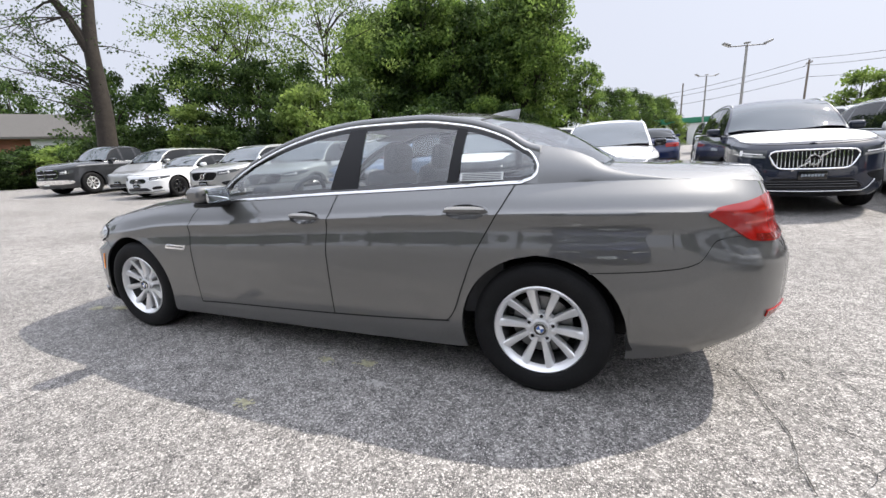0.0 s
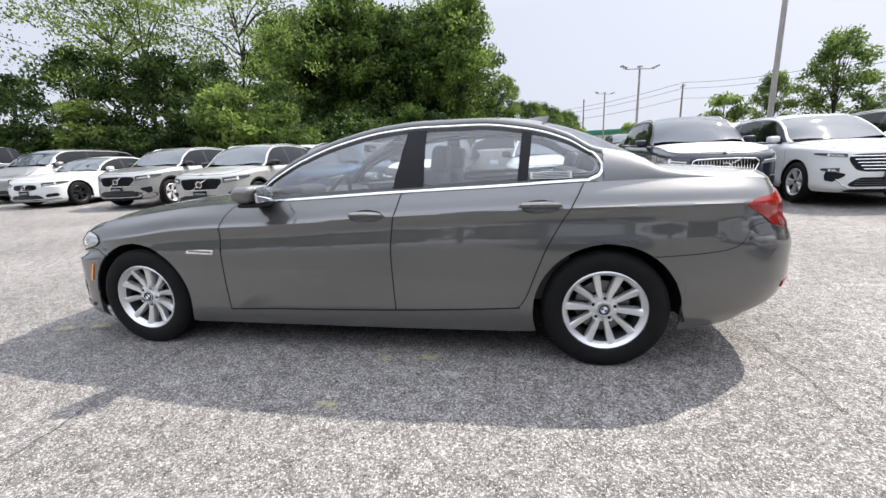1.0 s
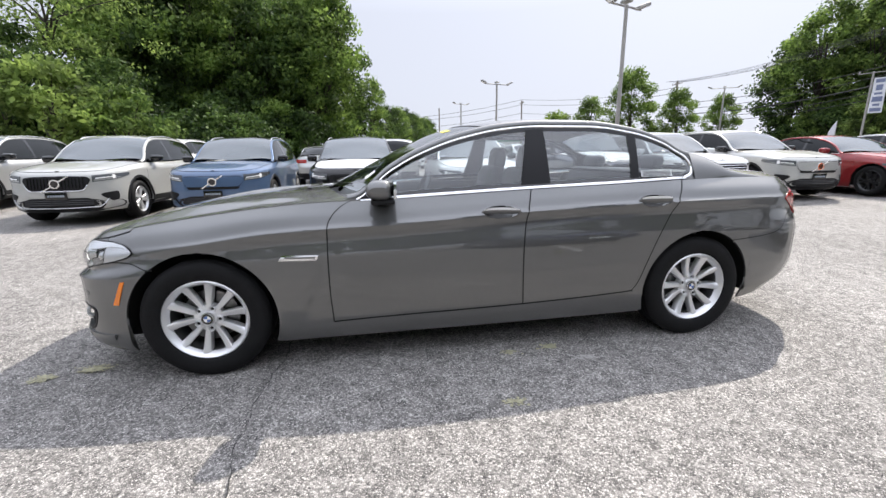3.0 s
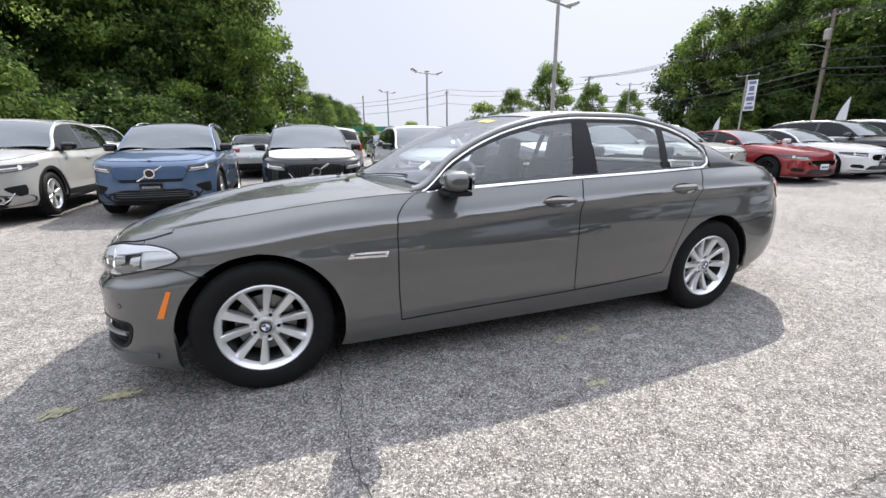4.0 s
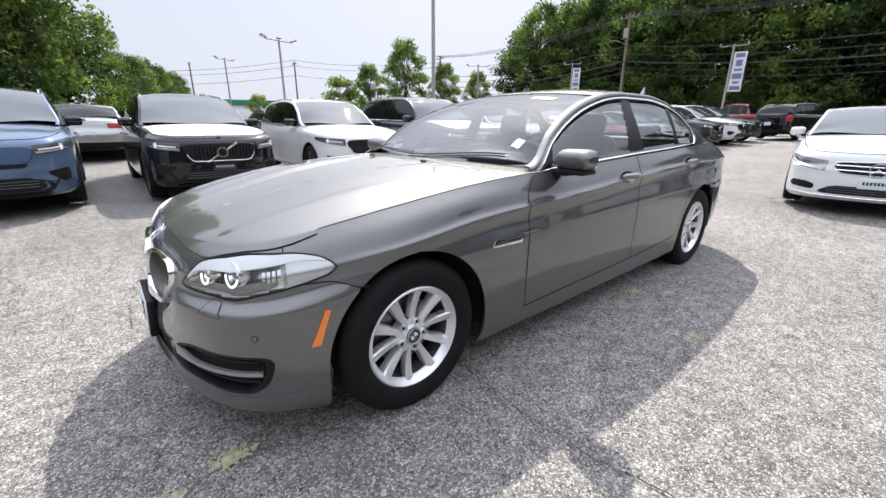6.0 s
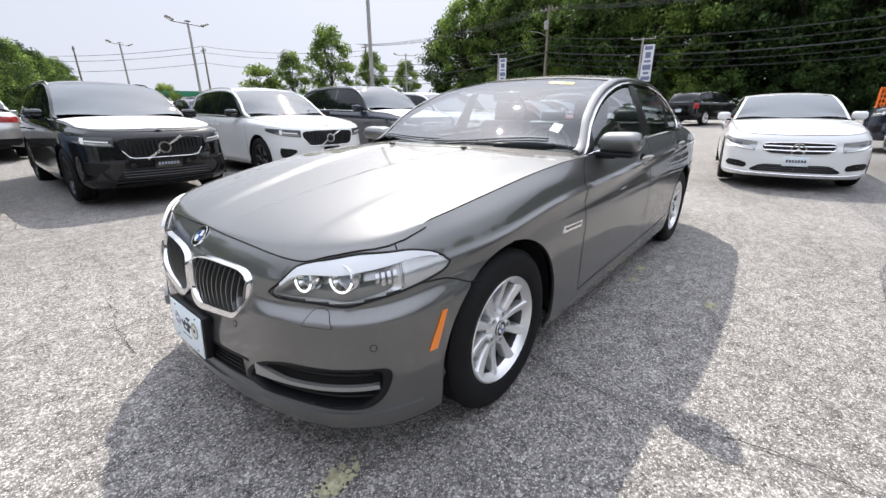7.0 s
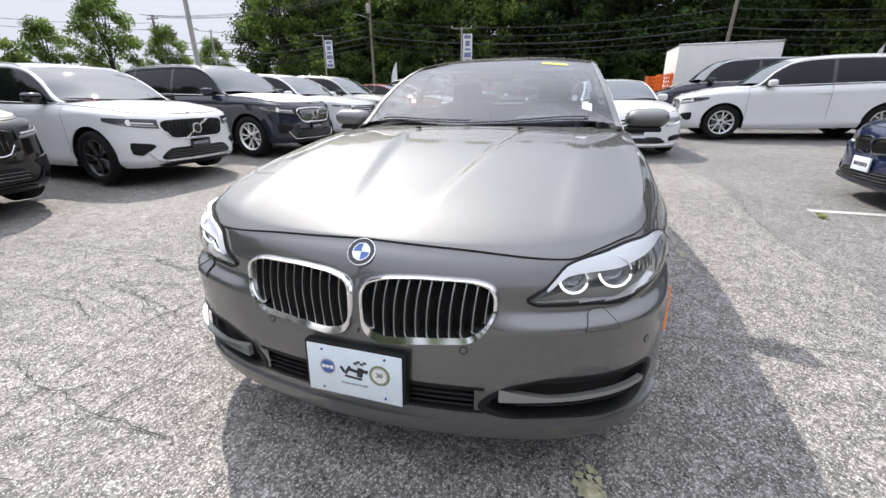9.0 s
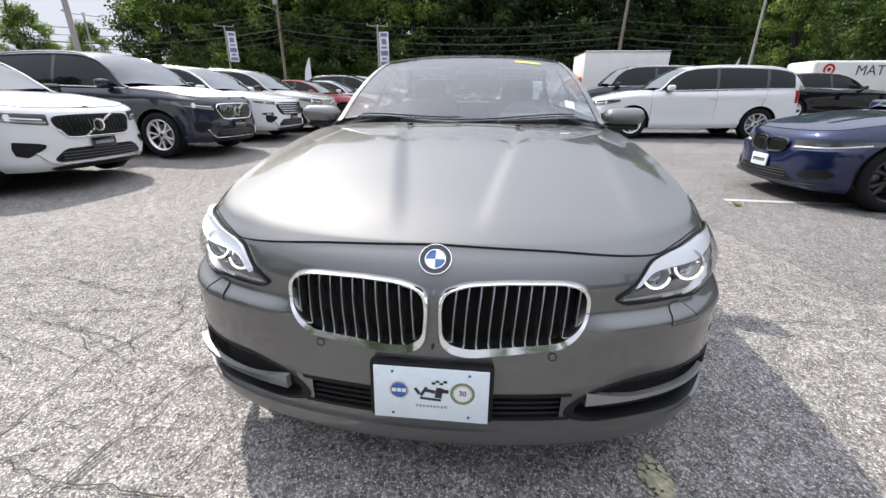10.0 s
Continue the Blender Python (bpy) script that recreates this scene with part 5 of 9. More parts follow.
def dealer_plate(holder):
    x = -0.0175
    pl = part("dealer_plate", Geo().box((0.004, 0.302, 0.156), (x, 0, -0.004), 0.0015), M_PLATE, holder, "pale blue dealer plate with round emblems")
    xf = x - 0.003
    # round blue emblem and round olive emblem, script between as plain shapes
    for y, r, mats in ((0.083, 0.032, (M_MARK_WHITE, M_MARK_BLUE)), (-0.083, 0.032, (M_PLATE_OLIVE, M_MARK_WHITE))):
        part("plate_emblem", Geo().lathe([(0.0004, 0.0), (r, 0.0), (r, 0.001)], 36, (xf, y, 0.006), "x"), mats[0], pl)
        part("plate_emblem", Geo().lathe([(0.0004, -0.0006), (r * 0.78, -0.0006), (r * 0.78, 0.001)], 36, (xf, y, 0.006), "x"), mats[1], pl)
        part("plate_emblem", Geo().lathe([(r * 0.70, -0.0012), (r * 0.74, -0.0012)], 36, (xf, y, 0.006), "x"), mats[0], pl)
    g = label_bars(Geo(), (xf - 0.001, 0.083, 0.006), 0.040, 0.016, 1, 3, 0.2)
    part("plate_mark", g, M_MARK_WHITE, pl)
    g = Geo()
    for y, z, w, h, rot in ((0.035, 0.006, 0.020, 0.008, 55), (0.018, 0.006, 0.030, 0.008, -60), (0.0, 0.008, 0.026, 0.009, 10), (-0.022, 0.004, 0.018, 0.030, 8), (-0.036, 0.010, 0.022, 0.010, 0), (0.0, -0.016, 0.055, 0.006, 4)):
        g.box((0.0016, w, h), (xf, y, z), 0, (rot, 0, 0))
    part("plate_mark", g, M_PLATE_DARK, pl)
    g = Geo()
    for k in range(4):
        for j in range(2):
            if (k + j) % 2:
                g.box((0.0016, 0.010, 0.006), (xf, -0.008 - 0.010 * k, 0.038 - 0.006 * j))
    part("plate_mark", g, M_PLATE_DARK, pl)
    part("plate_mark", label_bars(Geo(), (xf, -0.002, -0.038), 0.085, 0.009, 1, 9), M_PLATE_GREY, pl)
    words(pl, "30", 0.021, pose(xf - 0.0018, -0.083, 0.008, 90, 0, -90), M_PLATE_DARK)
    for sy in (-1, 1):
        for z in (0.06, -0.066):
            part("plate_screw", Geo().lathe([(0.0002, -0.001), (0.0035, -0.001), (0.004, 0.0008)], 10, (xf, sy * 0.10, z), "x"), M_MARK_BLUE, pl)


def words(parent, text, size, m, mat):
    """Raised lettering, as a mesh."""
    cu = bpy.data.curves.new("lettering", "FONT")
    cu.body, cu.size, cu.align_x, cu.align_y, cu.extrude = text, size, "CENTER", "CENTER", 0.0004
    tmp = bpy.data.objects.new("lettering", cu)
    scene.collection.objects.link(tmp)
    bpy.context.view_layer.update()
    me = bpy.data.meshes.new_from_object(tmp.evaluated_get(bpy.context.evaluated_depsgraph_get()))
    bpy.data.objects.remove(tmp)
    me.materials.clear()
    me.materials.append(mat)
    ob = new("lettering", me)
    ob.parent, ob.matrix_basis = parent, m
    return ob


def saloon_tail(car, F):
    # tail lamps wrap the rear corners
    s0, s1 = F.at_x(2.148), F.at_y(0.42, True)
    tm = lambda s: (s - s0) / (s1 - s0)
    lo = keyed([(0, 0.880), (0.04, 0.868), (0.16, 0.825), (0.32, 0.768), (0.6, 0.753), (1, 0.76)])
    hi = keyed([(0, 0.888), (0.06, 0.908), (0.3, 0.925), (0.65, 0.94), (1, 0.93)])
    lamps = both_sides(car, "tail_lamp", panel(Geo(), F.skin(s0, s1, lambda s: lo(tm(s)), lambda s: hi(tm(s)), 36, 12, 0.006), 0.01), M_REDLENS, "red wrap-round tail lamp")
    for sg, lamp in zip((-1, 1), lamps):
        fl = (1, 1, 1) if sg < 0 else (1, -1, 1)
        for k in range(2):
            q = F.skin(s0 + 0.16 - 0.06 * k, s1 - 0.03, 0.838 + 0.044 * k, 0.848 + 0.044 * k, 24, 3, 0.008)
            part("light_bar", Geo().grid(q * fl), M_REDLIGHT, lamp)
        q = F.skin(s0 + 0.22, s1 - 0.05, lambda s: lo(tm(s)) + 0.006, lambda s: lo(tm(s)) + 0.03, 20, 3, 0.008)
        part("lamp_strip", Geo().grid(q * fl), M_ORANGE_DARK, lamp)
    # reflectors and tailpipes
    for sg in (-1, 1):
        fl = (1, 1, 1) if sg < 0 else (1, -1, 1)
        c0, c1 = F.at_y(0.70, True), F.at_y(0.52, True)
        q = F.skin(c0, c1, 0.425, 0.455, 12, 4, 0.006)
        part("rear_reflector", panel(Geo(), q * fl, 0.006), M_REDLENS, car)
        g = Geo().lathe([(0.028, 0.06), (0.036, 0.06), (0.038, 0.04), (0.038, -0.12)], 24, (2.21, sg * 0.60, 0.268), "x")
        part("tailpipe", g, M_ALLOY_DARK, car)
    # roof aerial fin
    pts = []
    for t in np.linspace(0, 1, 12):
        x = 1.02 + 0.19 * t
        h = 0.062 * (t ** 0.75) * (1 - 0.0 * t)
        wd = 0.030 * math.sin(math.pi * (0.15 + 0.7 * t)) ** 0.7
        pts.append([(x, -wd, 0), (x + 0.01 * t, -wd * 0.55, h * 0.55), (x + 0.015 * t, 0, h), (x + 0.01 * t, wd * 0.55, h * 0.55), (x, wd, 0)])
    p = np.array(pts)
    p[..., 2] += F.sheet(p[..., 0], np.zeros_like(p[..., 0])) - 0.004
    g = Geo().grid(p)
    g.add(p[-1], [(0, 1, 2, 3, 4)])
    part("roof_aerial", g, M_GREY, car)


def saloon_sides(car, F, front_doors, rear_doors):
    for sg, fd, rd in ((-1, front_doors[0], rear_doors[0]), (1, front_doors[1], rear_doors[1])):
        fl = (1, 1, 1) if sg < 0 else (1, -1, 1)
        # handles: a dished cup with a bright-edged pull across it
        for door, c, z in ((fd, 0.1635, 0.866), (rd, 1.135, 0.903)):
            fl = np.array(fl)
            R, A = np.meshgrid([1.16, 1.13, 1.06, 1.0, 0.92, 0.8, 0.6, 0.35, 0.02], np.linspace(0, 2 * math.pi, 41), indexing="ij")
            p, n = F.spot(F.at_x(c + R * 0.102 * np.cos(A)), z + R * 0.035 * np.sin(A))
            d = np.where(R > 1.14, 0.0, np.where(R >= 1.0, 0.0012, -0.042 * (1 - np.minimum(R, 1) ** 5.0)))
            part("handle_cup", Geo().grid((p + n * d[..., None]) * fl, flip=True), M_GREY, door)
            xs = np.linspace(c - 0.115, c + 0.115, 24)
            rows = []
            for x in xs:
                t = (x - c) / 0.115
                hh = 0.0115 * max(0.3, math.sqrt(max(0, 1 - abs(t) ** 3.5)))
                p, n = F.spot(np.array([F.at_x(x)]), np.array([z]))
                o = 0.001 + 0.021 * math.sqrt(max(0, 1 - t ** 4))
                b = p[0]
                rows.append([b + n[0] * d + np.array([0, 0, h]) for d, h in ((max(o - 0.018, -0.002), -hh * 0.9), (o * 0.86, -hh), (o, -hh * 0.5), (o, hh * 0.5), (o * 0.86, hh), (max(o - 0.024, -0.002), hh * 0.9), (max(o - 0.024, -0.002), -hh * 0.9))])
            part("door_handle", Geo().grid(np.array(rows) * fl), M_GREY, door)
            strip = []
            for x in np.linspace(c - 0.10, c + 0.10, 18):
                p, n = F.spot(np.array([F.at_x(x)]), np.array([z]))
                o = 0.0015 + 0.021 * math.sqrt(max(0, 1 - ((x - c) / 0.115) ** 4))
                w = 0.0075 * max(0.3, math.sqrt(max(0, 1 - abs((x - c) / 0.101) ** 4)))
                strip.append([p[0] + n[0] * (o + e) + np.array([0, 0, h + 0.005]) for e, h in ((-0.001, -w), (0.003, -w * 0.5), (0.003, w * 0.5), (-0.001, w))])
            part("handle_strip", Geo().grid(np.array(strip) * fl), M_STRIP, door, "chrome handle strip")
        # wing vent: bright frame, dark inside
        x0, x1 = -1.072, -0.872
        base = lambda s: 0.646 - 0.006 * (np.interp(s, F.s, F.px) - x0) / 0.2
        q = F.skin(lambda z: F.at_x(x0 + 0.7 * (z - 0.645)), lambda z: F.at_x(x1 + 0.4 * (z - 0.645)), base, lambda s: base(s) + 0.030, 20, 6, 0.004)
        v = part("wing_vent", panel(Geo(), q * fl, 0.005), M_CHROME, car, "chrome-framed wing vent")
        q = F.skin(lambda z: F.at_x(x0 + 0.03 + 0.4 * (z - 0.655)), lambda z: F.at_x(x1 - 0.010 + 0.2 * (z - 0.655)), lambda s: base(s) + 0.012, lambda s: base(s) + 0.020, 16, 3, 0.007)
        part("vent_inset", Geo().grid(q * fl), M_GREY, v)
        # mirrors
        rows = []
        for t in np.concatenate([[0.0, 0.03, 0.08], np.linspace(0.15, 0.85, 10), [0.91, 0.955, 0.985, 1.0]]):
            a = np.linspace(0, 2 * math.pi, 28, endpoint=False)
            y = 0.835 + 0.215 * t
            k = max(0.3, (1 - abs(2 * t - 1) ** 6) ** 0.45)
            xc, zc = -0.49 - 0.03 * t, 1.005 + 0.012 * t
            ca, sa = np.cos(a), np.sin(a)
            ex = np.sign(ca) * np.abs(ca) ** 0.6 * 0.068 * (0.5 + 0.5 * k)
            ez = np.sign(sa) * np.abs(sa) ** 0.55 * 0.058 * k * (1 - 0.10 * t)
            ex = np.where(ca > 0, ex * 0.75, ex * 1.15 * (1 - 0.25 * np.abs(sa)))
            rows.append(np.stack([xc + ex, np.full_like(a, -y), zc + ez], -1))
        g = Geo().grid(np.transpose(np.array(rows), (1, 0, 2)) * fl, wrap=True)
        g.add(rows[-1] * fl, [tuple(range(28))])
        g.add(rows[0] * fl, [tuple(range(28))])
        mir = part("door_mirror", g, M_GREY, fd)
        g = Geo().box((0.006, 0.150, 0.086), (-0.440, sg * 0.940, 1.011), 0.01)
        part("mirror_glass", g, M_MIRROR, mir)
        g = Geo().box((0.10, 0.16, 0.030), (-0.515, sg * 0.86, 0.946), 0.012, (0, 0, 0))
        part("mirror_arm", g, M_PLASTIC, mir)
        g = Geo().box((0.125, 0.185, 0.026), (-0.505, sg * 0.93, 0.953), 0.011)
        part("mirror_foot", g, M_PLASTIC, mir)
    # stickers
    z0 = F.dlo_low(1.2)
    x, zz = np.meshgrid(np.linspace(1.085, 1.30, 8), np.linspace(z0 + 0.024, z0 + 0.060, 4), indexing="ij")
    p = np.stack([x, -(F.glass_y(x, zz) + 0.0065), zz], -1)
    st = part("window_sticker", Geo().grid(p), M_CABIN_LIGHT, car, "white printed sticker with unreadable lines")
    for k in range(4):
        zk = z0 + 0.029 + 0.008 * k
        x, zz = np.meshgrid(np.linspace(1.095, 1.29, 8), np.array([zk, zk + 0.0035]), indexing="ij")
        part("sticker_line", Geo().grid(np.stack([x, -(F.glass_y(x, zz) + 0.0085), zz], -1)), M_PLATE_DARK, st)
    for xa, ya, sx, sy, mat, nm in ((-0.10, -0.30, 0.05, 0.17, M_STICKER_YELLOW, "yellow windscreen sticker"), (-0.60, -0.58, 0.06, 0.055, M_CABIN_LIGHT, "small white windscreen sticker")):
        x, y = np.meshgrid(np.linspace(xa, xa + sx, 4), np.linspace(ya, ya - sy, 8), indexing="ij")
        part("screen_sticker", Geo().grid(np.stack([x, y, F.sheet(x, y) - 0.002], -1)), mat, car, nm)
    # wipers
    for y0, y1 in ((0.05, -0.62), (0.62, 0.02)):
        t = np.linspace(0, 1, 16)
        y = y0 + (y1 - y0) * t
        x = -0.852 + 0.22 * np.abs(y / 0.74) ** 2.2 + 0.025 * t
        part("wiper", Geo().tube(np.stack([x, y, F.sheet(x, y) + 0.004], -1), 0.0038, 6), M_PLASTIC, car)
    # washer jets on the bonnet
    for y in (-0.28, 0.28):
        part("washer_jet", Geo().box((0.03, 0.025, 0.012), (-0.98, y, float(F.lid(np.array([-0.98]), np.array([y]))[0]) + 0.012), 0.004), M_PLASTIC, car)


def saloon_cabin(car, F):
    cab = part("cabin_trim", Geo().box((2.5, 1.50, 0.05), (0.35, 0, 0.36), 0.02).box((0.45, 1.50, 0.32), (-0.62, 0, 0.80), 0.10, seg=4).box((0.25, 1.40, 0.5), (1.52, 0, 0.75), 0.05).box((1.2, 0.26, 0.28), (0.05, 0, 0.52), 0.05).box((0.42, 1.36, 0.02), (1.52, 0, 1.055), 0.005), M_CABIN, car)
    # door cards
    for sg in (-1, 1):
        part("door_card", Geo().box((2.0, 0.06, 0.60), (0.30, sg * 0.795, 0.66), 0.02), M_CABIN, car)
    u, w = np.meshgrid(np.linspace(0.06, 1.2, 16), np.linspace(-1, 1, 17), indexing="ij")
    yr, zr = F.rail(u)
    part("headliner", Geo().grid(np.stack([u, w * (yr - 0.02), F.sheet(u, w * (yr - 0.02)) - 0.035], -1), flip=True), M_HEADLINER, car)

    def seat(x, y, w, back_h):
        s = part("seat", Geo().box((0.52, w, 0.17), (x - 0.22, y, 0.50), 0.06, (0, -6, 0), 3), M_SEAT, car)
        part("backrest", Geo().box((0.14, w, 0.62), (x + 0.10, y, 0.80), 0.055, (0, 16, 0), 3).box((0.12, w * 0.75, 0.3), (x + 0.085, y, 0.83), 0.05, (0, 16, 0), 3), M_SEAT, s)
        part("headrest", Geo().box((0.10, 0.26, 0.18), (x + 0.215, y, 1.165), 0.045, (0, 10, 0), 4), M_SEAT, s)
        part("headrest_post", Geo().tube([(x + 0.19, y - 0.05, 1.02), (x + 0.205, y - 0.05, 1.11)], 0.006).tube([(x + 0.19, y + 0.05, 1.02), (x + 0.205, y + 0.05, 1.11)], 0.006), M_CHROME, s)
    for y in (-0.37, 0.37):
        seat(0.30, y, 0.50, 0.62)
    b = part("rear_bench", Geo().box((0.50, 1.30, 0.18), (1.0, 0, 0.52), 0.06, (0, -6, 0), 3), M_SEAT, car)
    part("bench_back", Geo().box((0.16, 1.30, 0.58), (1.30, 0, 0.80), 0.06, (0, 22, 0), 3), M_SEAT, b)
    for y in (-0.38, 0.38):
        part("headrest", Geo().box((0.09, 0.26, 0.13), (1.43, y, 1.115), 0.04, (0, 14, 0), 3), M_SEAT, b)
    # steering wheel
    a = np.linspace(0, 2 * math.pi, 40, endpoint=False)
    ring = np.stack([np.zeros_like(a), 0.185 * np.cos(a), 0.185 * np.sin(a)], -1)
    m = pose(-0.26, -0.37, 0.90, 0, 24, 0)
    st = part("steering_wheel", Geo().tube(ring, 0.016, 8, closed=True), M_SEAT, car, at=m)
    part("wheel_boss", Geo().box((0.05, 0.16, 0.13), (-0.01, 0, -0.01), 0.03, seg=3).box((0.02, 0.34, 0.035), (0, 0, 0), 0.008), M_CABIN, st)
    part("dial_hood", Geo().box((0.18, 0.36, 0.08), (-0.50, -0.37, 0.985), 0.035, seg=3), M_CABIN, car)
    part("interior_mirror", Geo().box((0.03, 0.22, 0.06), (-0.12, 0, 1.27), 0.015, seg=3), M_GLOSSBLACK, car)
    for y in (-0.37, 0.37):
        part("sun_visor", Geo().box((0.15, 0.36, 0.015), (0.10, y, 1.325), 0.006, (0, -12, 0)), M_HEADLINER, car)


M_RING = material("ring_light_white", (0.95, 0.95, 0.93), 0.25, coat=0.5)
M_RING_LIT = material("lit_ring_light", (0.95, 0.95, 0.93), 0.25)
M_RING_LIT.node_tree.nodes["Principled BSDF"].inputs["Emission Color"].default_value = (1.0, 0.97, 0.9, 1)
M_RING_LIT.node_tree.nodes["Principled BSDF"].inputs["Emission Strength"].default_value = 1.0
M_PROJECTOR = material("projector_glass", (0.13, 0.15, 0.18), 0.08, coat=1.0, spec=0.9)
M_PLATE_OLIVE = material("emblem_olive", (0.20, 0.22, 0.10), 0.4)
M_PLATE_DARK = material("print_dark", (0.03, 0.03, 0.04), 0.5)
M_PLATE_GREY = material("print_grey", (0.30, 0.34, 0.38), 0.5)
M_REDLIGHT = material("red_light_bar", (0.45, 0.02, 0.012), 0.15, coat=1.0)
M_ORANGE_DARK = material("smoked_lamp_strip", (0.16, 0.01, 0.008), 0.1, coat=1.0)
saloon = grey_saloon()


# ---- ground ----
def ground_z(x, y):
    """The lot lies level round the saloon and climbs gently away from it."""
    r = np.hypot(x, y)
    return 0.025 * np.clip(r - 5, 0, 20)


def ground_sheet():
    r = np.concatenate([np.linspace(0, 30, 61), [40, 60, 100, 200, 500, 1500, 3000]])
    a = np.linspace(0, 2 * math.pi, 96, endpoint=False)
    R, A = np.meshgrid(r, a, indexing="ij")
    x, y = R * np.cos(A), R * np.sin(A)
    p = np.stack([x, y, ground_z(x, y)], -1)
    return tagged(part("ground", Geo().grid(np.transpose(p, (1, 0, 2)), wrap=True, flip=True), M_ASPHALT), "worn pale grey asphalt lot with exposed stone grains and cracks", "ground", kind="structure")


ground_sheet()


def newer_slab():
    """Newer, darker asphalt south of the old seam, a few millimetres proud."""
    x = np.linspace(-7, 22, 80)
    top = np.interp(x, [-7, -0.84, 0.3, 1.5, 2.9, 5.0, 22], [-2.6, -2.49, -2.25, -2.3, -2.5, -2.25, -2.4])
    t = np.linspace(0, 1, 24) ** 1.5
    X = np.tile(x[:, None], (1, 24))
    Y = top[:, None] + (-17 - top[:, None]) * t
    p = np.stack([X, Y, ground_z(X, Y) + 0.003], -1)
    p[:, 0, 2] -= 0.003
    return tagged(part("newer_asphalt", Geo().grid(p, flip=True), M_ASPHALT_DARK), "darker grey asphalt strip beyond a worn seam", "asphalt", kind="structure")


newer_slab()


# ---- parked vehicles ----
def suv_form(L, W, H, wb, fo, r, cowl=1.25, nose=1.0, upright=0.0):
    """An estate or SUV of these measures; nose: height of the bonnet's front against the usual."""
    f, b, hw, k = -(wb / 2 + fo), L - wb / 2 - fo, W / 2, H / 1.66
    xc = f + cowl
    e = b - 0.05
    plan = [(f, 0), (f + 0.015, 0.34 * hw), (f + 0.06, 0.60 * hw), (f + 0.15, 0.79 * hw), (f + 0.32, 0.915 * hw), (f + 0.60, 0.975 * hw), (0, hw), (b - 0.60, 0.985 * hw), (b - 0.28, 0.94 * hw), (b - 0.12, 0.84 * hw), (b - 0.03, 0.52 * hw), (b, 0)]
    n = nose
    belts = [
        ([(f, 0.22 * k), (0, 0.24 * k), (b, 0.32 * k)], [(f, 0.09), (0, 0.05), (b, 0.10)]),
        ([(f, 0.31 * k), (0, 0.34 * k), (b, 0.42 * k)], [(f, 0.01), (0, 0.0), (b, 0.02)]),
        ([(f, 0.50 * k * n), (0, 0.52 * k), (b, 0.60 * k)], [(f, 0.0), (0, 0.012), (b, 0.0)]),
        ([(f, 0.72 * k * n), (0, 0.74 * k), (b, 0.78 * k)], [(f, 0.015), (0, 0.006), (b, 0.015)]),
        ([(f, 0.87 * k * n), (f + 0.6, 0.93 * k * n), (0, 0.955 * k), (b, 0.99 * k)], [(f, 0.045), (f + 0.5, 0.02), (0, 0.008), (b, 0.04)]),
        ([(f, 0.925 * k * n), (f + 0.35, 0.975 * k * n), (f + 0.9, 1.02 * k), (xc, 1.045 * k), (0, 1.06 * k), (b - 0.5, 1.115 * k), (b, 1.12 * k)], [(f, 0.12), (f + 0.5, 0.11), (xc, 0.09), (0, 0.07), (b - 0.4, 0.08), (b, 0.07)]),
    ]
    hood = [(f + 0.1, 0.94 * k * n), (f + 0.4, 1.01 * k * n), (f + 0.9, 1.075 * k), (xc + 0.1, 1.10 * k), (b, 1.1 * k)]
    u = upright
    roof = [(xc - 0.06, 1.085 * k), (xc + 0.40 - u * 0.3, 1.34 * k), (xc + 0.78 - u * 0.4, 1.545 * k), (xc + 1.05 - u * 0.4, 1.62 * k), (xc + 1.7, 1.66 * k), (b - 1.0, 1.645 * k), (b - 0.48 + u * 0.2, 1.575 * k), (b - 0.30 + u * 0.18, 1.46 * k), (b - 0.12 + u * 0.06, 1.2 * k), (e, 1.11 * k)]
    top = [(xc - 0.06, 1.03 * k), (xc + 0.14, 1.07 * k), (xc + 0.52 - u * 0.2, 1.33 * k), (xc + 0.88 - u * 0.3, 1.495 * k), (xc + 1.2 - u * 0.3, 1.545 * k), (xc + 1.7, 1.565 * k), (b - 1.0, 1.545 * k), (b - 0.55 + u * 0.2, 1.48 * k), (b - 0.36 + u * 0.2, 1.37 * k), (b - 0.2 + u * 0.08, 1.24 * k), (e, 1.08 * k)]
    low = [(xc - 0.06, 1.05 * k), (xc + 0.3, 1.065 * k), (b - 0.6, 1.125 * k), (e, 1.13 * k)]
    by = [(xc - 0.06, 0.83 * hw), (xc + 0.3, 0.89 * hw), (0.2, 0.925 * hw), (b - 0.6, 0.90 * hw), (b - 0.2, 0.83 * hw), (e, 0.76 * hw)]
    F = Form(plan, belts, [(-wb / 2, r), (wb / 2, r)], hood, roof, (top, low), by, 0.40)
    F.info = dict(f=f, b=b, hw=hw, k=k, xc=xc, a=xc + 0.14, e=b - 0.42 + u * 0.22, wb=wb, r=r, n=n, ws=(xc - 0.02, xc + 0.86 - u * 0.4), bl=(b - 0.42 + u * 0.2, b - 0.10), kind="suv", W=W)
    return F


def scaled(keys, sx, sz):
    return [(x * sx, z * sz) for x, z in keys]


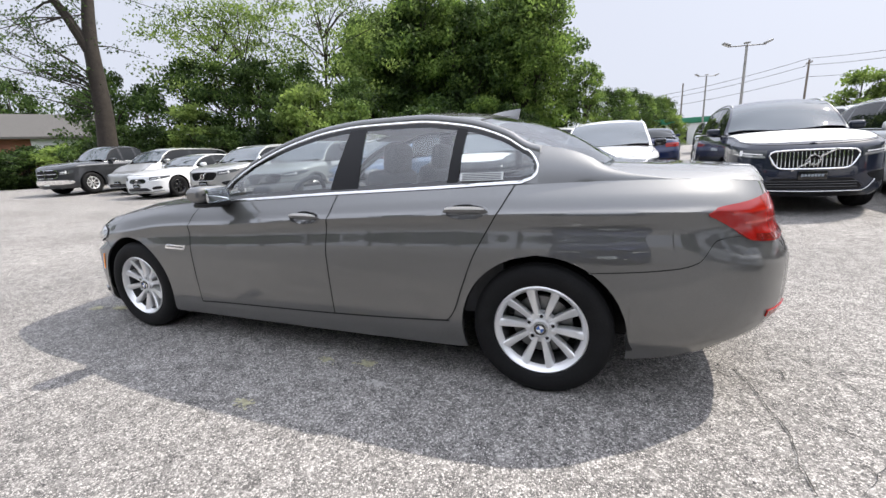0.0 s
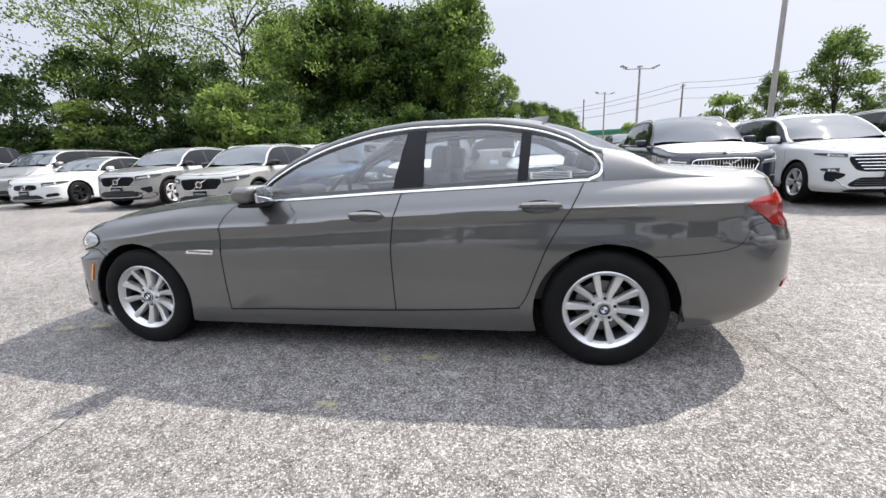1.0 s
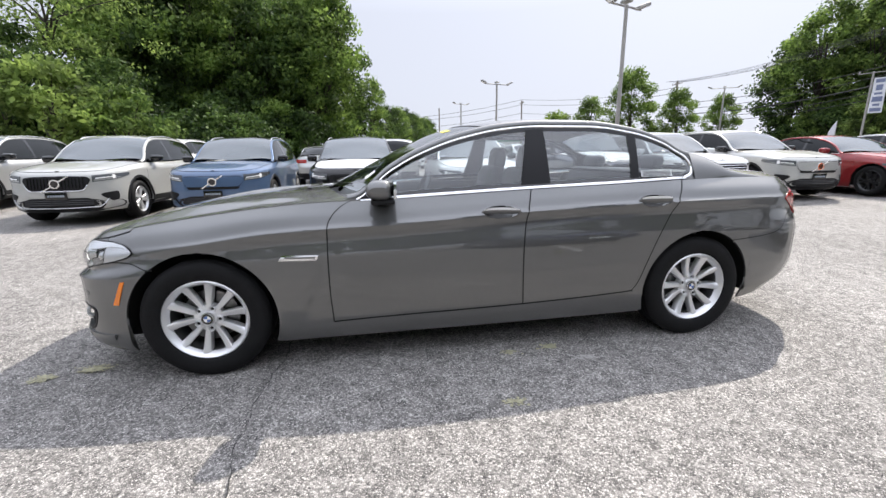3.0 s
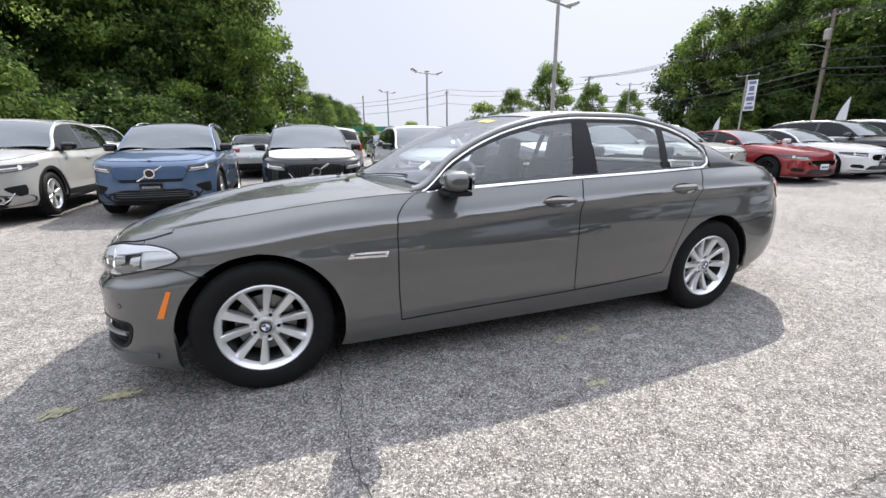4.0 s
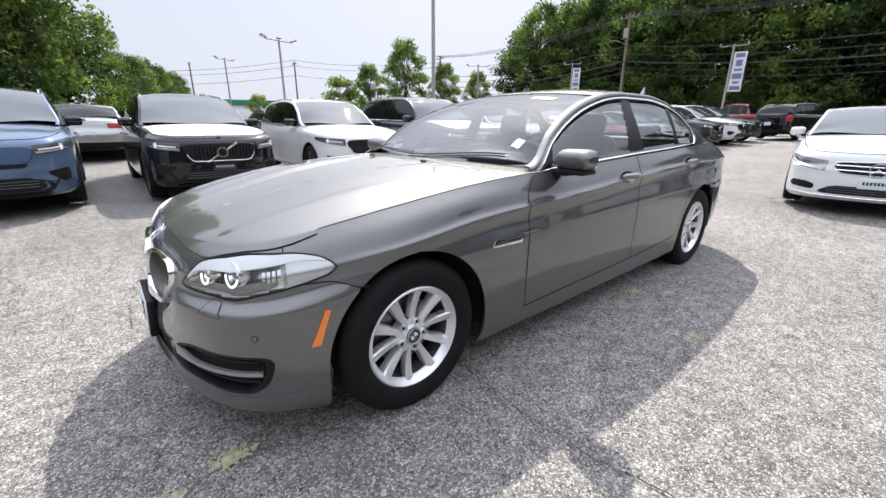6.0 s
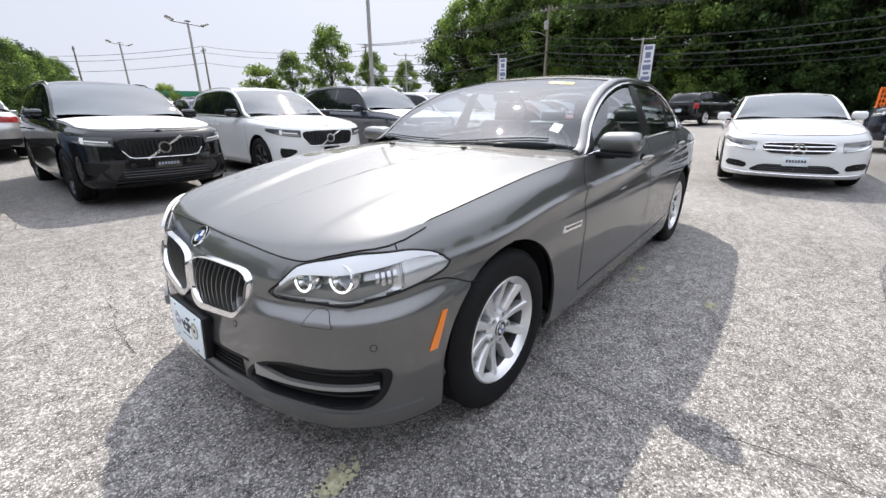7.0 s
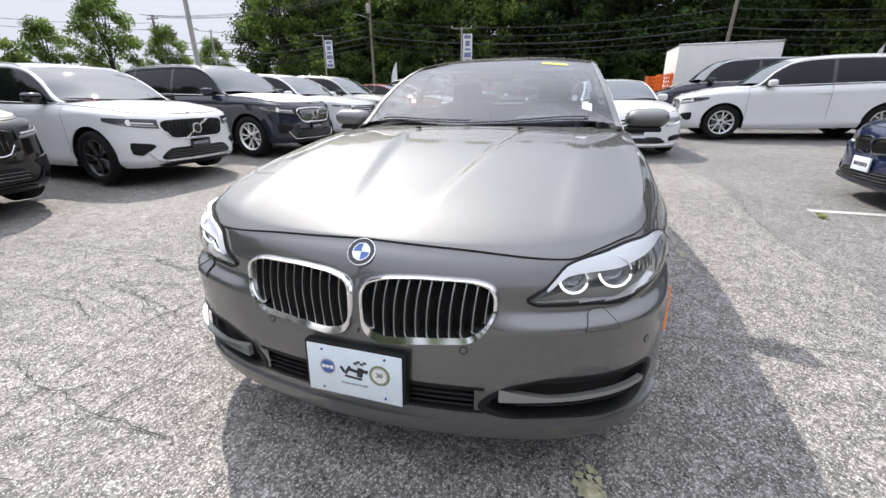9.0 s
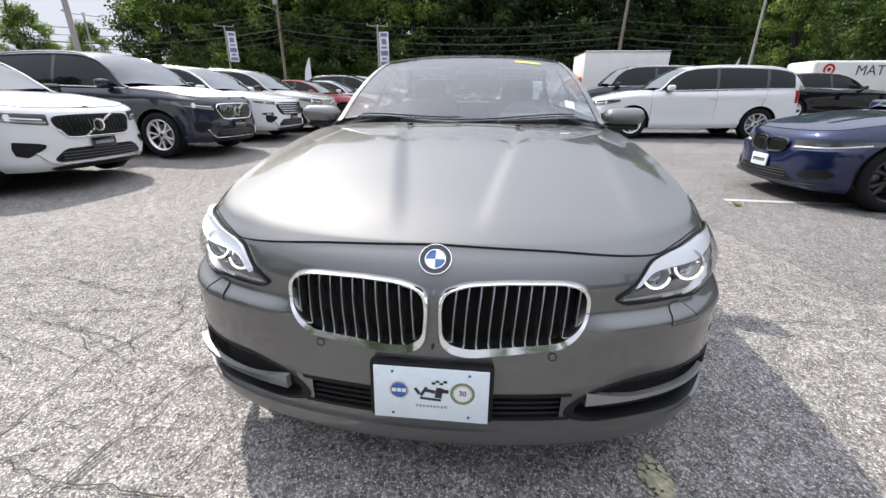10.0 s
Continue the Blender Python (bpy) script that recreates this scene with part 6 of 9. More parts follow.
def sedan_form(L, W, H, wb, r=0.33):
    """A saloon of these measures."""
    sx, sy, sz = L / 4.907, W / 1.83, H / 1.44
    plan = [(x * sx, y * sy) for x, y in SALOON_PLAN]
    belts = [(scaled(z, sx, sz), scaled(i, sx, sy)) for z, i in SALOON_BELTS]
    F = Form(plan, belts, [(-wb / 2, r), (wb / 2, r)], scaled(SALOON_HOOD, sx, sz), scaled(SALOON_ROOF, sx, sz), (scaled(SALOON_DLO_TOP, sx, sz), scaled(SALOON_DLO_LOW, sx, sz)), scaled(SALOON_BELT_Y, sx, sy), 0.48)
    F.info = dict(f=-2.316 * sx, b=2.59 * sx, hw=W / 2, k=sz, xc=-0.88 * sx, a=-0.62 * sx, e=1.45 * sx, wb=wb, r=r, n=0.78, ws=(-0.86 * sx, 0.02 * sx), bl=(1.20 * sx, 1.80 * sx), kind="sedan", W=W, sx=sx)
    return F


def car_shell(car, F, mat, clad=None):
    """Painted body, dark glass, shut lines and liners of a parked car."""
    i = F.info
    RA = i["r"] + 0.055
    low = lambda x: np.full_like(x, 0.05)
    us = np.unique(np.concatenate([np.linspace(0, 1, 90)] + [F.at_x(wx + sg * (RA + d)) / F.s[-1] + np.zeros(1) for wx, _ in F.wheels for sg in (-1, 1) for d in (0.0004, -0.0004, -0.006, -0.02)]))
    g = Geo()
    panel(g, F.skin(0.0, F.s[-1], F.arch(low, RA), F.top, us=us, nv=22), 0.015)
    body = part("body", g.mirrored(), mat, car, weld=True)
    u, w = np.meshgrid(np.linspace(0, 1, 24), np.linspace(-1, 1, 33), indexing="ij")
    h = len(F.s) // 2
    ym = float(np.interp(i["xc"], F.tx, F.ty)) * 0.965
    xf = np.interp(np.abs(w) * ym, F.ty[:h], F.tx[:h])
    xc = i["xc"] - 0.03 + 0.22 * np.abs(w) ** 2.2
    xx = xf + (xc - xf) * u
    x1 = float(np.interp(ym, F.ty[:h], F.tx[:h]))
    yy = w * (np.interp(x1 + (i["xc"] + 0.19 - x1) * u, F.tx, F.ty) - 0.003)
    zz = F.lid(xx, yy) + 0.003
    t = np.clip(u, 0, 1)
    zz = zz + 0.010 * np.sin(math.pi * t) ** 0.6 * (0.5 + 0.5 * np.tanh((np.abs(yy) - 0.36 - 0.1 * t) / 0.05)) * np.clip((ym - np.abs(yy)) / 0.2, 0, 1)
    bonnet = part("bonnet", panel(Geo(), np.stack([xx, yy, zz], -1)), mat, car)
    if i.get("film"):
        part("bonnet_film", Geo().grid((np.stack([xx, yy, zz], -1) + (0, 0, 0.004))[1:-1, 1:-1]), M_FILM, bonnet, "white protective film on the bonnet")
    edge = np.stack([xx, yy, zz - 0.002], -1)
    part("shut_line", Geo().tube(edge[0], 0.0045, 5), M_DARKGAP, bonnet)
    for k in (0, -1):
        part("shut_line", Geo().tube(edge[:-2, k], 0.004, 5), M_DARKGAP, bonnet)

    def top_patch(xa, xb, nu, nv, off=0.0, bend=0.0, inset=0.0):
        u, w = np.meshgrid(np.linspace(0, 1, nu), np.linspace(-1, 1, nv), indexing="ij")
        l, r = xa + bend * np.abs(w) ** 2.2, xb + 0.08 * w ** 2 * np.sign(bend)
        x = l + (r - l) * u
        yr, zr = F.rail(x)
        y = w * (yr - inset)
        return np.stack([x, y, F.sheet(x, y) + off], -1)
    part("windscreen", Geo().grid(top_patch(*i["ws"], 18, 25, 0.0, 0.20)), M_SCREEN, car)
    part("roof", panel(Geo(), top_patch(i["ws"][1] + 0.005, i["bl"][0] - 0.005, 20, 25)), i.get("roof") or mat, car)
    part("rear_window", Geo().grid(top_patch(*i["bl"], 14, 25)), M_PANE, car)
    if i["kind"] == "sedan":
        hr = len(F.s) // 2
        u, w = np.meshgrid(np.linspace(0, 1, 14), np.linspace(-1, 1, 25), indexing="ij")
        x0 = i["bl"][1] - 0.06
        xb = x0 + (np.interp(np.abs(w) * 0.70 * i["hw"] / 0.915, F.ty[hr:][::-1], F.tx[hr:][::-1]) - x0) * u
        yb = w * 0.70 * i["hw"] / 0.915
        part("boot_lid", panel(Geo(), np.stack([xb, yb, F.lid(xb, yb)], -1)), mat, car)
    else:
        x0 = i["bl"][1] - 0.01
        p = top_patch(x0, i["b"] - 0.05, 4, 25)
        part("tailgate_top", Geo().grid(p), mat, car)
    # pillars
    xe = i["e"]
    xs = np.unique(np.concatenate([np.linspace(i["a"] - 0.08, i["bl"][1] + 0.02, 70), [xe - 0.0006, xe + 0.0006]]))
    X, B = np.meshgrid(xs, np.linspace(0, 1, 7), indexing="ij")
    inside = X < xe
    zl = np.where(inside, F.dlo_top(X), np.interp(X, F.tx, F.tz) - 0.004)
    yl = np.where(inside, F.glass_y(X, np.where(inside, zl, 1)), np.interp(X, F.tx, F.ty) + 0.002)
    yr, zr = F.rail(X)
    bul = 0.02 * np.sin(math.pi * B)
    g = Geo()
    panel(g, np.stack([X, -(yl + (yr - yl) * B + bul * 0.8), zl + (zr - zl) * B + bul * 0.6], -1), 0.015)
    both_sides(car, "side_frame", g, mat)
    # glass of the sides, with dark posts between
    a = i["a"] - 0.06
    span = xe - a
    cuts = [a, a + span * 0.44, a + span * 0.80, xe] if i["kind"] == "suv" else [a, a + span * 0.46, a + span * 0.81, xe]
    for n in range(3):
        both_sides(car, "side_window", Geo().grid(window_patch(F, cuts[n] + (0.03 if n else 0), cuts[n + 1] - 0.03 * (n < 2), 14, 8, 0.0, 0.0, -0.004, 0.02 if n else 0.0, 0.02 if n < 2 else 0.0)), M_PANE)
    for n in (1, 2):
        both_sides(car, "window_post", Geo().grid(window_patch(F, cuts[n] - 0.035, cuts[n] + 0.035, 4, 6, 0.0, 0.0, -0.001, 0.02, 0.02)), M_GLOSSBLACK)
    # bright strip under the side windows
    if i.get("strip", True):
        xs = np.linspace(a + 0.02, xe - 0.02, 30)
        both_sides(car, "window_strip", Geo().tube(np.stack([xs, -(F.glass_y(xs, F.dlo_low(xs)) + 0.004), F.dlo_low(xs) + 0.004], -1), 0.008, 6), M_STRIP)
    # shut lines
    for x, lean in ((a - 0.1, 0.0), (cuts[1], 0.0), (cuts[2] - 0.06, 0.28)):
        e0 = lambda z, x=x, lean=lean: F.at_x(x + lean * (z - 0.9) - 0.003)
        e1 = lambda z, x=x, lean=lean: F.at_x(x + lean * (z - 0.9) + 0.003)
        both_sides(car, "shut_line", Geo().grid(F.skin(e0, e1, 0.42 * i["k"], F.top, 2, 12, 0.0025)), M_DARKGAP)
    zh = (0.93 if i["kind"] == "suv" else 0.87) * i["k"]
    for x in (cuts[1] - 0.20, cuts[2] - 0.22):
        g = Geo()
        xs = np.linspace(x, x + 0.20, 8)
        pts = F.surface(F.at_x(xs), F.rise(F.at_x(xs), np.full(8, zh)))
        o = 0.005 + 0.028 * np.sin(np.linspace(0.05, math.pi - 0.05, 8)) ** 0.4
        pts[:, 1] -= o
        both_sides(car, "door_handle", Geo().tube(pts, 0.012, 6), mat)
    # wheel housings, lower cladding, underside
    for wx, wz in F.wheels:
        for sg in (-1, 1):
            an = np.linspace(-0.3, math.pi + 0.3, 18)
            A, D = np.meshgrid(an, np.array([0.012, 0.28]), indexing="ij")
            yo = float(np.interp(F.at_x(wx), F.s, F.py))
            g = Geo().grid(np.stack([wx + (RA + 0.005) * np.cos(A), sg * (yo - D), wz + (RA + 0.005) * np.sin(A)], -1))
            A, D = np.meshgrid(an, np.array([0.0, RA + 0.01]), indexing="ij")
            g.grid(np.stack([wx + D * np.cos(A), np.full_like(A, sg * (yo - 0.28)), wz + D * np.sin(A)], -1))
            part("wheel_arch_liner", g, M_DARKGAP, car)
            if clad:
                A, D = np.meshgrid(np.linspace(-0.35, math.pi + 0.35, 26), np.array([0.0, 0.008, 0.05, 0.056]), indexing="ij")
                rr = RA - 0.003 + D
                x, z = wx + rr * np.cos(A), wz + rr * np.sin(A)
                s = F.at_x(x)
                p = F.surface(s, F.rise(s, z))
                p[..., 0], p[..., 2] = x, z
                p[..., 1] -= np.where((D > 0.001) & (D < 0.052), 0.012, 0.0)
                p[..., 1] *= -sg
                part("arch_cladding", Geo().grid(p), clad, car)
    if clad:
        s0, s1 = F.at_x(-i["wb"] / 2 + RA), F.at_x(i["wb"] / 2 - RA)
        both_sides(car, "sill_cladding", panel(Geo(), F.skin(s0, s1, 0.05, 0.40 * i["k"], 24, 6, 0.006)), clad)
    part("underbody", Geo().box((i["b"] - i["f"] - 0.35, i["W"] * 0.62, 0.12), ((i["b"] + i["f"]) / 2, 0, 0.30 * i["k"]), 0.02).box((i["wb"] - 2 * RA, i["W"] * 0.88, 0.1), (0, 0, 0.30 * i["k"]), 0.02), M_DARKGAP, car)
    # mirrors
    for sg in (-1, 1):
        z = float(F.dlo_low(i["a"] + 0.15)) + 0.04
        y = float(F.belt_y(i["a"] + 0.15))
        g = Geo().box((0.16, 0.20, 0.135), (i["a"] + 0.22, sg * (y + 0.13), z + 0.03), 0.045, (0, 0, sg * 8), 4)
        m = part("door_mirror", g, M_GLOSSBLACK if clad or F.info.get("dark_mirror") else mat, car)
        part("mirror_glass", Geo().box((0.006, 0.16, 0.10), (i["a"] + 0.305, sg * (y + 0.135), z + 0.03), 0.002, (0, 0, sg * 8)), M_MIRROR, m)
        part("mirror_arm", Geo().box((0.08, 0.12, 0.03), (i["a"] + 0.19, sg * (y + 0.02), z - 0.035), 0.01), M_PLASTIC, m)
    # tail lamps
    if i["kind"] == "sedan":
        q = F.skin(F.at_x(i["b"] - 0.42), F.at_y(0.45, True), 0.80 * i["k"], 0.925 * i["k"], 16, 5, 0.005)
    else:
        q = F.skin(F.at_x(i["b"] - 0.30), F.at_y(0.70, True), 0.82 * i["k"], 1.09 * i["k"], 10, 8, 0.005)
    both_sides(car, "tail_lamp", panel(Geo(), q, 0.01), M_REDLENS)
    # rear plate and lower grille
    p = Geo().box((0.012, 0.30, 0.15), (i["b"] + 0.002, 0, 0.72 * i["k"] if i["kind"] == "suv" else 0.66 * i["k"]), 0.003)
    pl = part("rear_plate", p, M_PLATE, car)
    g = Geo().grid(F.skin(F.at_y(0.80, True), F.s[-1], 0.30 * i["k"], 0.46 * i["k"], 20, 4, 0.004))
    part("rear_lower_panel", g.mirrored(), M_PLASTIC, car)
    return body


def put_wheels(car, F, key, spec, w=0.235):
    i = F.info
    for n, (wx, wz) in enumerate(F.wheels):
        for sg in (-1, 1):
            wheel(car, key, wx, sg * (float(np.interp(F.at_x(wx), F.s, F.py)) - w / 2 - 0.015), wz, w, spec, 17 * n + 31 * (sg > 0))


def front_lamps(car, F, y0, x1, z0, z1, tilt=0.0, mat=None, hammer=True):
    """A pair of headlamps round the front corners."""
    s0, s1 = F.at_y(y0), F.at_x(x1)
    tm = lambda s: np.clip((s - s0) / (s1 - s0), 0, 1)
    lo = lambda s: z0 + tilt * tm(s) + (z1 - z0) * 0.45 * tm(s) ** 2
    hi = lambda s: z1 + tilt * tm(s) - (z1 - z0) * 0.15 * tm(s) ** 2
    a, b = both_sides(car, "headlamp", panel(Geo(), F.skin(s0, s1, lo, hi, 18, 6, 0.005), 0.01), mat or M_LAMPDARK)
    for sg, lamp in ((-1, a), (1, b)):
        fl = (1, 1, 1) if sg < 0 else (1, -1, 1)
        mid = lambda s: (lo(s) + hi(s)) / 2
        hh = (z1 - z0) * 0.10
        if not hammer:
            for k in (0.28, 0.58):
                q = F.skin(s0 + (s1 - s0) * k, s0 + (s1 - s0) * (k + 0.16), lambda s: lo(s) + (z1 - z0) * 0.22, lambda s: hi(s) - (z1 - z0) * 0.30, 8, 6, 0.008)
                part("projector", panel(Geo(), q * fl, 0.004), M_PROJECTOR, lamp)
            part("light_bar", Geo().grid(F.skin(s0 + 0.03, s0 + (s1 - s0) * 0.85, lambda s: lo(s) + (z1 - z0) * 0.08, lambda s: lo(s) + (z1 - z0) * 0.20, 20, 3, 0.009) * fl), M_RING, lamp)
            continue
        q = F.skin(s0 + (s1 - s0) * 0.46, s0 + (s1 - s0) * 0.53, lambda s: lo(s) + (z1 - z0) * 0.10, lambda s: hi(s) - (z1 - z0) * 0.12, 4, 6, 0.010)
        part("light_bar", Geo().grid(q * fl), M_RING, lamp)
        part("light_bar", Geo().grid(F.skin(s0 + 0.05, s0 + (s1 - s0) * 0.55, lambda s: mid(s) - hh * 0.7, lambda s: mid(s) + hh * 0.7, 14, 3, 0.009) * fl), M_RING, lamp)
        part("lamp_reflector", Geo().grid(F.skin(s0 + 0.02, s0 + (s1 - s0) * 0.7, lambda s: lo(s) + (z1 - z0) * 0.12, lambda s: mid(s) - hh * 1.6, 14, 3, 0.008) * fl), M_LAMPBOWL, lamp)


def front_patch(car, name, F, y, z0, z1, mat, off=0.005, taper=0.0, round_=3.0, parent=None):
    """A patch across the middle of the nose, y wide each side, with rounded ends."""
    s1 = F.at_y(y)
    f = lambda s: np.clip(1 - (s / s1) ** (round_ * 2), 0.0, 1) ** 0.5
    mid = (z0 + z1) / 2
    g = Geo().grid(F.skin(0.0, s1, lambda s: mid + (z0 - mid) * np.maximum(f(s), 0.25) + taper * (s / s1) ** 2, lambda s: mid + (z1 - mid) * np.maximum(f(s), 0.25) + taper * (s / s1) ** 2, 24, 8, off))
    return part(name, g.mirrored(), mat, parent or car, weld=True)


def nose_plate(parent, name, F, pts, mat, off=0.006, label="", passes=2, edge=0.014):
    """A raised plate on the nose with an outline given in half-width and height."""
    ring = smooth_ring(pts, 72, passes)
    mid = ring.mean(0)
    rows = []
    for f, d in ((1.03, off - edge), (1.0, off), (0.75, off), (0.5, off), (0.25, off), (0.02, off)):
        q = mid + (ring - mid) * f
        rows.append(F.front(q[:, 0], q[:, 1], d))
    p = np.stack(rows, 1)
    return part(name, Geo().grid(np.concatenate([p, p[:1]], 0)), mat, parent, label)


def nose_rim(parent, name, F, pts, mat, r=0.006, off=0.010, closed=True):
    """A bright or dark edge along an outline on the nose."""
    if closed:
        q = smooth_ring(pts, 72, 2)
    else:
        a = np.array(pts, float)
        t = np.linspace(0, len(a) - 1, 40)
        q = np.stack([np.interp(t, np.arange(len(a)), a[:, c]) for c in (0, 1)], -1)
    return part(name, Geo().tube(F.front(q[:, 0], q[:, 1], off), r, 6, closed=closed), mat, parent)


def other_side(pts):
    return [(-y, z) for y, z in reversed(pts)]


def ring_badge(parent, F, z, r=0.065, bar=0.36, mat=None, y=0.0):
    """A ring with a slanting bar, as plain shapes."""
    p = F.front(np.array([0.0]), np.array([z]), 0.022)[0]
    b = part("grille_badge", Geo().lathe([(r * 0.72, 0.006), (r * 0.74, -0.004), (r * 0.98, -0.004), (r, 0.006)], 28), mat or M_CHROME, parent, at=pose(*p, 0, 0, -90))
    part("badge_disc", Geo().lathe([(0.0004, 0.0), (r * 0.72, 0.0)], 20), M_GLOSSBLACK, b)
    if bar:
        for sg in (-1, 1):
            part("badge_bar", Geo().box((bar / 2 - r, 0.008, 0.026), (sg * (bar / 4 + r / 2), 0.004, 0), 0.003).moved(pose(0, 0, 0, 0, -32, 0)), mat or M_CHROME, b)
    return b


def plate_bars(car, F, z, white=True, w=0.30, h=0.15):
    x = float(F.front(np.array([0.0]), np.array([z]), 0.0)[0][0]) - 0.02
    fr = part("front_plate", Geo().box((0.016, w, h), (x, 0, z), 0.004), M_PLATE if white else M_GLOSSBLACK, car)
    for k in range(7):
        part("plate_bar", Geo().box((0.002, w * 0.08, h * 0.28), (x - 0.009, w * (0.8 * (k + 0.5) / 7 - 0.4), z)), M_PLATE_DARK if white else M_PLATE_GREY, fr)
    return fr


def grille_slats(parent, F, y, z0, z1, n, mat, upright=True, off=0.014, r=0.004):
    if upright:
        for q in np.linspace(-y, y, n):
            z = np.linspace(z0, z1, 6)
            part("grille_slat", Geo().tube(F.front(np.full(6, q), z, off), r, 5), mat, parent)
    else:
        for z in np.linspace(z0, z1, n):
            q = np.linspace(-y, y, 20)
            part("grille_slat", Geo().tube(F.front(q, np.full(20, z), off), r, 5), mat, parent)


SPEC_STAR = (0.355, 0.245, 0.235, 5, 0.05, 0.06, 0.20, 0.0, M_ALLOY)
SPEC_DARK = (0.355, 0.245, 0.235, 5, 0.045, 0.06, 0.22, 0.0, M_ALLOY_DARK)
SPEC_TWIN = (0.375, 0.26, 0.245, 5, 0.026, 0.036, 0.27, 0.0, M_ALLOY)
SPEC_TEN = (0.335, 0.225, 0.225, 5, 0.035, 0.045, 0.24, 0.0, M_ALLOY)
SPEC_TEN_DARK = (0.335, 0.235, 0.225, 5, 0.035, 0.045, 0.24, 0.0, M_ALLOY_DARK)


def at_ground(x, y, rz):
    return pose(x, y, float(ground_z(x, y)), 0, 0, rz)


def nose_at(F, x, y, rz):
    """The pose that puts a car's nose at x, y; rz 90 faces -y."""
    f = F.info["f"]
    a = radians(rz)
    cx, cy = x - f * math.cos(a), y - f * math.sin(a)
    return at_ground(cx, cy, rz)


def suv(name, label, F, m, mat, clad, wheel_key, spec, grille="ring", dark_front=True, rails=True, group="cars parked in the row"):
    car = thing(name, label, "car", m, group)
    car_shell(car, F, mat, clad)
    put_wheels(car, F, wheel_key, spec, spec[2])
    i = F.info
    k, n = i["k"], i["n"]
    z = lambda v: v * k * n
    trapeze = [(-0.50, z(0.795)), (-0.455, z(0.842)), (-0.2, z(0.853)), (0.2, z(0.853)), (0.455, z(0.842)), (0.50, z(0.795)), (0.415, z(0.635)), (0.36, z(0.605)), (0.0, z(0.598)), (-0.36, z(0.605)), (-0.415, z(0.635))]
    if grille == "ring":
        g = nose_plate(car, "grille", F, trapeze, M_PLASTIC, 0.010, "black slatted grille")
        grille_slats(g, F, 0.40, z(0.635), z(0.825), 17, M_GLOSSBLACK, off=0.016, r=0.006)
        nose_rim(g, "grille_rim", F, [(-0.46, z(0.70)), (-0.40, z(0.615)), (-0.34, z(0.598)), (0.34, z(0.598)), (0.40, z(0.615)), (0.46, z(0.70))], M_CHROME, 0.006, 0.014, False)
        ring_badge(g, F, z(0.722), 0.078, 0.52)
    elif grille == "chrome":
        g = nose_plate(car, "grille", F, trapeze, M_DARKGAP, 0.008, "chrome slatted grille")
        nose_rim(g, "grille_rim", F, trapeze, M_CHROME, 0.013, 0.012)
        grille_slats(g, F, 0.40, z(0.625), z(0.83), 19, M_CHROME, off=0.018, r=0.0075)
        ring_badge(g, F, z(0.722), 0.078, 0.56)
    elif grille == "blank":
        g = nose_plate(car, "grille", F, [(-0.52, z(0.80)), (-0.48, z(0.835)), (0.48, z(0.835)), (0.52, z(0.80)), (0.47, z(0.665)), (0.42, z(0.645)), (-0.42, z(0.645)), (-0.47, z(0.665))], mat, 0.012, "closed painted front panel")
        nose_rim(g, "panel_gap", F, [(-0.52, z(0.80)), (-0.48, z(0.838)), (0.48, z(0.838)), (0.52, z(0.80)), (0.47, z(0.662)), (0.42, z(0.64)), (-0.42, z(0.64)), (-0.47, z(0.662))], M_DARKGAP, 0.004, 0.008)
        nose_plate(g, "grille_slot", F, [(-0.46, z(0.638)), (0.46, z(0.638)), (0.42, z(0.596)), (-0.42, z(0.596))], M_PLASTIC, 0.008)
        ring_badge(g, F, z(0.735), 0.078, 0.44)
    elif grille == "bars":
        wide = [(-0.60, z(0.79)), (-0.52, z(0.85)), (0.52, z(0.85)), (0.60, z(0.79)), (0.50, z(0.60)), (0.40, z(0.57)), (-0.40, z(0.57)), (-0.50, z(0.60))]
        g = nose_plate(car, "grille", F, wide, M_PLASTIC, 0.008, "black grille with chrome bars")
        for q in np.linspace(0.61, 0.82, 5):
            hw_ = 0.42 + (q - 0.61) * 0.7
            nose_rim(g, "grille_bar", F, [(-hw_, z(q)), (0, z(q) - 0.006), (hw_, z(q))], M_CHROME, 0.009, 0.016, False)
    if grille == "bars":
        front_lamps(car, F, 0.62, i["f"] + 0.50, z(0.80), z(0.86), 0.03)
        front_lamps(car, F, 0.68, i["f"] + 0.34, z(0.56), z(0.63), 0.0)
    else:
        front_lamps(car, F, 0.53, i["f"] + 0.56, z(0.745), z(0.862), 0.055)
    # lower intake, bumper corners and splitter
    if clad:
        nose_plate(car, "lower_cladding", F, [(-0.84, z(0.43)), (-0.66, z(0.40)), (-0.50, z(0.455)), (0.50, z(0.455)), (0.66, z(0.40)), (0.84, z(0.43)), (0.86, z(0.30)), (0.60, z(0.245)), (-0.60, z(0.245)), (-0.86, z(0.30))], clad, 0.005)
    low = nose_plate(car, "lower_intake", F, [(-0.44, z(0.475)), (0.44, z(0.475)), (0.58, z(0.36)), (0.55, z(0.325)), (-0.55, z(0.325)), (-0.58, z(0.36))], M_PLASTIC, 0.008)
    for q in (0.36, 0.395, 0.43):
        nose_rim(low, "intake_slat", F, [(-0.5, z(q)), (0, z(q)), (0.5, z(q))], M_GLOSSBLACK, 0.006, 0.012, False)
    nose_rim(low, "intake_rim", F, [(-0.70, z(0.45)), (-0.64, z(0.36)), (-0.57, z(0.305)), (0, z(0.295)), (0.57, z(0.305)), (0.64, z(0.36)), (0.70, z(0.45))], M_PLASTIC if grille == "blank" or mat is M_BLACK else M_SATIN, 0.010, 0.012, False)
    yo = i["hw"] * 0.86
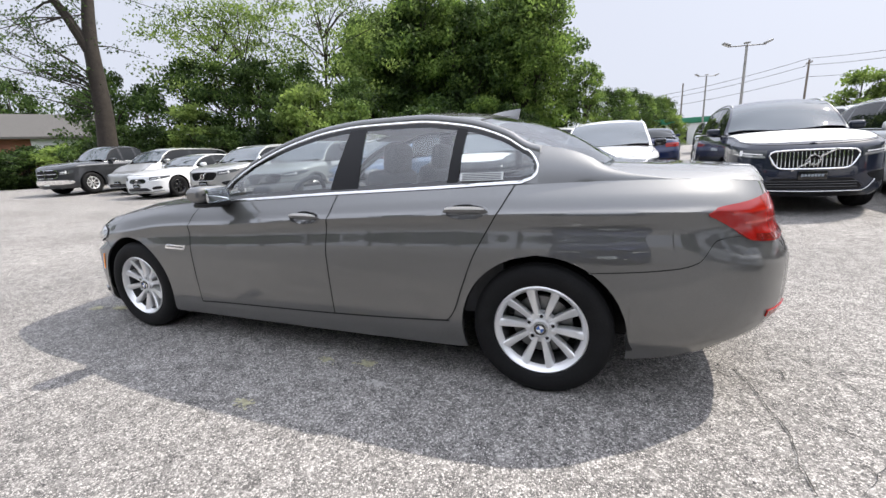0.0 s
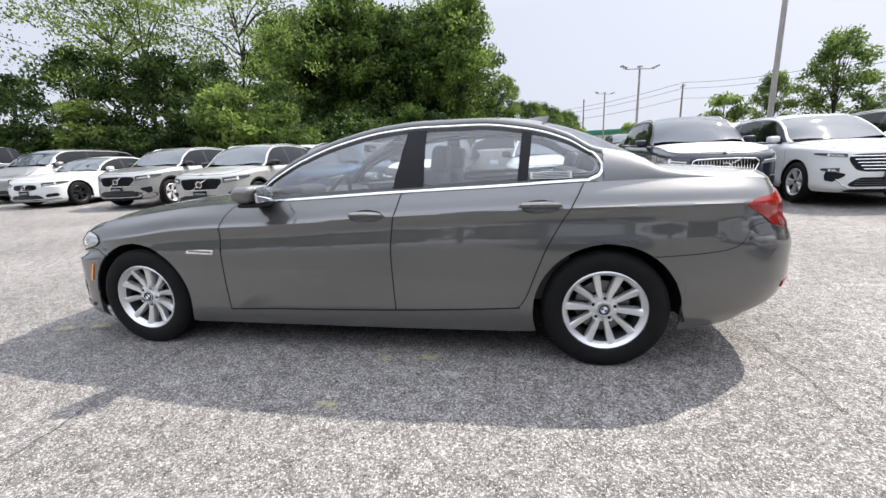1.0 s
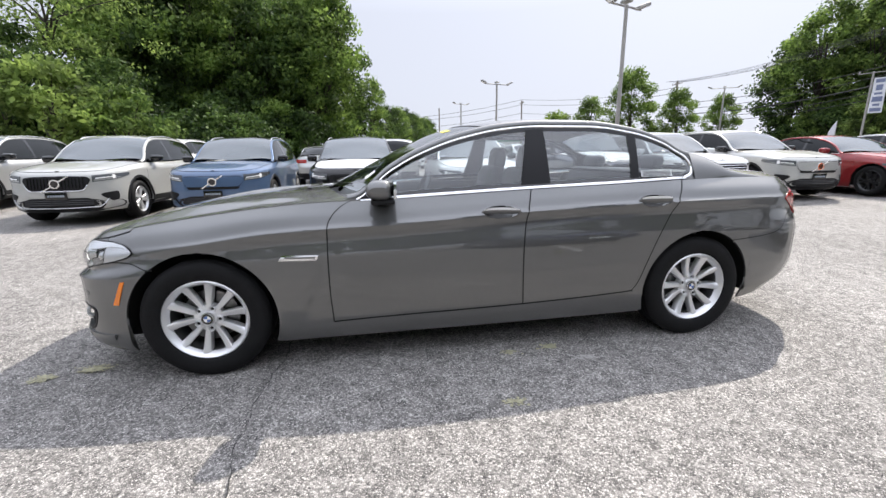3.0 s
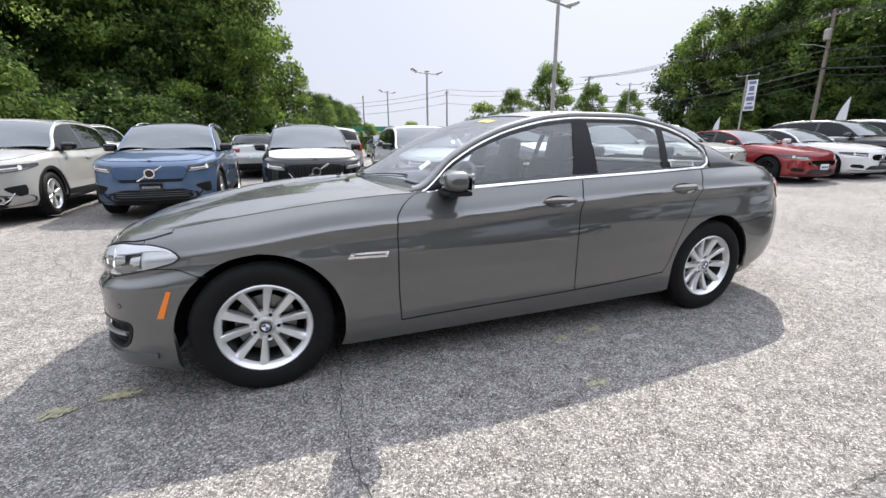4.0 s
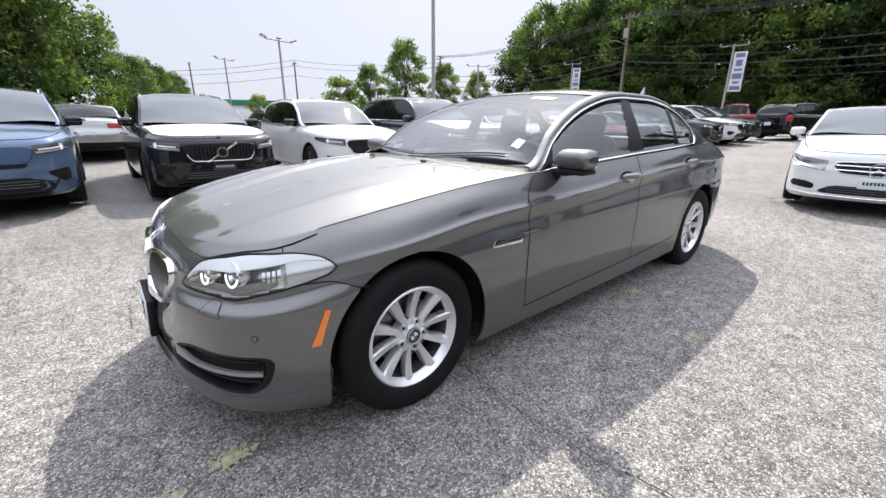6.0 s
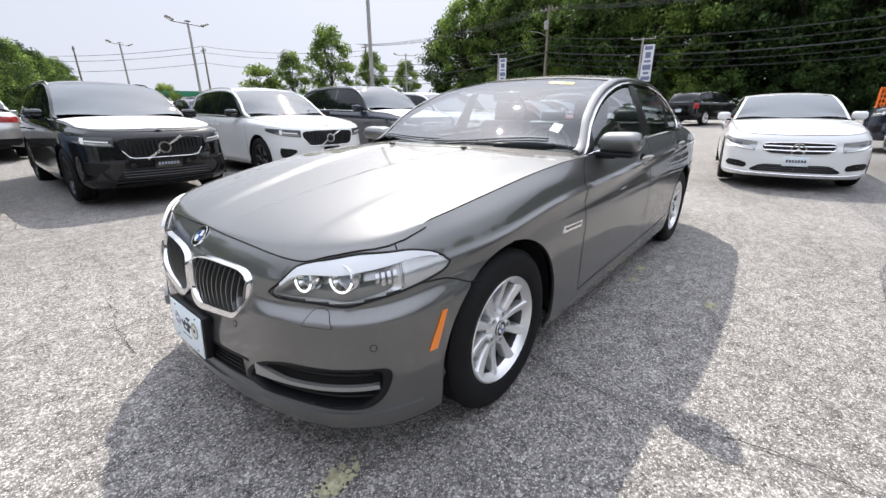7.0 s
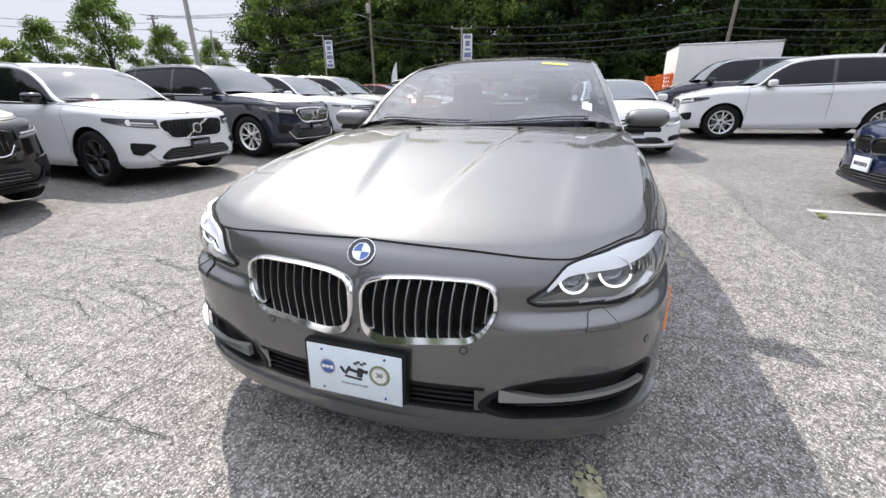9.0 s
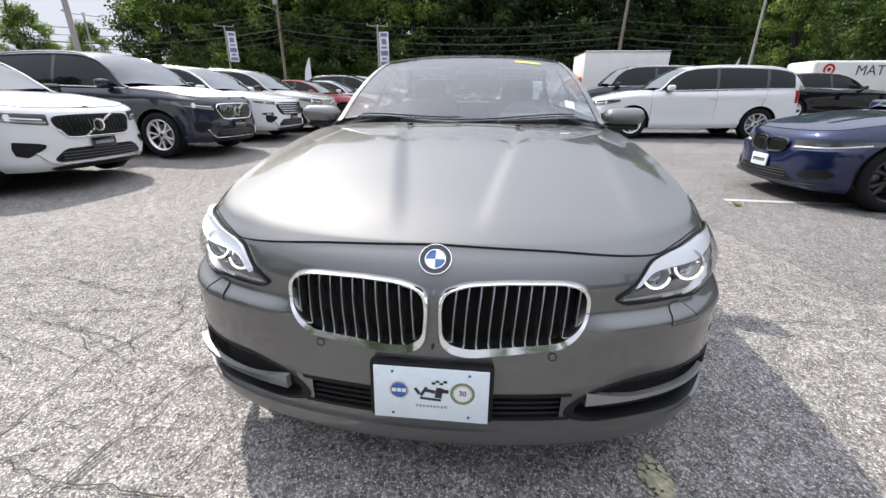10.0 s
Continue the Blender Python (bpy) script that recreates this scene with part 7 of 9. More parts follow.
    vent = [(yo, z(0.575)), (yo + 0.01, z(0.50)), (yo, z(0.425)), (yo - 0.06, z(0.40)), (0.62, z(0.50)), (0.61, z(0.53)), (0.66, z(0.55))]
    for v in (vent, other_side(vent)):
        nose_plate(car, "corner_vent", F, v, M_PLASTIC, 0.008, passes=1)
    front_patch(car, "front_skid", F, 0.62, z(0.225), z(0.285), M_PLASTIC, 0.008)
    plate_bars(car, F, z(0.515), False, 0.32, 0.12)
    if rails:
        for sg in (-1, 1):
            x = np.linspace(i["ws"][1] + 0.10, i["bl"][0] - 0.08, 24)
            yr, zr = F.rail(x)
            up = 0.035 * np.sin(np.linspace(0.0, math.pi, 24)) ** 0.3
            part("roof_rail", Geo().tube(np.stack([x, sg * (yr - 0.01), zr + up - 0.004], -1), 0.013, 8), M_SATIN, car)
    return car


def sedan(name, label, F, m, mat, wheel_key, spec, front="ring", group="cars parked in the row"):
    car = thing(name, label, "car", m, group)
    car_shell(car, F, mat)
    put_wheels(car, F, wheel_key, spec, spec[2])
    i = F.info
    z = lambda v: v * i["k"]
    if front == "ring":
        g = front_patch(car, "grille", F, 0.38, z(0.48), z(0.64), M_GLOSSBLACK, 0.006)
        ring_badge(g, F, z(0.56), 0.055, 0.36)
        front_lamps(car, F, 0.50, i["f"] + 0.55, z(0.575), z(0.68), 0.05)
    elif front == "star":
        wing = [(-0.43, z(0.615)), (-0.39, z(0.652)), (0, z(0.664)), (0.39, z(0.652)), (0.43, z(0.615)), (0.40, z(0.555)), (0.33, z(0.505)), (0, z(0.492)), (-0.33, z(0.505)), (-0.40, z(0.555))]
        g = nose_plate(car, "grille", F, wing, M_PLASTIC, 0.008, "black grille with chrome bars")
        nose_rim(g, "grille_rim", F, wing, M_CHROME, 0.006, 0.010)
        for q in (0.545, 0.605):
            nose_rim(g, "grille_bar", F, [(-0.40, z(q) + 0.008), (0, z(q)), (0.40, z(q) + 0.008)], M_CHROME, 0.010, 0.018, False)
        p = F.front(np.array([0.0]), np.array([z(0.565)]), 0.03)[0]
        b = part("grille_badge", Geo().lathe([(0.078, 0.004), (0.080, -0.006), (0.088, -0.006), (0.090, 0.004)], 32), M_CHROME, g, at=pose(*p, 0, 0, -90))
        for q in range(3):
            a = math.pi / 2 + q * 2 * math.pi / 3
            part("badge_arm", Geo().add([(0, -0.006, 0), (0.013 * math.sin(a), 0, -0.013 * math.cos(a)), (0.082 * math.cos(a), 0, 0.082 * math.sin(a)), (-0.013 * math.sin(a), 0, 0.013 * math.cos(a))], [(0, 1, 2), (0, 2, 3)]), M_CHROME, b, smooth=False)
        front_lamps(car, F, 0.50, i["f"] + 0.62, z(0.53), z(0.665), 0.085, M_LAMPCLEAR, False)
    elif front == "kidney":
        half = [(0.018, z(0.60)), (0.03, z(0.655)), (0.10, z(0.672)), (0.27, z(0.665)), (0.335, z(0.63)), (0.325, z(0.57)), (0.27, z(0.525)), (0.08, z(0.512)), (0.025, z(0.535))]
        for sg in (-1, 1):
            ring = half if sg > 0 else other_side(half)
            g = nose_plate(car, "kidney_grille", F, ring, M_DARKGAP, 0.010, "gloss black kidney grille")
            nose_rim(g, "kidney_rim", F, ring, M_GLOSSBLACK, 0.012, 0.014)
            for y in np.linspace(0.05, 0.29, 8):
                zz = np.linspace(z(0.515), z(0.64), 5)
                part("grille_slat", Geo().tube(F.front(np.full(5, sg * y), zz, 0.018), 0.005, 5), M_PLASTIC, g)
        front_lamps(car, F, 0.40, i["f"] + 0.62, z(0.575), z(0.665), 0.04, hammer=False)
    else:
        g = front_patch(car, "grille", F, 0.50, z(0.44), z(0.56), M_GLOSSBLACK, 0.006)
        front_lamps(car, F, 0.46, i["f"] + 0.62, z(0.575), z(0.68), 0.06)
    low = nose_plate(car, "lower_intake", F, [(-0.38, z(0.345)), (0.38, z(0.345)), (0.54, z(0.255)), (0.48, z(0.235)), (-0.48, z(0.235)), (-0.54, z(0.255))], M_PLASTIC, 0.008)
    for q in (0.265, 0.295, 0.325):
        nose_rim(low, "intake_slat", F, [(-0.44, z(q)), (0, z(q)), (0.44, z(q))], M_GLOSSBLACK, 0.005, 0.012, False)
    nose_rim(low, "front_splitter", F, [(-0.84, z(0.235)), (-0.55, z(0.205)), (0, z(0.20)), (0.55, z(0.205)), (0.84, z(0.235))], M_CHROME if front == "star" else M_PLASTIC, 0.009, 0.010, False)
    vent = [(0.80, z(0.385)), (0.83, z(0.34)), (0.80, z(0.30)), (0.60, z(0.275)), (0.57, z(0.30)), (0.58, z(0.345)), (0.66, z(0.375))]
    for v in (vent, other_side(vent)):
        nose_plate(car, "corner_vent", F, v, M_PLASTIC, 0.008, passes=1)
    plate_bars(car, F, z(0.40), front in ("star", "kidney", "plain"), 0.30, 0.14)
    return car


F_XC40 = suv_form(4.43, 1.86, 1.65, 2.70, 0.87, 0.355, 1.22, 0.98, 0.25)
F_XC60 = suv_form(4.70, 1.90, 1.66, 2.865, 0.88, 0.36, 1.32, 0.98)
F_XC90 = suv_form(4.95, 1.93, 1.776, 2.984, 0.90, 0.375, 1.34, 0.97, 0.35)
F_EQ = suv_form(4.65, 1.85, 1.66, 2.73, 0.93, 0.355, 1.30, 0.99)
F_XC60.info["dark_mirror"] = True
F_XC40.info["strip"] = False
F_S60 = sedan_form(4.76, 1.85, 1.43, 2.87)
F_E = sedan_form(4.88, 1.81, 1.43, 2.875)
F_3 = sedan_form(4.71, 1.83, 1.44, 2.85)

F_XC40.info["roof"] = M_BLACK
suv("suv", "blue compact SUV with black roof and closed front panel", F_XC40, nose_at(F_XC40, -3.5, 4.85, 91), M_BLUE, M_PLASTIC, "star", SPEC_STAR, "blank")
F_XC40.info["roof"] = None
suv("suv", "pale sand compact SUV with black lower cladding", F_XC40, nose_at(F_XC40, -5.95, 4.75, 93), M_SAND, M_PLASTIC, "star", SPEC_STAR)
suv("suv", "silver compact SUV with black lower cladding", F_XC40, nose_at(F_XC40, -9.5, 5.9, 93), M_SILVER, M_PLASTIC, "star", SPEC_STAR)
F_XC60.info["film"] = F_XC90.info["film"] = True
suv("suv", "black mid-size SUV with white film on its bonnet", F_XC60, nose_at(F_XC60, -0.94, 4.75, 91), M_BLACK, None, "dark_star", SPEC_DARK)
F_XC60.info["film"] = False
suv("suv", "white mid-size SUV with black grille and dark wheels", F_XC60, nose_at(F_XC60, 1.62, 4.70, 88), M_WHITE, None, "dark_star", SPEC_DARK)
suv("suv", "dark navy large SUV with chrome grille and white bonnet film", F_XC90, nose_at(F_XC90, 4.40, 4.55, 87), M_NAVY, None, "twin", SPEC_TWIN, "chrome")
F_XC90.info["film"] = False
suv("suv", "white SUV with broad chrome barred grille", F_EQ, nose_at(F_EQ, 6.85, 4.6, 88), M_WHITE, None, "star", SPEC_STAR, "bars")
suv("suv", "pale silver SUV with closed front panel", F_XC60, nose_at(F_XC60, 9.0, 4.4, 88), M_SAND, M_PLASTIC, "dark_star", SPEC_DARK, "blank")
sedan("saloon", "red saloon with black lower grille", F_S60, nose_at(F_S60, 11.5, 3.75, 88), M_RED, "ten_dark", SPEC_TEN_DARK, "plain")
sedan("saloon", "white saloon with small black grille", F_S60, nose_at(F_S60, 13.7, 3.6, 88), M_WHITE, "ten", SPEC_TEN)
suv("suv", "charcoal SUV with black grille", F_XC60, nose_at(F_XC60, 15.9, 3.4, 88), M_DARK, M_PLASTIC, "dark_star", SPEC_DARK)
suv("suv", "white SUV with black grille at the row's far end", F_XC60, nose_at(F_XC60, 18.3, 3.3, 88), M_WHITE, None, "dark_star", SPEC_DARK)
suv("suv", "dark blue SUV with black grille", F_XC60, nose_at(F_XC60, 20.7, 3.3, 88), M_NAVY, None, "dark_star", SPEC_DARK)
sedan("saloon", "white saloon with black wheels beside a silver van", F_S60, nose_at(F_S60, -12.8, 6.0, 94), M_WHITE, "ten_dark", SPEC_TEN_DARK)
sedan("saloon", "white saloon with star-shaped badge and barred grille", F_E, nose_at(F_E, 5.15, -1.68, 8), M_WHITE, "ten", SPEC_TEN, "star", "cars on the open side")
suv("suv", "white large SUV seen broadside with twin-spoke wheels", F_XC90, at_ground(9.0, -5.35, -91), M_WHITE, None, "twin", SPEC_TWIN, "chrome", group="cars on the open side")
sedan("saloon", "deep blue sports saloon with black kidney grille", F_3, nose_at(F_3, 2.25, -3.52, -92), M_DEEPBLUE, "ten_dark", SPEC_TEN_DARK, "kidney", "cars on the open side")


# ---- more vehicles ----
def pickup_form(L=5.8, W=2.02, H=1.92, wb=3.55, fo=1.0, r=0.41, cab=0.75):
    F = suv_form(L, W, H, wb, fo, r, 1.55, 1.0, 0.5)
    i = F.info
    k, xc, hw = i["k"], i["xc"], i["hw"]
    F.roofz = keyed([(xc - 0.06, 1.085 * k), (xc + 0.30, 1.36 * k), (xc + 0.55, 1.55 * k), (xc + 0.8, 1.62 * k), (xc + 1.3, 1.655 * k), (cab - 0.25, 1.62 * k), (cab - 0.1, 1.5 * k), (cab + 0.08, 1.1 * k), (i["b"], 1.08 * k)])
    F.dlo_top = keyed([(xc - 0.06, 1.03 * k), (xc + 0.14, 1.07 * k), (xc + 0.42, 1.33 * k), (xc + 0.7, 1.50 * k), (xc + 1.0, 1.55 * k), (cab - 0.45, 1.545 * k), (cab - 0.2, 1.48 * k), (cab - 0.05, 1.3 * k), (cab + 0.08, 1.06 * k), (i["b"], 1.05 * k)])
    F.dlo_low = keyed([(xc - 0.06, 1.05 * k), (cab, 1.07 * k), (i["b"], 1.07 * k)])
    i.update(e=cab - 0.12, bl=(cab - 0.18, cab + 0.06))
    return F


def pickup(label, F, m, mat):
    car = thing("pickup_truck", label, "truck", m, "vehicles round the lot")
    car_shell(car, F, mat)
    i = F.info
    put_wheels(car, F, "truck", (0.41, 0.24, 0.27, 8, 0.04, 0.05, 0.0, 0.0, M_ALLOY), 0.27)
    z = lambda v: v * i["k"]
    g = front_patch(car, "grille", F, 0.60, z(0.56), z(0.84), M_CHROME, 0.008, 0, 5)
    front_patch(car, "grille_opening", F, 0.56, z(0.58), z(0.82), M_DARKGAP, 0.012, 0, 5, g)
    grille_slats(g, F, 0.54, z(0.70), z(0.70), 1, M_CHROME, False, 0.022, 0.02)
    grille_slats(g, F, 0.0, z(0.58), z(0.82), 1, M_CHROME, True, 0.022, 0.02)
    front_lamps(car, F, 0.62, i["f"] + 0.40, z(0.66), z(0.83), 0.0)
    front_patch(car, "bumper", F, 0.92, z(0.36), z(0.50), M_CHROME, 0.05, 0, 6)
    plate_bars(car, F, z(0.40), True)
    cover = part("load_bed", Geo().box((i["b"] - 1.0, i["W"] * 0.80, 0.02), ((i["b"] + 1.0) / 2, 0, z(1.06)), 0.004), M_PLASTIC, car)
    return car


F_RAM = pickup_form()
F_VAN = suv_form(5.0, 1.94, 1.72, 2.87, 0.98, 0.34, 1.02, 0.80, 0.3)
F_TALL = suv_form(4.9, 1.95, 1.92, 2.95, 0.90, 0.37, 1.15, 0.92, 0.6)

pickup("dark grey pickup truck with chrome grille by the hedge", F_RAM, nose_at(F_RAM, -18.3, 6.1, 97), M_DARK)
pickup("red pickup truck by the roadside trees", F_RAM, at_ground(29.0, 6.5, -90), M_RED)
v = suv("minivan", "older silver minivan parked beside a white saloon", F_VAN, nose_at(F_VAN, -15.4, 6.9, 95), M_SILVER, None, "ten", SPEC_TEN, "none", group="vehicles round the lot", rails=False)
suv("van", "dark navy van behind a white SUV", F_TALL, at_ground(12.4, -5.2, -90), M_NAVY, None, "twin", SPEC_TWIN, "none", group="vehicles round the lot")
suv("suv", "black SUV with roof rails at the lot's edge", F_XC60, at_ground(14.6, -12.8, 90), M_BLACK, None, "star", SPEC_STAR, group="vehicles round the lot")
suv("suv", "black SUV parked far off by the trees", F_XC60, at_ground(24.5, 2.6, 160), M_BLACK, None, "star", SPEC_STAR, group="vehicles round the lot")

# second row, tails towards the first
row = [(-7.6, "w"), (-2.5, "g"), (0.1, "s"), (2.9, "n"), (5.6, "u"), (8.4, "w"), (11.2, "d"), (14.0, "s")]
for n, (x, c) in enumerate(row):
    mat = {"w": M_WHITE, "g": M_SILVER, "s": M_SAND, "n": M_DEEPBLUE, "u": M_WHITE, "d": M_DARK}[c]
    what = {"w": "white SUV showing its tail in the second row", "g": "silver saloon showing its tail in the second row", "s": "pale SUV showing its tail in the second row", "n": "dark blue saloon showing its tail", "u": "white saloon showing its tail in the second row", "d": "charcoal SUV showing its tail"}[c]
    if c in "gnu":
        sedan("saloon", what, F_S60, at_ground(x, 11.6 + 2.5, -90), mat, "ten", SPEC_TEN, group="cars in the second row")
    else:
        suv("suv", what, F_XC60, at_ground(x, 11.6 + 2.4, -90), mat, None, "dark_star", SPEC_DARK, group="cars in the second row")
third = [o for o in scene.objects if o.parent is None and o.get("group") == "cars in the second row"]
for n, x in enumerate((1.5, 4.3, 7.2, 10.0, 13.0, 16.0, 19.5, 22.5)):
    o = copy_thing(third[(n * 3) % len(third)], at_ground(x, 24.0 + 0.4 * (n % 2), 90))
    o["group"] = "cars in the third row"
    o["label"] = o["label"].replace(" showing its tail in the second row", " facing forward in the third row").replace(" showing its tail", " facing forward in the third row")


def box_trailer():
    g0 = float(ground_z(18.8, -6.4))
    t = thing("box_trailer", "white enclosed box trailer by the trees", "trailer", pose(18.9, -6.35, g0))
    part("trailer_body", Geo().box((2.6, 3.7, 2.05), (0, 0, 1.66), 0.03), M_BOX, t)
    for z in (0.66, 2.68):
        for sg in (-1, 1):
            part("edge_rail", Geo().box((2.64, 0.06, 0.07), (0, sg * 1.84, z), 0.012), M_SATIN, t)
            part("edge_rail", Geo().box((0.06, 3.72, 0.07), (sg * 1.29, 0, z), 0.012), M_SATIN, t)
    for y in np.linspace(-1.5, 1.5, 6):
        part("panel_rib", Geo().box((0.012, 0.04, 1.9), (-1.305, y, 1.66), 0.004), M_BOX, t)
    for sg in (-1, 1):
        wheel(t, "truck", 0, sg * 1.15, 0.41, 0.27, (0.41, 0.24, 0.27, 8, 0.04, 0.05, 0.0, 0.0, M_ALLOY))
    part("chassis", Geo().box((2.3, 2.2, 0.16), (0, 0, 0.55), 0.02), M_PLASTIC, t)


def orange_racks():
    for n in range(3):
        x, y = 17.6 + 0.12 * n, -3.75 - 0.50 * n
        t = thing("steel_rack", "orange steel mesh stillage standing on the asphalt", "rack", at_ground(x, y, 6 * n - 4), "orange racks")
        w, h = 0.62, 1.55 + 0.05 * n
        part("rack_frame", Geo().tube([(0, -w / 2, 0), (0, -w / 2, h), (0, w / 2, h), (0, w / 2, 0)], 0.03, 6), M_ORANGE_STEEL, t)
        part("rack_frame", Geo().tube([(0.5, -w / 2, 0), (0.5, -w / 2, h), (0.5, w / 2, h), (0.5, w / 2, 0)], 0.03, 6), M_ORANGE_STEEL, t)
        for x0 in (0, 0.5):
            for k in range(6):
                part("upright_bar", Geo().tube([(x0, -w / 2 + w * (k + 1) / 7, 0.1), (x0, -w / 2 + w * (k + 1) / 7, h)], 0.014, 5), M_ORANGE_STEEL, t)
            for k in range(10):
                part("cross_bar", Geo().tube([(x0, -w / 2, 0.15 + k * (h - 0.2) / 9), (x0, w / 2, 0.15 + k * (h - 0.2) / 9)], 0.016, 5), M_ORANGE_STEEL, t)
        for sg in (-1, 1):
            for z in (0.15, h):
                part("depth_bar", Geo().tube([(0, sg * w / 2, z), (0.5, sg * w / 2, z)], 0.02, 5), M_ORANGE_STEEL, t)


def lettered_van():
    g0 = float(ground_z(20.5, -17))
    t = thing("delivery_van", "white delivery van with black lettering and red emblem", "van", pose(20.2, -17.6, g0, 0, 0, -90))
    L, W, H = 5.8, 2.0, 2.35
    part("van_body", Geo().box((5.1, W, 1.75), (0.35, 0, 1.42), 0.14, seg=4), M_BOX, t)
    p = []
    for x, z0, z1, hw in ((-2.7, 0.45, 0.95, 0.82), (-2.6, 0.40, 1.12, 0.93), (-2.2, 0.38, 1.22, 0.98), (-1.9, 0.38, 1.38, 0.98), (-1.2, 0.38, 2.15, 0.95), (-0.9, 0.38, 2.26, 0.95)):
        a = np.linspace(0, 1, 9)
        p.append([(x, y, z) for y, z in [(-hw, z0), (-hw, z0 + (z1 - z0) * 0.5), (-hw * 0.97, z1 - 0.12), (-hw * 0.85, z1), (0, z1 + 0.02), (hw * 0.85, z1), (hw * 0.97, z1 - 0.12), (hw, z0 + (z1 - z0) * 0.5), (hw, z0)]])
    g = Geo().grid(np.array(p))
    g.add(np.array(p[0]), [tuple(range(9))])
    part("van_nose", g, M_BOX, t)
    part("windscreen", Geo().add([(-1.88, -0.8, 1.42), (-1.88, 0.8, 1.42), (-1.24, 0.76, 2.14), (-1.24, -0.76, 2.14)], [(0, 1, 2, 3)]).moved(pose(-0.02, 0, 0.012)), M_SCREEN, t)
    for sg in (-1, 1):
        part("cab_window", Geo().box((0.8, 0.01, 0.5), (-1.0, sg * 0.985, 1.70), 0.004), M_PANE, t)
        for wx in (-1.75, 1.75):
            wheel(t, "twin", wx, sg * 0.86, 0.375, 0.245, SPEC_TWIN)
    for x in (-0.6, 1.2, 2.6):
        part("roof_lamp", Geo().box((0.16, 0.12, 0.06), (x, -0.5, 2.32), 0.02), M_PLASTIC, t)
    words(t, "MAT", 0.62, pose(0.25, -1.005, 1.85, 90, 0, 0), M_PLATE_DARK)
    part("van_emblem", Geo().lathe([(0.16, 0.0), (0.26, 0.0)], 24), M_REDLIGHT, t, at=pose(-1.55, -1.006, 1.9))
    part("van_emblem", Geo().lathe([(0.001, 0.0), (0.09, 0.0)], 20), M_REDLIGHT, t, at=pose(-1.55, -1.006, 1.9))
    part("underframe", Geo().box((5.0, 1.7, 0.3), (0, 0, 0.5), 0.03), M_DARKGAP, t)


box_trailer()
orange_racks()
lettered_van()


# ---- poles, cables, banners ----
def light_pole(x, y, h, r=0.09, arm=0.75, rz=0.0, label="grey steel lamp post with twin floodlights"):
    t = thing("lamp_post", label, "lamp post", at_ground(x, y, rz), "lamp posts of the lot")
    part("base_plinth", Geo().lathe([(0.0, 0.0), (0.24, 0.0), (0.24, 0.45), (0.2, 0.5), (0.0, 0.5)], 20, axis="z"), M_PATCH, t)
    part("pole", Geo().lathe([(r, 0.48), (r * 0.75, h)], 14, axis="z"), M_POLE, t)
    part("cross_arm", Geo().tube([(-arm, 0, h - 0.05), (arm, 0, h - 0.05)], 0.04, 8), M_POLE, t)
    for sg in (-1, 1):
        hd = part("floodlight", Geo().box((0.50, 0.34, 0.12), (sg * (arm + 0.12), 0, h + 0.10), 0.03, (0, sg * -22, 0)), M_POLE, t)
        part("flood_lens", Geo().box((0.40, 0.26, 0.02), (sg * (arm + 0.14), 0, h + 0.035), 0.005, (0, sg * -22, 0)), M_LAMPBOWL, hd)
    part("floodlight", Geo().box((0.30, 0.34, 0.10), (0, 0.0, h + 0.12), 0.03), M_POLE, t)


light_pole(8.62, 11.7, 6.2, 0.085, 0.8, 20)
light_pole(10.2, 33.3, 6.9, 0.10, 1.2, 15)
light_pole(13.0, 62.5, 8.8, 0.12, 1.3, 30)
light_pole(43.4, 44.7, 8.8, 0.12, 1.5, -30)


def utility_pole(x, y, h, lean=0.0, box=False, mat=None):
    t = thing("utility_pole", "tall weathered wooden utility pole with cross-arm and cables", "utility pole", pose(x, y, 0.5, lean, 0, 0), "utility poles along the road")
    part("pole", Geo().lathe([(0.20, 0), (0.13, h)], 12, axis="z"), mat or M_WOODPOLE, t)
    part("cross_arm", Geo().box((0.12, 2.2, 0.12), (0, 0, h - 0.5), 0.02), M_WOODPOLE, t)
    for k in (-1, -0.4, 0.4, 1):
        part("insulator", Geo().lathe([(0.0, 0.2), (0.05, 0.2), (0.06, 0.0), (0.0, 0.0)], 10, (0, k, h - 0.44), "z"), M_PATCH, t)
    if box:
        part("transformer", Geo().lathe([(0.0, 0.0), (0.26, 0.02), (0.28, 0.85), (0.2, 0.95), (0, 0.95)], 18, (-0.4, 0, h - 2.6), "z"), M_POLE, t)
        part("lamp_arm", Geo().tube([(0, 0, h - 3.2), (-0.9, 0.6, h - 2.9), (-1.8, 1.2, h - 2.8)], 0.04, 6), M_POLE, t)


utility_pole(46.1, 23.5, 12.5, 0, True)
utility_pole(45.0, -13.5, 11.5, 2)
utility_pole(47.0, 58.0, 12.0)
utility_pole(30.0, 82.0, 12.0)
utility_pole(16.0, 105.0, 13.0)
utility_pole(5.0, 110.0, 11.0)
utility_pole(45.0, -50.0, 12.0)
light_pole(40.0, -24.0, 10.5, 0.13, 0.8, 60)


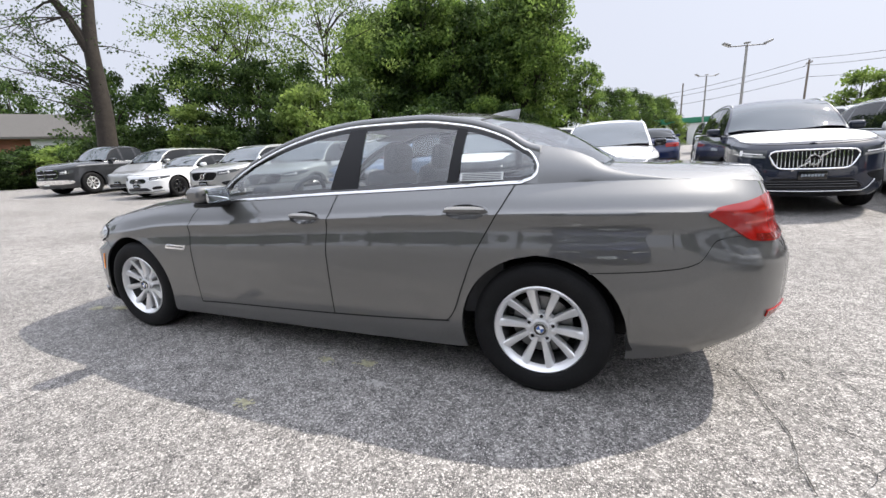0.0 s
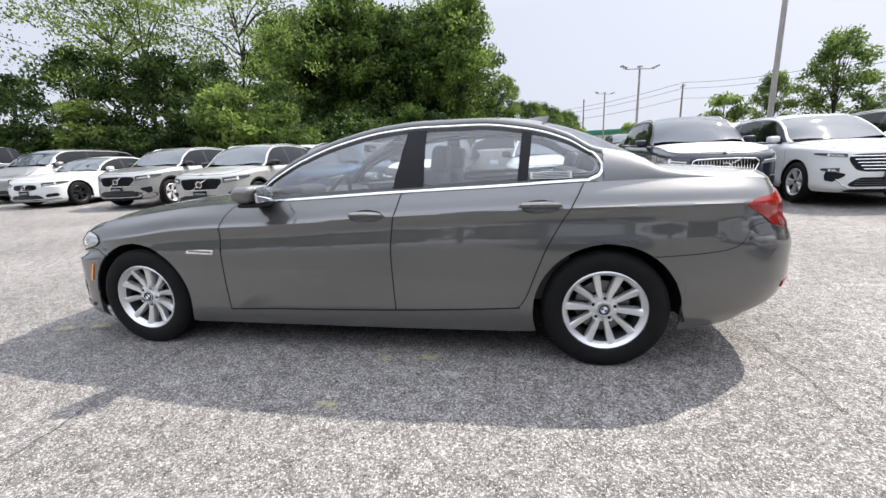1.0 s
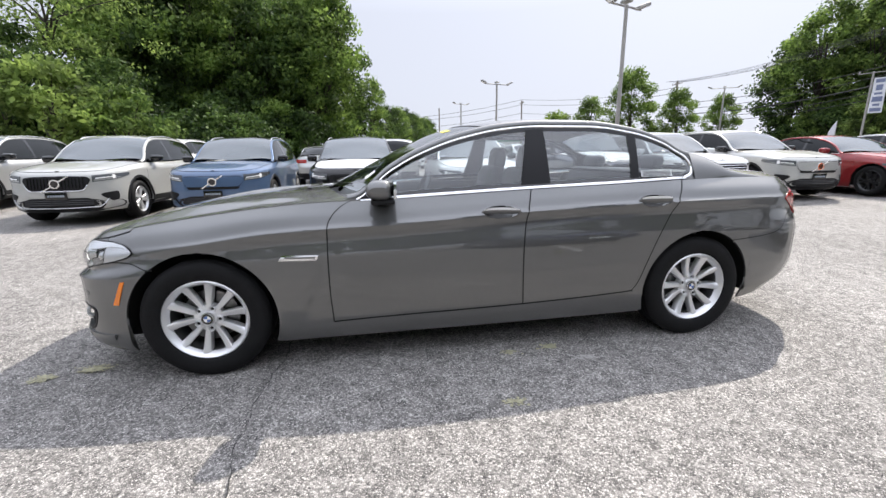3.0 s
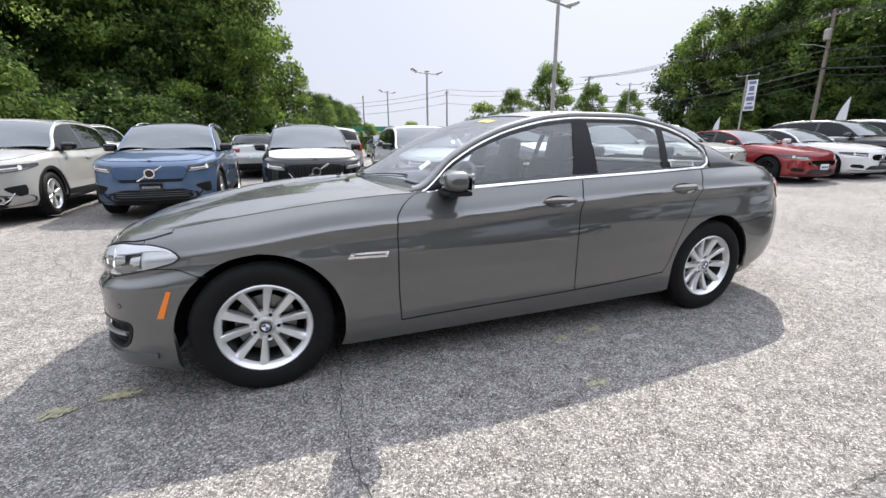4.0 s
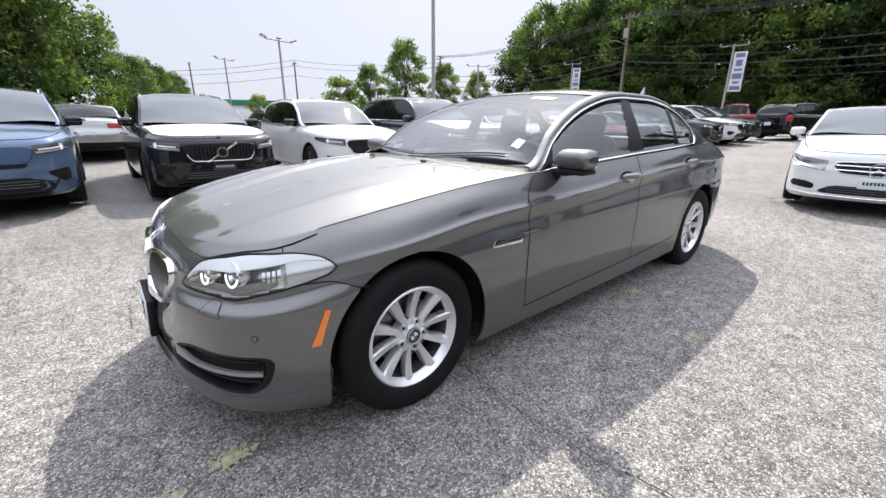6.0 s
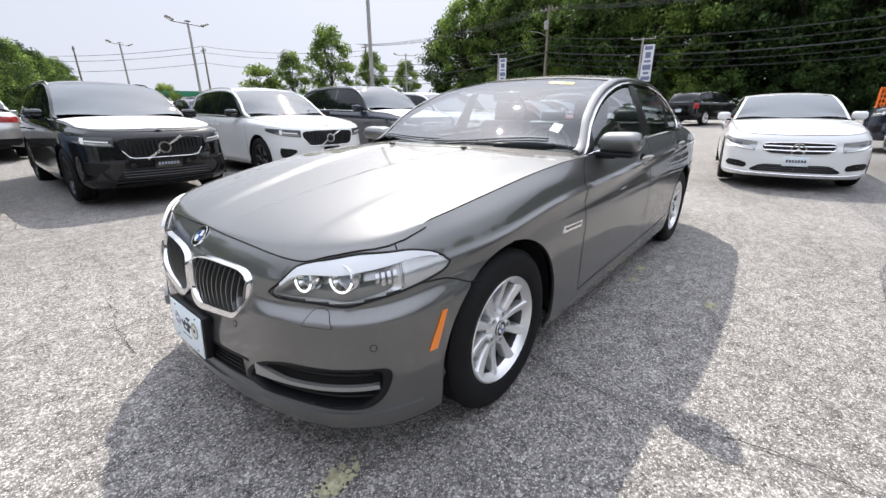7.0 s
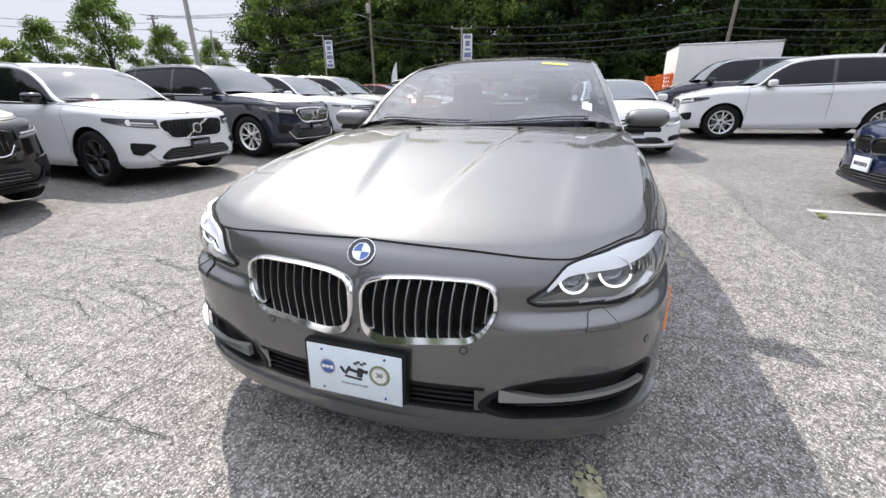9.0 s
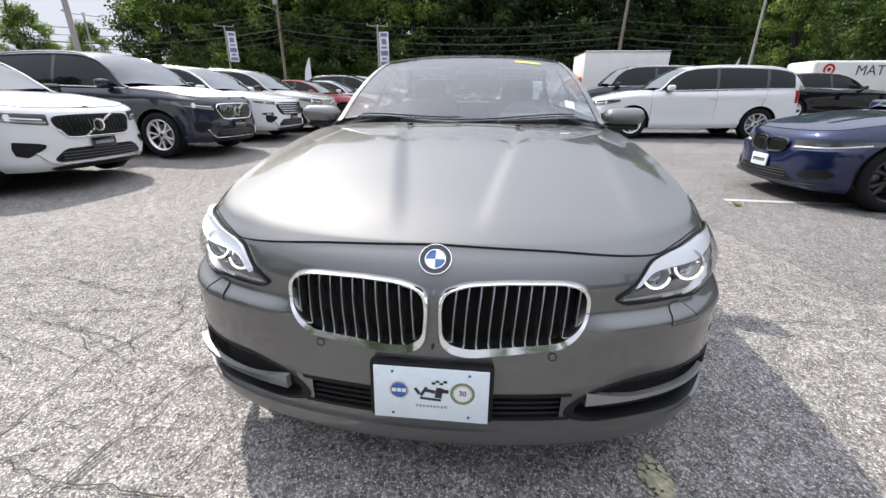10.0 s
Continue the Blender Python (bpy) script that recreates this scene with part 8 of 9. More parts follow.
def cables():
    ends = [(58.0, 12.0), (23.5, 12.5), (-13.5, 11.5), (-50.0, 12.0)]
    for off, drop, r in ((-1.0, 0.25, 0.022), (-0.4, 0.25, 0.022), (0.4, 0.25, 0.022), (1.0, 0.25, 0.022), (0.0, 3.4, 0.035), (0.1, 4.2, 0.03), (-0.1, 5.0, 0.06), (0.05, 5.6, 0.03), (0.0, 6.2, 0.03)):
        pts = []
        for (y0, h0), (y1, h1) in zip(ends[:-1], ends[1:]):
            for s in np.linspace(0, 1, 16, endpoint=False):
                pts.append((46.0 + off, y0 + (y1 - y0) * s, 0.5 + (h0 + (h1 - h0) * s) - drop - 1.1 * 4 * s * (1 - s)))
        tagged(part("power_cable", Geo().tube(pts, r, 5), M_CABLE), "long sagging black overhead cable between poles", "cable", "overhead cables")
    for k, (z0, z1) in enumerate(((11, 12.2), (10.2, 11.2), (8.5, 9.5))):
        s = np.linspace(0, 1, 20)
        pts = np.stack([47 + (30 - 47) * s, 58 + 24 * s, 0.5 + z0 + (z1 - z0) * s - 3.2 * s * (1 - s)], -1)
        tagged(part("power_cable", Geo().tube(pts, 0.03, 5), M_CABLE), "long sagging black overhead cable between poles", "cable", "overhead cables")
        pts = np.stack([30 - 25 * s, 82 + 28 * s, 0.5 + z1 + (z0 - z1) * s - 3.2 * s * (1 - s)], -1)
        tagged(part("power_cable", Geo().tube(pts, 0.035, 5), M_CABLE), "long sagging black overhead cable between poles", "cable", "overhead cables")


cables()


def banner(x, y, h, rz):
    t = thing("banner_pole", "grey pole with cross-arm and hanging pale banner", "banner", at_ground(x, y, rz), "banner poles")
    part("pole", Geo().lathe([(0.09, 0), (0.07, h)], 12, axis="z"), M_POLE, t)
    part("cross_arm", Geo().tube([(0, -0.9, h - 0.1), (0, 0.9, h - 0.1)], 0.035, 6), M_POLE, t)
    for sg in (-1, 1):
        part("arm_tip", Geo().box((0.16, 0.10, 0.24), (0, sg * 0.9, h), 0.03), M_POLE, t)
    u, w = np.meshgrid(np.linspace(0, 1, 8), np.linspace(0, 1, 16), indexing="ij")
    p = np.stack([0.05 * np.sin(w * 5 + u * 3) - 0.02, -0.12 - 0.85 * u, h - 0.55 - 2.9 * w], -1)
    cloth = part("banner_cloth", Geo().grid(p), M_BANNER, t)
    for k, (w0, w1, ln) in enumerate(((0.04, 0.14, 0.7), (0.2, 0.36, 0.5), (0.42, 0.48, 0.6), (0.54, 0.68, 0.75), (0.74, 0.80, 0.5), (0.86, 0.96, 0.8))):
        a, b = np.meshgrid(np.linspace(0.5 - ln / 2, 0.5 + ln / 2, 5), np.linspace(w0, w1, 4), indexing="ij")
        q = np.stack([0.05 * np.sin(b * 5 + a * 3) - 0.035, -0.12 - 0.85 * a, h - 0.55 - 2.9 * b], -1)
        part("banner_print", Geo().grid(q), M_BANNER_BLUE, cloth)


banner(42.0, 27.6, 7.4, 25)
banner(37.2, 10.0, 6.6, 12)


def feather_flag(x, y, h, rz):
    t = thing("feather_flag", "white feather flag on a thin pole", "flag", at_ground(x, y, rz), "feather flags")
    part("flag_pole", Geo().lathe([(0.03, 0), (0.015, h)], 8, axis="z"), M_POLE, t)
    rows = [[(0.02 * math.sin(6 * s), 0.02, h * (0.3 + 0.7 * s)), (0.05 * math.sin(5 * s), 0.03 + 0.75 * math.sin(math.pi * (0.12 + 0.86 * s)) ** 0.8 * (1 - 0.35 * s), h * (0.3 + 0.7 * s) - 0.1)] for s in np.linspace(0, 1, 14)]
    part("flag_cloth", Geo().grid(np.array(rows)), M_BANNER, t)


feather_flag(40.0, 17.8, 4.2, 10)
feather_flag(43.0, 30.5, 3.6, 10)
feather_flag(38.0, -22.0, 4.0, 10)


# ---- trees ----
def leaf_cloud(rng, centres, radii, per, size):
    """Many small leaves in clumps; each leaf a bent lozenge of its own."""
    c = np.repeat(centres, per, 0)
    rr = np.repeat(radii, per, 0)
    n = len(c)
    d = rng.normal(size=(n, 3))
    d /= np.linalg.norm(d, axis=1)[:, None]
    p = c + d * rr * (rng.random((n, 1)) ** 0.45)
    a = rng.normal(size=(n, 3)) + (0, 0, -0.4)
    a /= np.linalg.norm(a, axis=1)[:, None]
    b = np.cross(a, rng.normal(size=(n, 3)) * 0.6 + d)
    b /= np.linalg.norm(b, axis=1)[:, None] + 1e-9
    s = size * (0.6 + 0.8 * rng.random((n, 1)))
    v = np.stack([p - a * s * 0.5, p + b * s * 0.30, p + a * s * 0.55, p - b * s * 0.30], 1).reshape(-1, 3)
    i = np.arange(n) * 4
    return v, np.stack([i, i + 1, i + 2, i + 3], 1)


def tree(name, label, seed, h, spread, base, leaf, clumps, per, size, mat, trunk_r=0.22, m=None, group="trees round the lot", bare=False, flat=0.75):
    """A tapered trunk, limbs that reach for the clumps, and a crown of leaves."""
    rng = np.random.default_rng(seed)
    t = thing(name, label, "tree" if name == "tree" else "bush", m, group)
    k = 10
    bend = rng.normal(size=(k, 2)).cumsum(0) * 0.05 * h / 10
    zs = np.linspace(-0.2, h * 0.82, k)
    spine = np.column_stack([bend - bend[0], zs])
    part("trunk", Geo().tube(spine, np.linspace(trunk_r, trunk_r * 0.18, k), 10), M_BARK, t)
    cen, rad = [], []
    limbs = Geo()
    for q in range(clumps):
        f = rng.random()
        z = base * h + (1 - base) * h * f
        w = spread * (math.sin(math.pi * min(1, 0.18 + 0.78 * f)) ** 0.7) * (0.45 + 0.6 * rng.random())
        a = rng.random() * 2 * math.pi
        c = np.array([w * math.cos(a), w * math.sin(a), z])
        j = min(k - 1, int(np.searchsorted(zs, z * 0.75)))
        c[:2] += spine[j, :2]
        cen.append(c)
        s = spread * (0.20 + 0.16 * rng.random())
        rad.append((s, s, s * flat))
        if q % 2 == 0 and q < (12 if bare else 44):
            st = spine[max(int(k * base * 0.8), 1, min(k - 2, int(j * (0.55 + 0.3 * rng.random()))))]
            if flat < 0.5:  # boughs that leave the stem near their own height
                st = spine[max(2, min(k - 2, j))]
            mid = (st + c) / 2 + (0, 0, 0.06 * h * (rng.random() - 0.2))
            pts = np.array([st, st * 0.6 + mid * 0.4, mid, mid * 0.4 + c * 0.6, c])
            limbs.tube(pts, np.linspace(trunk_r * 0.34, 0.012, 5), 6)
    if limbs.n:
        tagged(part("limb", limbs, M_BARK, t), kind="stuff")
    v, f = leaf_cloud(rng, np.array(cen), np.array(rad), per, size)
    part("crown", Geo().add(v, f), mat, t, smooth=False)
    return t


BROAD = tree("tree", "tall broad-leaved tree with dense dark green crown", 3, 15, 4.6, 0.16, 0.3, 110, 120, 0.34, M_LEAF_DARK, 0.30, at_ground(-15.5, 36, 0))
BROAD2 = tree("tree", "tall broad-leaved tree with sunlit green crown", 8, 15, 4.2, 0.20, 0.3, 100, 120, 0.32, M_LEAF, 0.28, at_ground(-4.6, 37, 0))
DEEP = tree("tree", "tall roadside tree with green crown darkened as if in shade", 63, 15, 4.7, 0.10, 0.3, 110, 120, 0.36, M_LEAF_SHADED, 0.30, at_ground(57, -4, 0))
DEEPBUSH = tree("bush", "undergrowth beneath the roadside trees, leaves darkened as if in shade", 67, 3.8, 2.1, 0.03, 0.2, 50, 110, 0.22, M_LEAF_SHADED, 0.08, at_ground(51, -2, 0), "bushes along the lot")
THIN = tree("tree", "slender pale-leaved tree with open crown", 12, 10.5, 4.4, 0.46, 0.3, 60, 110, 0.15, M_LEAF_PALE, 0.15, at_ground(-21, 19, 0), flat=0.35)
BUSH = tree("bush", "dense green roadside bush", 21, 3.4, 1.9, 0.05, 0.2, 46, 110, 0.19, M_LEAF, 0.07, at_ground(-10, 15, 0), "bushes along the lot")
BUSH2 = tree("bush", "tangled dark green bush", 27, 3.8, 2.1, 0.04, 0.2, 50, 110, 0.20, M_LEAF_DARK, 0.08, at_ground(-14, 15, 0), "bushes along the lot")
PALEBUSH = tree("bush", "pale green feathery bush in sunlight", 31, 4.2, 1.8, 0.08, 0.2, 40, 100, 0.20, M_LEAF_PALE, 0.07, at_ground(-12, 14, 0), "bushes along the lot")
CONIFER = tree("tree", "dark drooping evergreen behind the hedge", 44, 6.5, 2.6, 0.05, 0.2, 70, 120, 0.18, M_LEAF_DARK, 0.16, at_ground(-18, 17, 0))


def forked_tree(x, y):
    """An old leaning trunk that forks, with long thin boughs and sparse leaves."""
    r = np.random.default_rng(51)
    t = thing("tree", "old tree with thick forked trunk and sparse leaves", "tree", at_ground(x, y, 0), "trees round the lot")
    trunk = np.array([(0.0, 0.0, 1.9), (0.07, 0.13, 3.59), (0.09, 0.17, 5.18), (0.12, 0.2, 6.71), (0.2, 0.34, 7.97), (0.3, 0.52, 9.21), (0.43, 0.73, 10.91)])
    part("trunk", Geo().tube(trunk, np.linspace(0.42, 0.18, len(trunk)), 12), M_BARK, t)
    fork = np.array([(0.07, 0.12, 6.45), (-0.05, -0.09, 7.12), (-0.19, -0.34, 7.86), (-0.33, -0.61, 8.47), (-0.58, -1.1, 9.05), (-0.91, -1.79, 9.59)])
    part("fork", Geo().tube(fork, np.linspace(0.26, 0.11, len(fork)), 10), M_BARK, t)
    side = trunk[2] - trunk[1]
    left = np.array([-0.49, -0.87, 0.0])
    limbs, cen = Geo(), []
    for n in range(34):
        low = n < 20
        st = trunk[1] + side * r.random() if low else (fork[2 + n % 3] if n % 2 else trunk[3 + n % 3])
        reach = r.uniform(2.0, 6.5) if low else r.uniform(1.5, 4.0)
        way = left * r.uniform(0.3, 1.0) * (1 if low or r.random() < 0.6 else -1) + np.array([0, 0, r.uniform(0.15, 0.9) if low else r.uniform(-0.4, 0.5)]) + r.normal(size=3) * 0.15
        s = np.linspace(0, 1, 7)[:, None]
        pts = st + way * reach * s + np.array([0, 0, -0.8]) * s ** 2 * reach * 0.2 + np.cumsum(r.normal(size=(7, 3)), 0) * 0.05
        limbs.tube(pts, np.linspace(0.035, 0.008, 7), 5)
        cen.extend(pts[2:] + r.normal(size=(5, 3)) * 0.2)
    tagged(part("limb", limbs, M_BARK, t), kind="stuff")
    cen = np.array(cen)
    part("crown", Geo().add(*leaf_cloud(r, cen, np.tile((0.55, 0.55, 0.22), (len(cen), 1)), 24, 0.11)), M_LEAF_DARK, t, smooth=False)
    return t


forked_tree(-21.81, 10.46)


def plant(src, x, y, rz, s, sz=None):
    o = copy_thing(src, at_ground(x, y, rz))
    o.scale = (s, s, sz or s)
    return o


rng = np.random.default_rng(77)
# wood behind the first rows
for n in range(8):
    x = -22.3 + 2.5 * n + rng.uniform(-0.8, 0.8)
    y = 36 + rng.uniform(-2.5, 3.5)
    plant((BROAD2, BROAD2, BROAD)[n % 3], x, y, rng.uniform(0, 360), rng.uniform(0.85, 1.15))
for n in range(6):
    plant((BROAD, BROAD2)[(n + 1) % 2], -27 + 4.2 * n, 44 + rng.uniform(-2, 3), rng.uniform(0, 360), rng.uniform(1.0, 1.25))
for n in range(8):
    plant((BUSH, BUSH2)[n % 2], -24 + 2.6 * n, 30 + rng.uniform(-1, 1) + 0.15 * n, rng.uniform(0, 360), rng.uniform(0.9, 1.5))
# lower trees that run on towards the far side
for n in range(9):
    plant((BROAD2, BROAD)[n % 2], -1 + 2.0 * n, 48 + 8.0 * n, rng.uniform(0, 360), rng.uniform(0.5, 0.66))
# hedge
for n in range(15):
    s = n / 14
    x, y = -33 + 26 * s, 9.5 + 9.0 * s + rng.uniform(-0.6, 0.6)
    k = rng.uniform(0.8, 1.15)
    plant((BUSH2, BUSH2, BUSH2, PALEBUSH)[n % 4], x, y, rng.uniform(0, 360), k, k * (0.55 if n < 4 else 0.85))
for x, y, s in ((-20, 16.5, 1.0), (-16, 18, 0.95), (-24, 17, 1.1), (-28, 14.5, 1.0), (-13, 19.5, 0.8), (-46, 17, 1.3), (-44, 22, 1.2), (-36, 22, 1.15)):
    plant(CONIFER, x, y, rng.uniform(0, 360), s)
for x, y, s in ((-17, 22.5, 1.15), (-24, 20, 1.1)):
    plant(THIN, x, y, rng.uniform(0, 360), s)
# wood along the road
for n in range(26):
    y = 46 - 4.6 * n + rng.uniform(-1, 1)
    # shade-darkened leaves on the middle stretch, lighter ones to either side
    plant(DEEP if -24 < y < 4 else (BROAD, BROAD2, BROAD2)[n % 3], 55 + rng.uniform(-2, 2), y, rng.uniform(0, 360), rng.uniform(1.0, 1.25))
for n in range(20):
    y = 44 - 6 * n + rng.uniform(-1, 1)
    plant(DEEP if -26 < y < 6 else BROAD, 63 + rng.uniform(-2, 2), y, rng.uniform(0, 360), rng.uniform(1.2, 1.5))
for n in range(30):
    y = 44 - 4.0 * n + rng.uniform(-1, 1)
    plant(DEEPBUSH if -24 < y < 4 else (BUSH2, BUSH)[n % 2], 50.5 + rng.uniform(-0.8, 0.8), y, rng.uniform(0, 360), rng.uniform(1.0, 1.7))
FAR_TREES = ((33.0, 58.5, 0.62), (38.0, 55.5, 0.86), (43.0, 51.8, 0.64), (47.0, 48.2, 0.56))
for x, y, s in FAR_TREES:
    plant((BROAD2, BROAD)[int(s * 100) % 2], x, y, 40 * s, s)
    plant(BUSH, x + 1.5, y - 3, 70 * s, 1.5 * s)
for x, y, s in ((24.5, 52, 1.5), (23, 58, 0.9), (16, 60, 1.0), (27, 62, 1.1), (9, 58, 0.9), (47, 31, 1.2)):
    plant(PALEBUSH if s != 1.1 else BUSH, x, y, 70 * s, s)


# ---- verge, far buildings, hills ----
# the lot's edge on the open side, and the trees past its front
for n in range(17):
    plant((BROAD, BROAD2, BROAD)[n % 3], -42 + 5.4 * n, -31 + rng.uniform(-2, 2), rng.uniform(0, 360), rng.uniform(0.75, 1.0))
for n in range(9):
    plant((BROAD2, BROAD)[n % 2], -40 + rng.uniform(-2, 2), -26 + 5.2 * n, rng.uniform(0, 360), rng.uniform(0.3, 0.42))


def verge():
    u, w = np.meshgrid(np.linspace(48, 95, 20), np.linspace(-95, 75, 60), indexing="ij")
    z = 0.52 + 0.05 * np.clip(u - 52, 0, 50) + 0.08 * np.sin(u * 1.7 + w) * np.sin(w * 0.9)
    tagged(part("verge", Geo().grid(np.stack([u, w, z + 0.02], -1)), M_GRASS), "rough grass verge under the roadside trees", "verge", kind="structure")
    u, w = np.meshgrid(np.linspace(0, 1, 30), np.linspace(0, 1, 16), indexing="ij")
    x = -60 + 62 * u
    y = np.where(x < -7, 8.2 + (x + 33) * 0.346, 17.5 + (x + 7) * 1.35) + w * 40
    z = np.asarray(ground_z(x, y)) + 0.05 + 0.5 * np.clip(w * 4, 0, 1) + 0.06 * np.sin(x * 2.1 + y)
    tagged(part("verge", Geo().grid(np.stack([x, y, z], -1)), M_GRASS), "rough grass bank behind the hedge", "verge", kind="structure")


def house():
    t = thing("house", "brick and white-walled house behind the hedge", "house", pose(-39.4, 15.5, 1.3, 0, 0, 60))
    part("wall", Geo().box((9, 5, 2.7), (0, 0, 1.35), 0.02), M_BRICK, t)
    part("wall", Geo().box((4.2, 0.2, 2.4), (2.0, -2.55, 1.3), 0.02), M_BOX, t)
    g = Geo().add([(-4.9, -3, 2.65), (4.9, -3, 2.65), (4.9, 0, 4.5), (-4.9, 0, 4.5), (-4.9, 3, 2.65), (4.9, 3, 2.65), (-4.9, -3, 2.5), (4.9, -3, 2.5), (4.9, 3, 2.5), (-4.9, 3, 2.5)], [(0, 1, 2, 3), (3, 2, 5, 4), (6, 7, 1, 0), (8, 9, 4, 5), (1, 7, 8, 5, 2), (0, 3, 4, 9, 6)])
    part("roof", g, M_ROOF, t, smooth=False)
    for x in (-3.0, 1.0, 3.0):
        w = part("window", Geo().box((1.1, 0.08, 1.2), (x, -2.66 if x > 0 else -2.53, 1.5), 0.01), M_BOX, t)
        part("pane", Geo().box((0.95, 0.02, 1.05), (x, -2.71 if x > 0 else -2.58, 1.5), 0.002), M_PANE, w)


def green_shop():
    t = thing("shop_building", "low pale shop building with green fascia far off", "building", pose(24, 92, 0.5, 0, 0, -8))
    part("wall", Geo().box((46, 14, 4.2), (0, 0, 2.1), 0.05), M_BOX, t)
    part("fascia", Geo().box((46.6, 0.5, 1.0), (0, -7.1, 4.3), 0.05), M_GREENMETAL, t)
    part("roof_edge", Geo().box((46.4, 14.4, 0.3), (0, 0, 4.6), 0.05), M_ROOF, t)
    for x in np.linspace(-20, 20, 9):
        w = part("window", Geo().box((3.4, 0.1, 2.2), (x, -7.03, 1.6), 0.02), M_PANE, t)


def hills():
    a = np.linspace(radians(-30), radians(75), 90)
    up = 26 + 12 * np.sin(a * 3.1) + 6 * np.sin(a * 11 + 1) + 2 * np.sin(a * 43)
    rows = []
    for r, f in ((700, 0.0), (760, 0.6), (820, 1.0), (900, 0.9)):
        rows.append(np.stack([r * np.sin(a), r * np.cos(a), 0.4 + up * f], -1))
    tagged(part("backdrop", Geo().grid(np.array(rows), flip=True), M_HILL), "low hazy wooded hills on the horizon", "hills", kind="structure")


verge()
house()
green_shop()
hills()


# ---- cracks, stains and marks on the asphalt ----
def crack(pts, width, seed, mat=None):
    """A wandering crack filled with dark dirt."""
    r = np.random.default_rng(seed)
    p = np.array(pts, float)
    d = np.concatenate([[0], np.cumsum(np.linalg.norm(np.diff(p, axis=0), axis=1))])
    n = max(8, int(d[-1] / 0.035))
    t = np.linspace(0, d[-1], n)
    q = np.stack([np.interp(t, d, p[:, 0]), np.interp(t, d, p[:, 1])], -1)
    sway = np.cumsum(r.normal(size=(n, 2)), 0) * 0.007
    q += sway - np.linspace(0, 1, n)[:, None] * sway[-1]
    q += r.normal(size=(n, 2)) * 0.004
    tan = np.gradient(q, axis=0)
    tan /= np.linalg.norm(tan, axis=1)[:, None] + 1e-9
    nrm = np.stack([-tan[:, 1], tan[:, 0]], -1)
    w = width * (0.25 + 0.9 * r.random(n))[:, None]
    w[0] = w[-1] = 0.0005
    a, b = q + nrm * w / 2, q - nrm * w / 2
    rows = [np.column_stack([s, ground_z(s[:, 0], s[:, 1]) + 0.0065 + 0.0001 * (seed % 30)]) for s in (a, b)]
    ob = part("crack", Geo().grid(np.stack(rows, 1), flip=True), mat or M_CRACK, smooth=False)
    return tagged(ob, "thin dark wandering crack in the asphalt", "crack", "cracks in the asphalt", "structure")


def blot(x, y, rx, ry, seed, mat, label, name="paint_mark", pieces=26):
    """A worn blot: a broken scatter of small flat patches."""
    r = np.random.default_rng(seed)
    g = Geo()
    for piece in range(pieces):
        cx, cy = x + r.normal() * rx * 0.45, y + r.normal() * ry * 0.45
        s = 0.004 + 0.008 * r.random()
        a = np.linspace(0, 2 * math.pi, 7, endpoint=False) + r.random()
        rad = s * (0.5 + r.random(7))
        v = np.column_stack([cx + rad * np.cos(a), cy + rad * np.sin(a), np.full(7, float(ground_z(cx, cy)) + 0.004 + 0.00005 * piece)])
        g.add(v, [tuple(range(7))])
    return tagged(part(name, g, mat, smooth=False), label, "mark", kind="stuff")


CRACKS = [
    ([(-1.05, 0.2), (-1.10, -0.4), (-1.13, -0.9), (-1.15, -1.25), (-1.13, -1.55), (-1.08, -1.8), (-1.15, -2.3), (-1.1, -3.2)], 0.010),
    ([(2.44, -0.62), (2.62, -0.76), (2.9, -0.92), (3.4, -1.0)], 0.009),
    ([(2.50, 0.0), (2.75, -0.2), (2.9, -0.66), (2.95, -1.3)], 0.010),
    ([(5.55, 2.6), (5.5, 1.6), (5.2, 0.9), (5.1, 0.0), (4.9, -0.9), (4.85, -1.6)], 0.018),
    ([(-0.4, 2.2), (-0.68, 2.58), (-0.9, 2.71), (-1.4, 2.68), (-2.2, 2.9)], 0.010),
    ([(-1.2, 1.62), (-1.42, 1.5), (-1.9, 1.6), (-2.25, 1.57), (-2.8, 1.35)], 0.011),
    ([(-1.6, 1.03), (-1.95, 1.1), (-2.25, 1.15), (-2.5, 1.2), (-3.2, 1.3)], 0.010),
    ([(-1.2, 1.4), (-1.19, 2.1), (-1.1, 2.55), (-1.02, 3.3), (-1.15, 4.4)], 0.012),
    ([(-2.45, 0.7), (-2.4, 1.15), (-2.33, 1.6), (-2.2, 2.4), (-2.3, 3.6)], 0.009),
    ([(-1.8, 0.9), (-1.85, 1.6), (-1.7, 2.3), (-1.75, 3.0)], 0.007),
    ([(-3.0, 0.8), (-3.05, 1.9), (-2.9, 3.0), (-3.1, 4.2)], 0.008),
    ([(-2.2, 3.1), (-3.2, 3.2), (-4.4, 3.0), (-5.6, 3.3)], 0.010),
    ([(5.0, -2.25), (2.9, -2.5), (1.5, -2.3), (0.3, -2.25), (-0.84, -2.49)], 0.010),
    ([(1.9, 2.2), (3.2, 2.5), (4.6, 2.3), (6.5, 2.6)], 0.010),
    ([(3.6, 1.0), (3.5, 0.0), (3.7, -1.2), (3.6, -2.3)], 0.008),
    ([(-4.2, 2.0), (-4.1, 0.8), (-4.3, -0.6)], 0.009),
    ([(7.6, 2.4), (7.5, 0.6), (7.7, -1.2), (7.5, -3.0)], 0.014),
    ([(0.9, -1.95), (1.6, -2.1), (2.3, -1.95), (3.3, -2.05)], 0.006),
    ([(-6.5, 4.0), (-6.8, 2.2), (-6.4, 0.0)], 0.012),
]
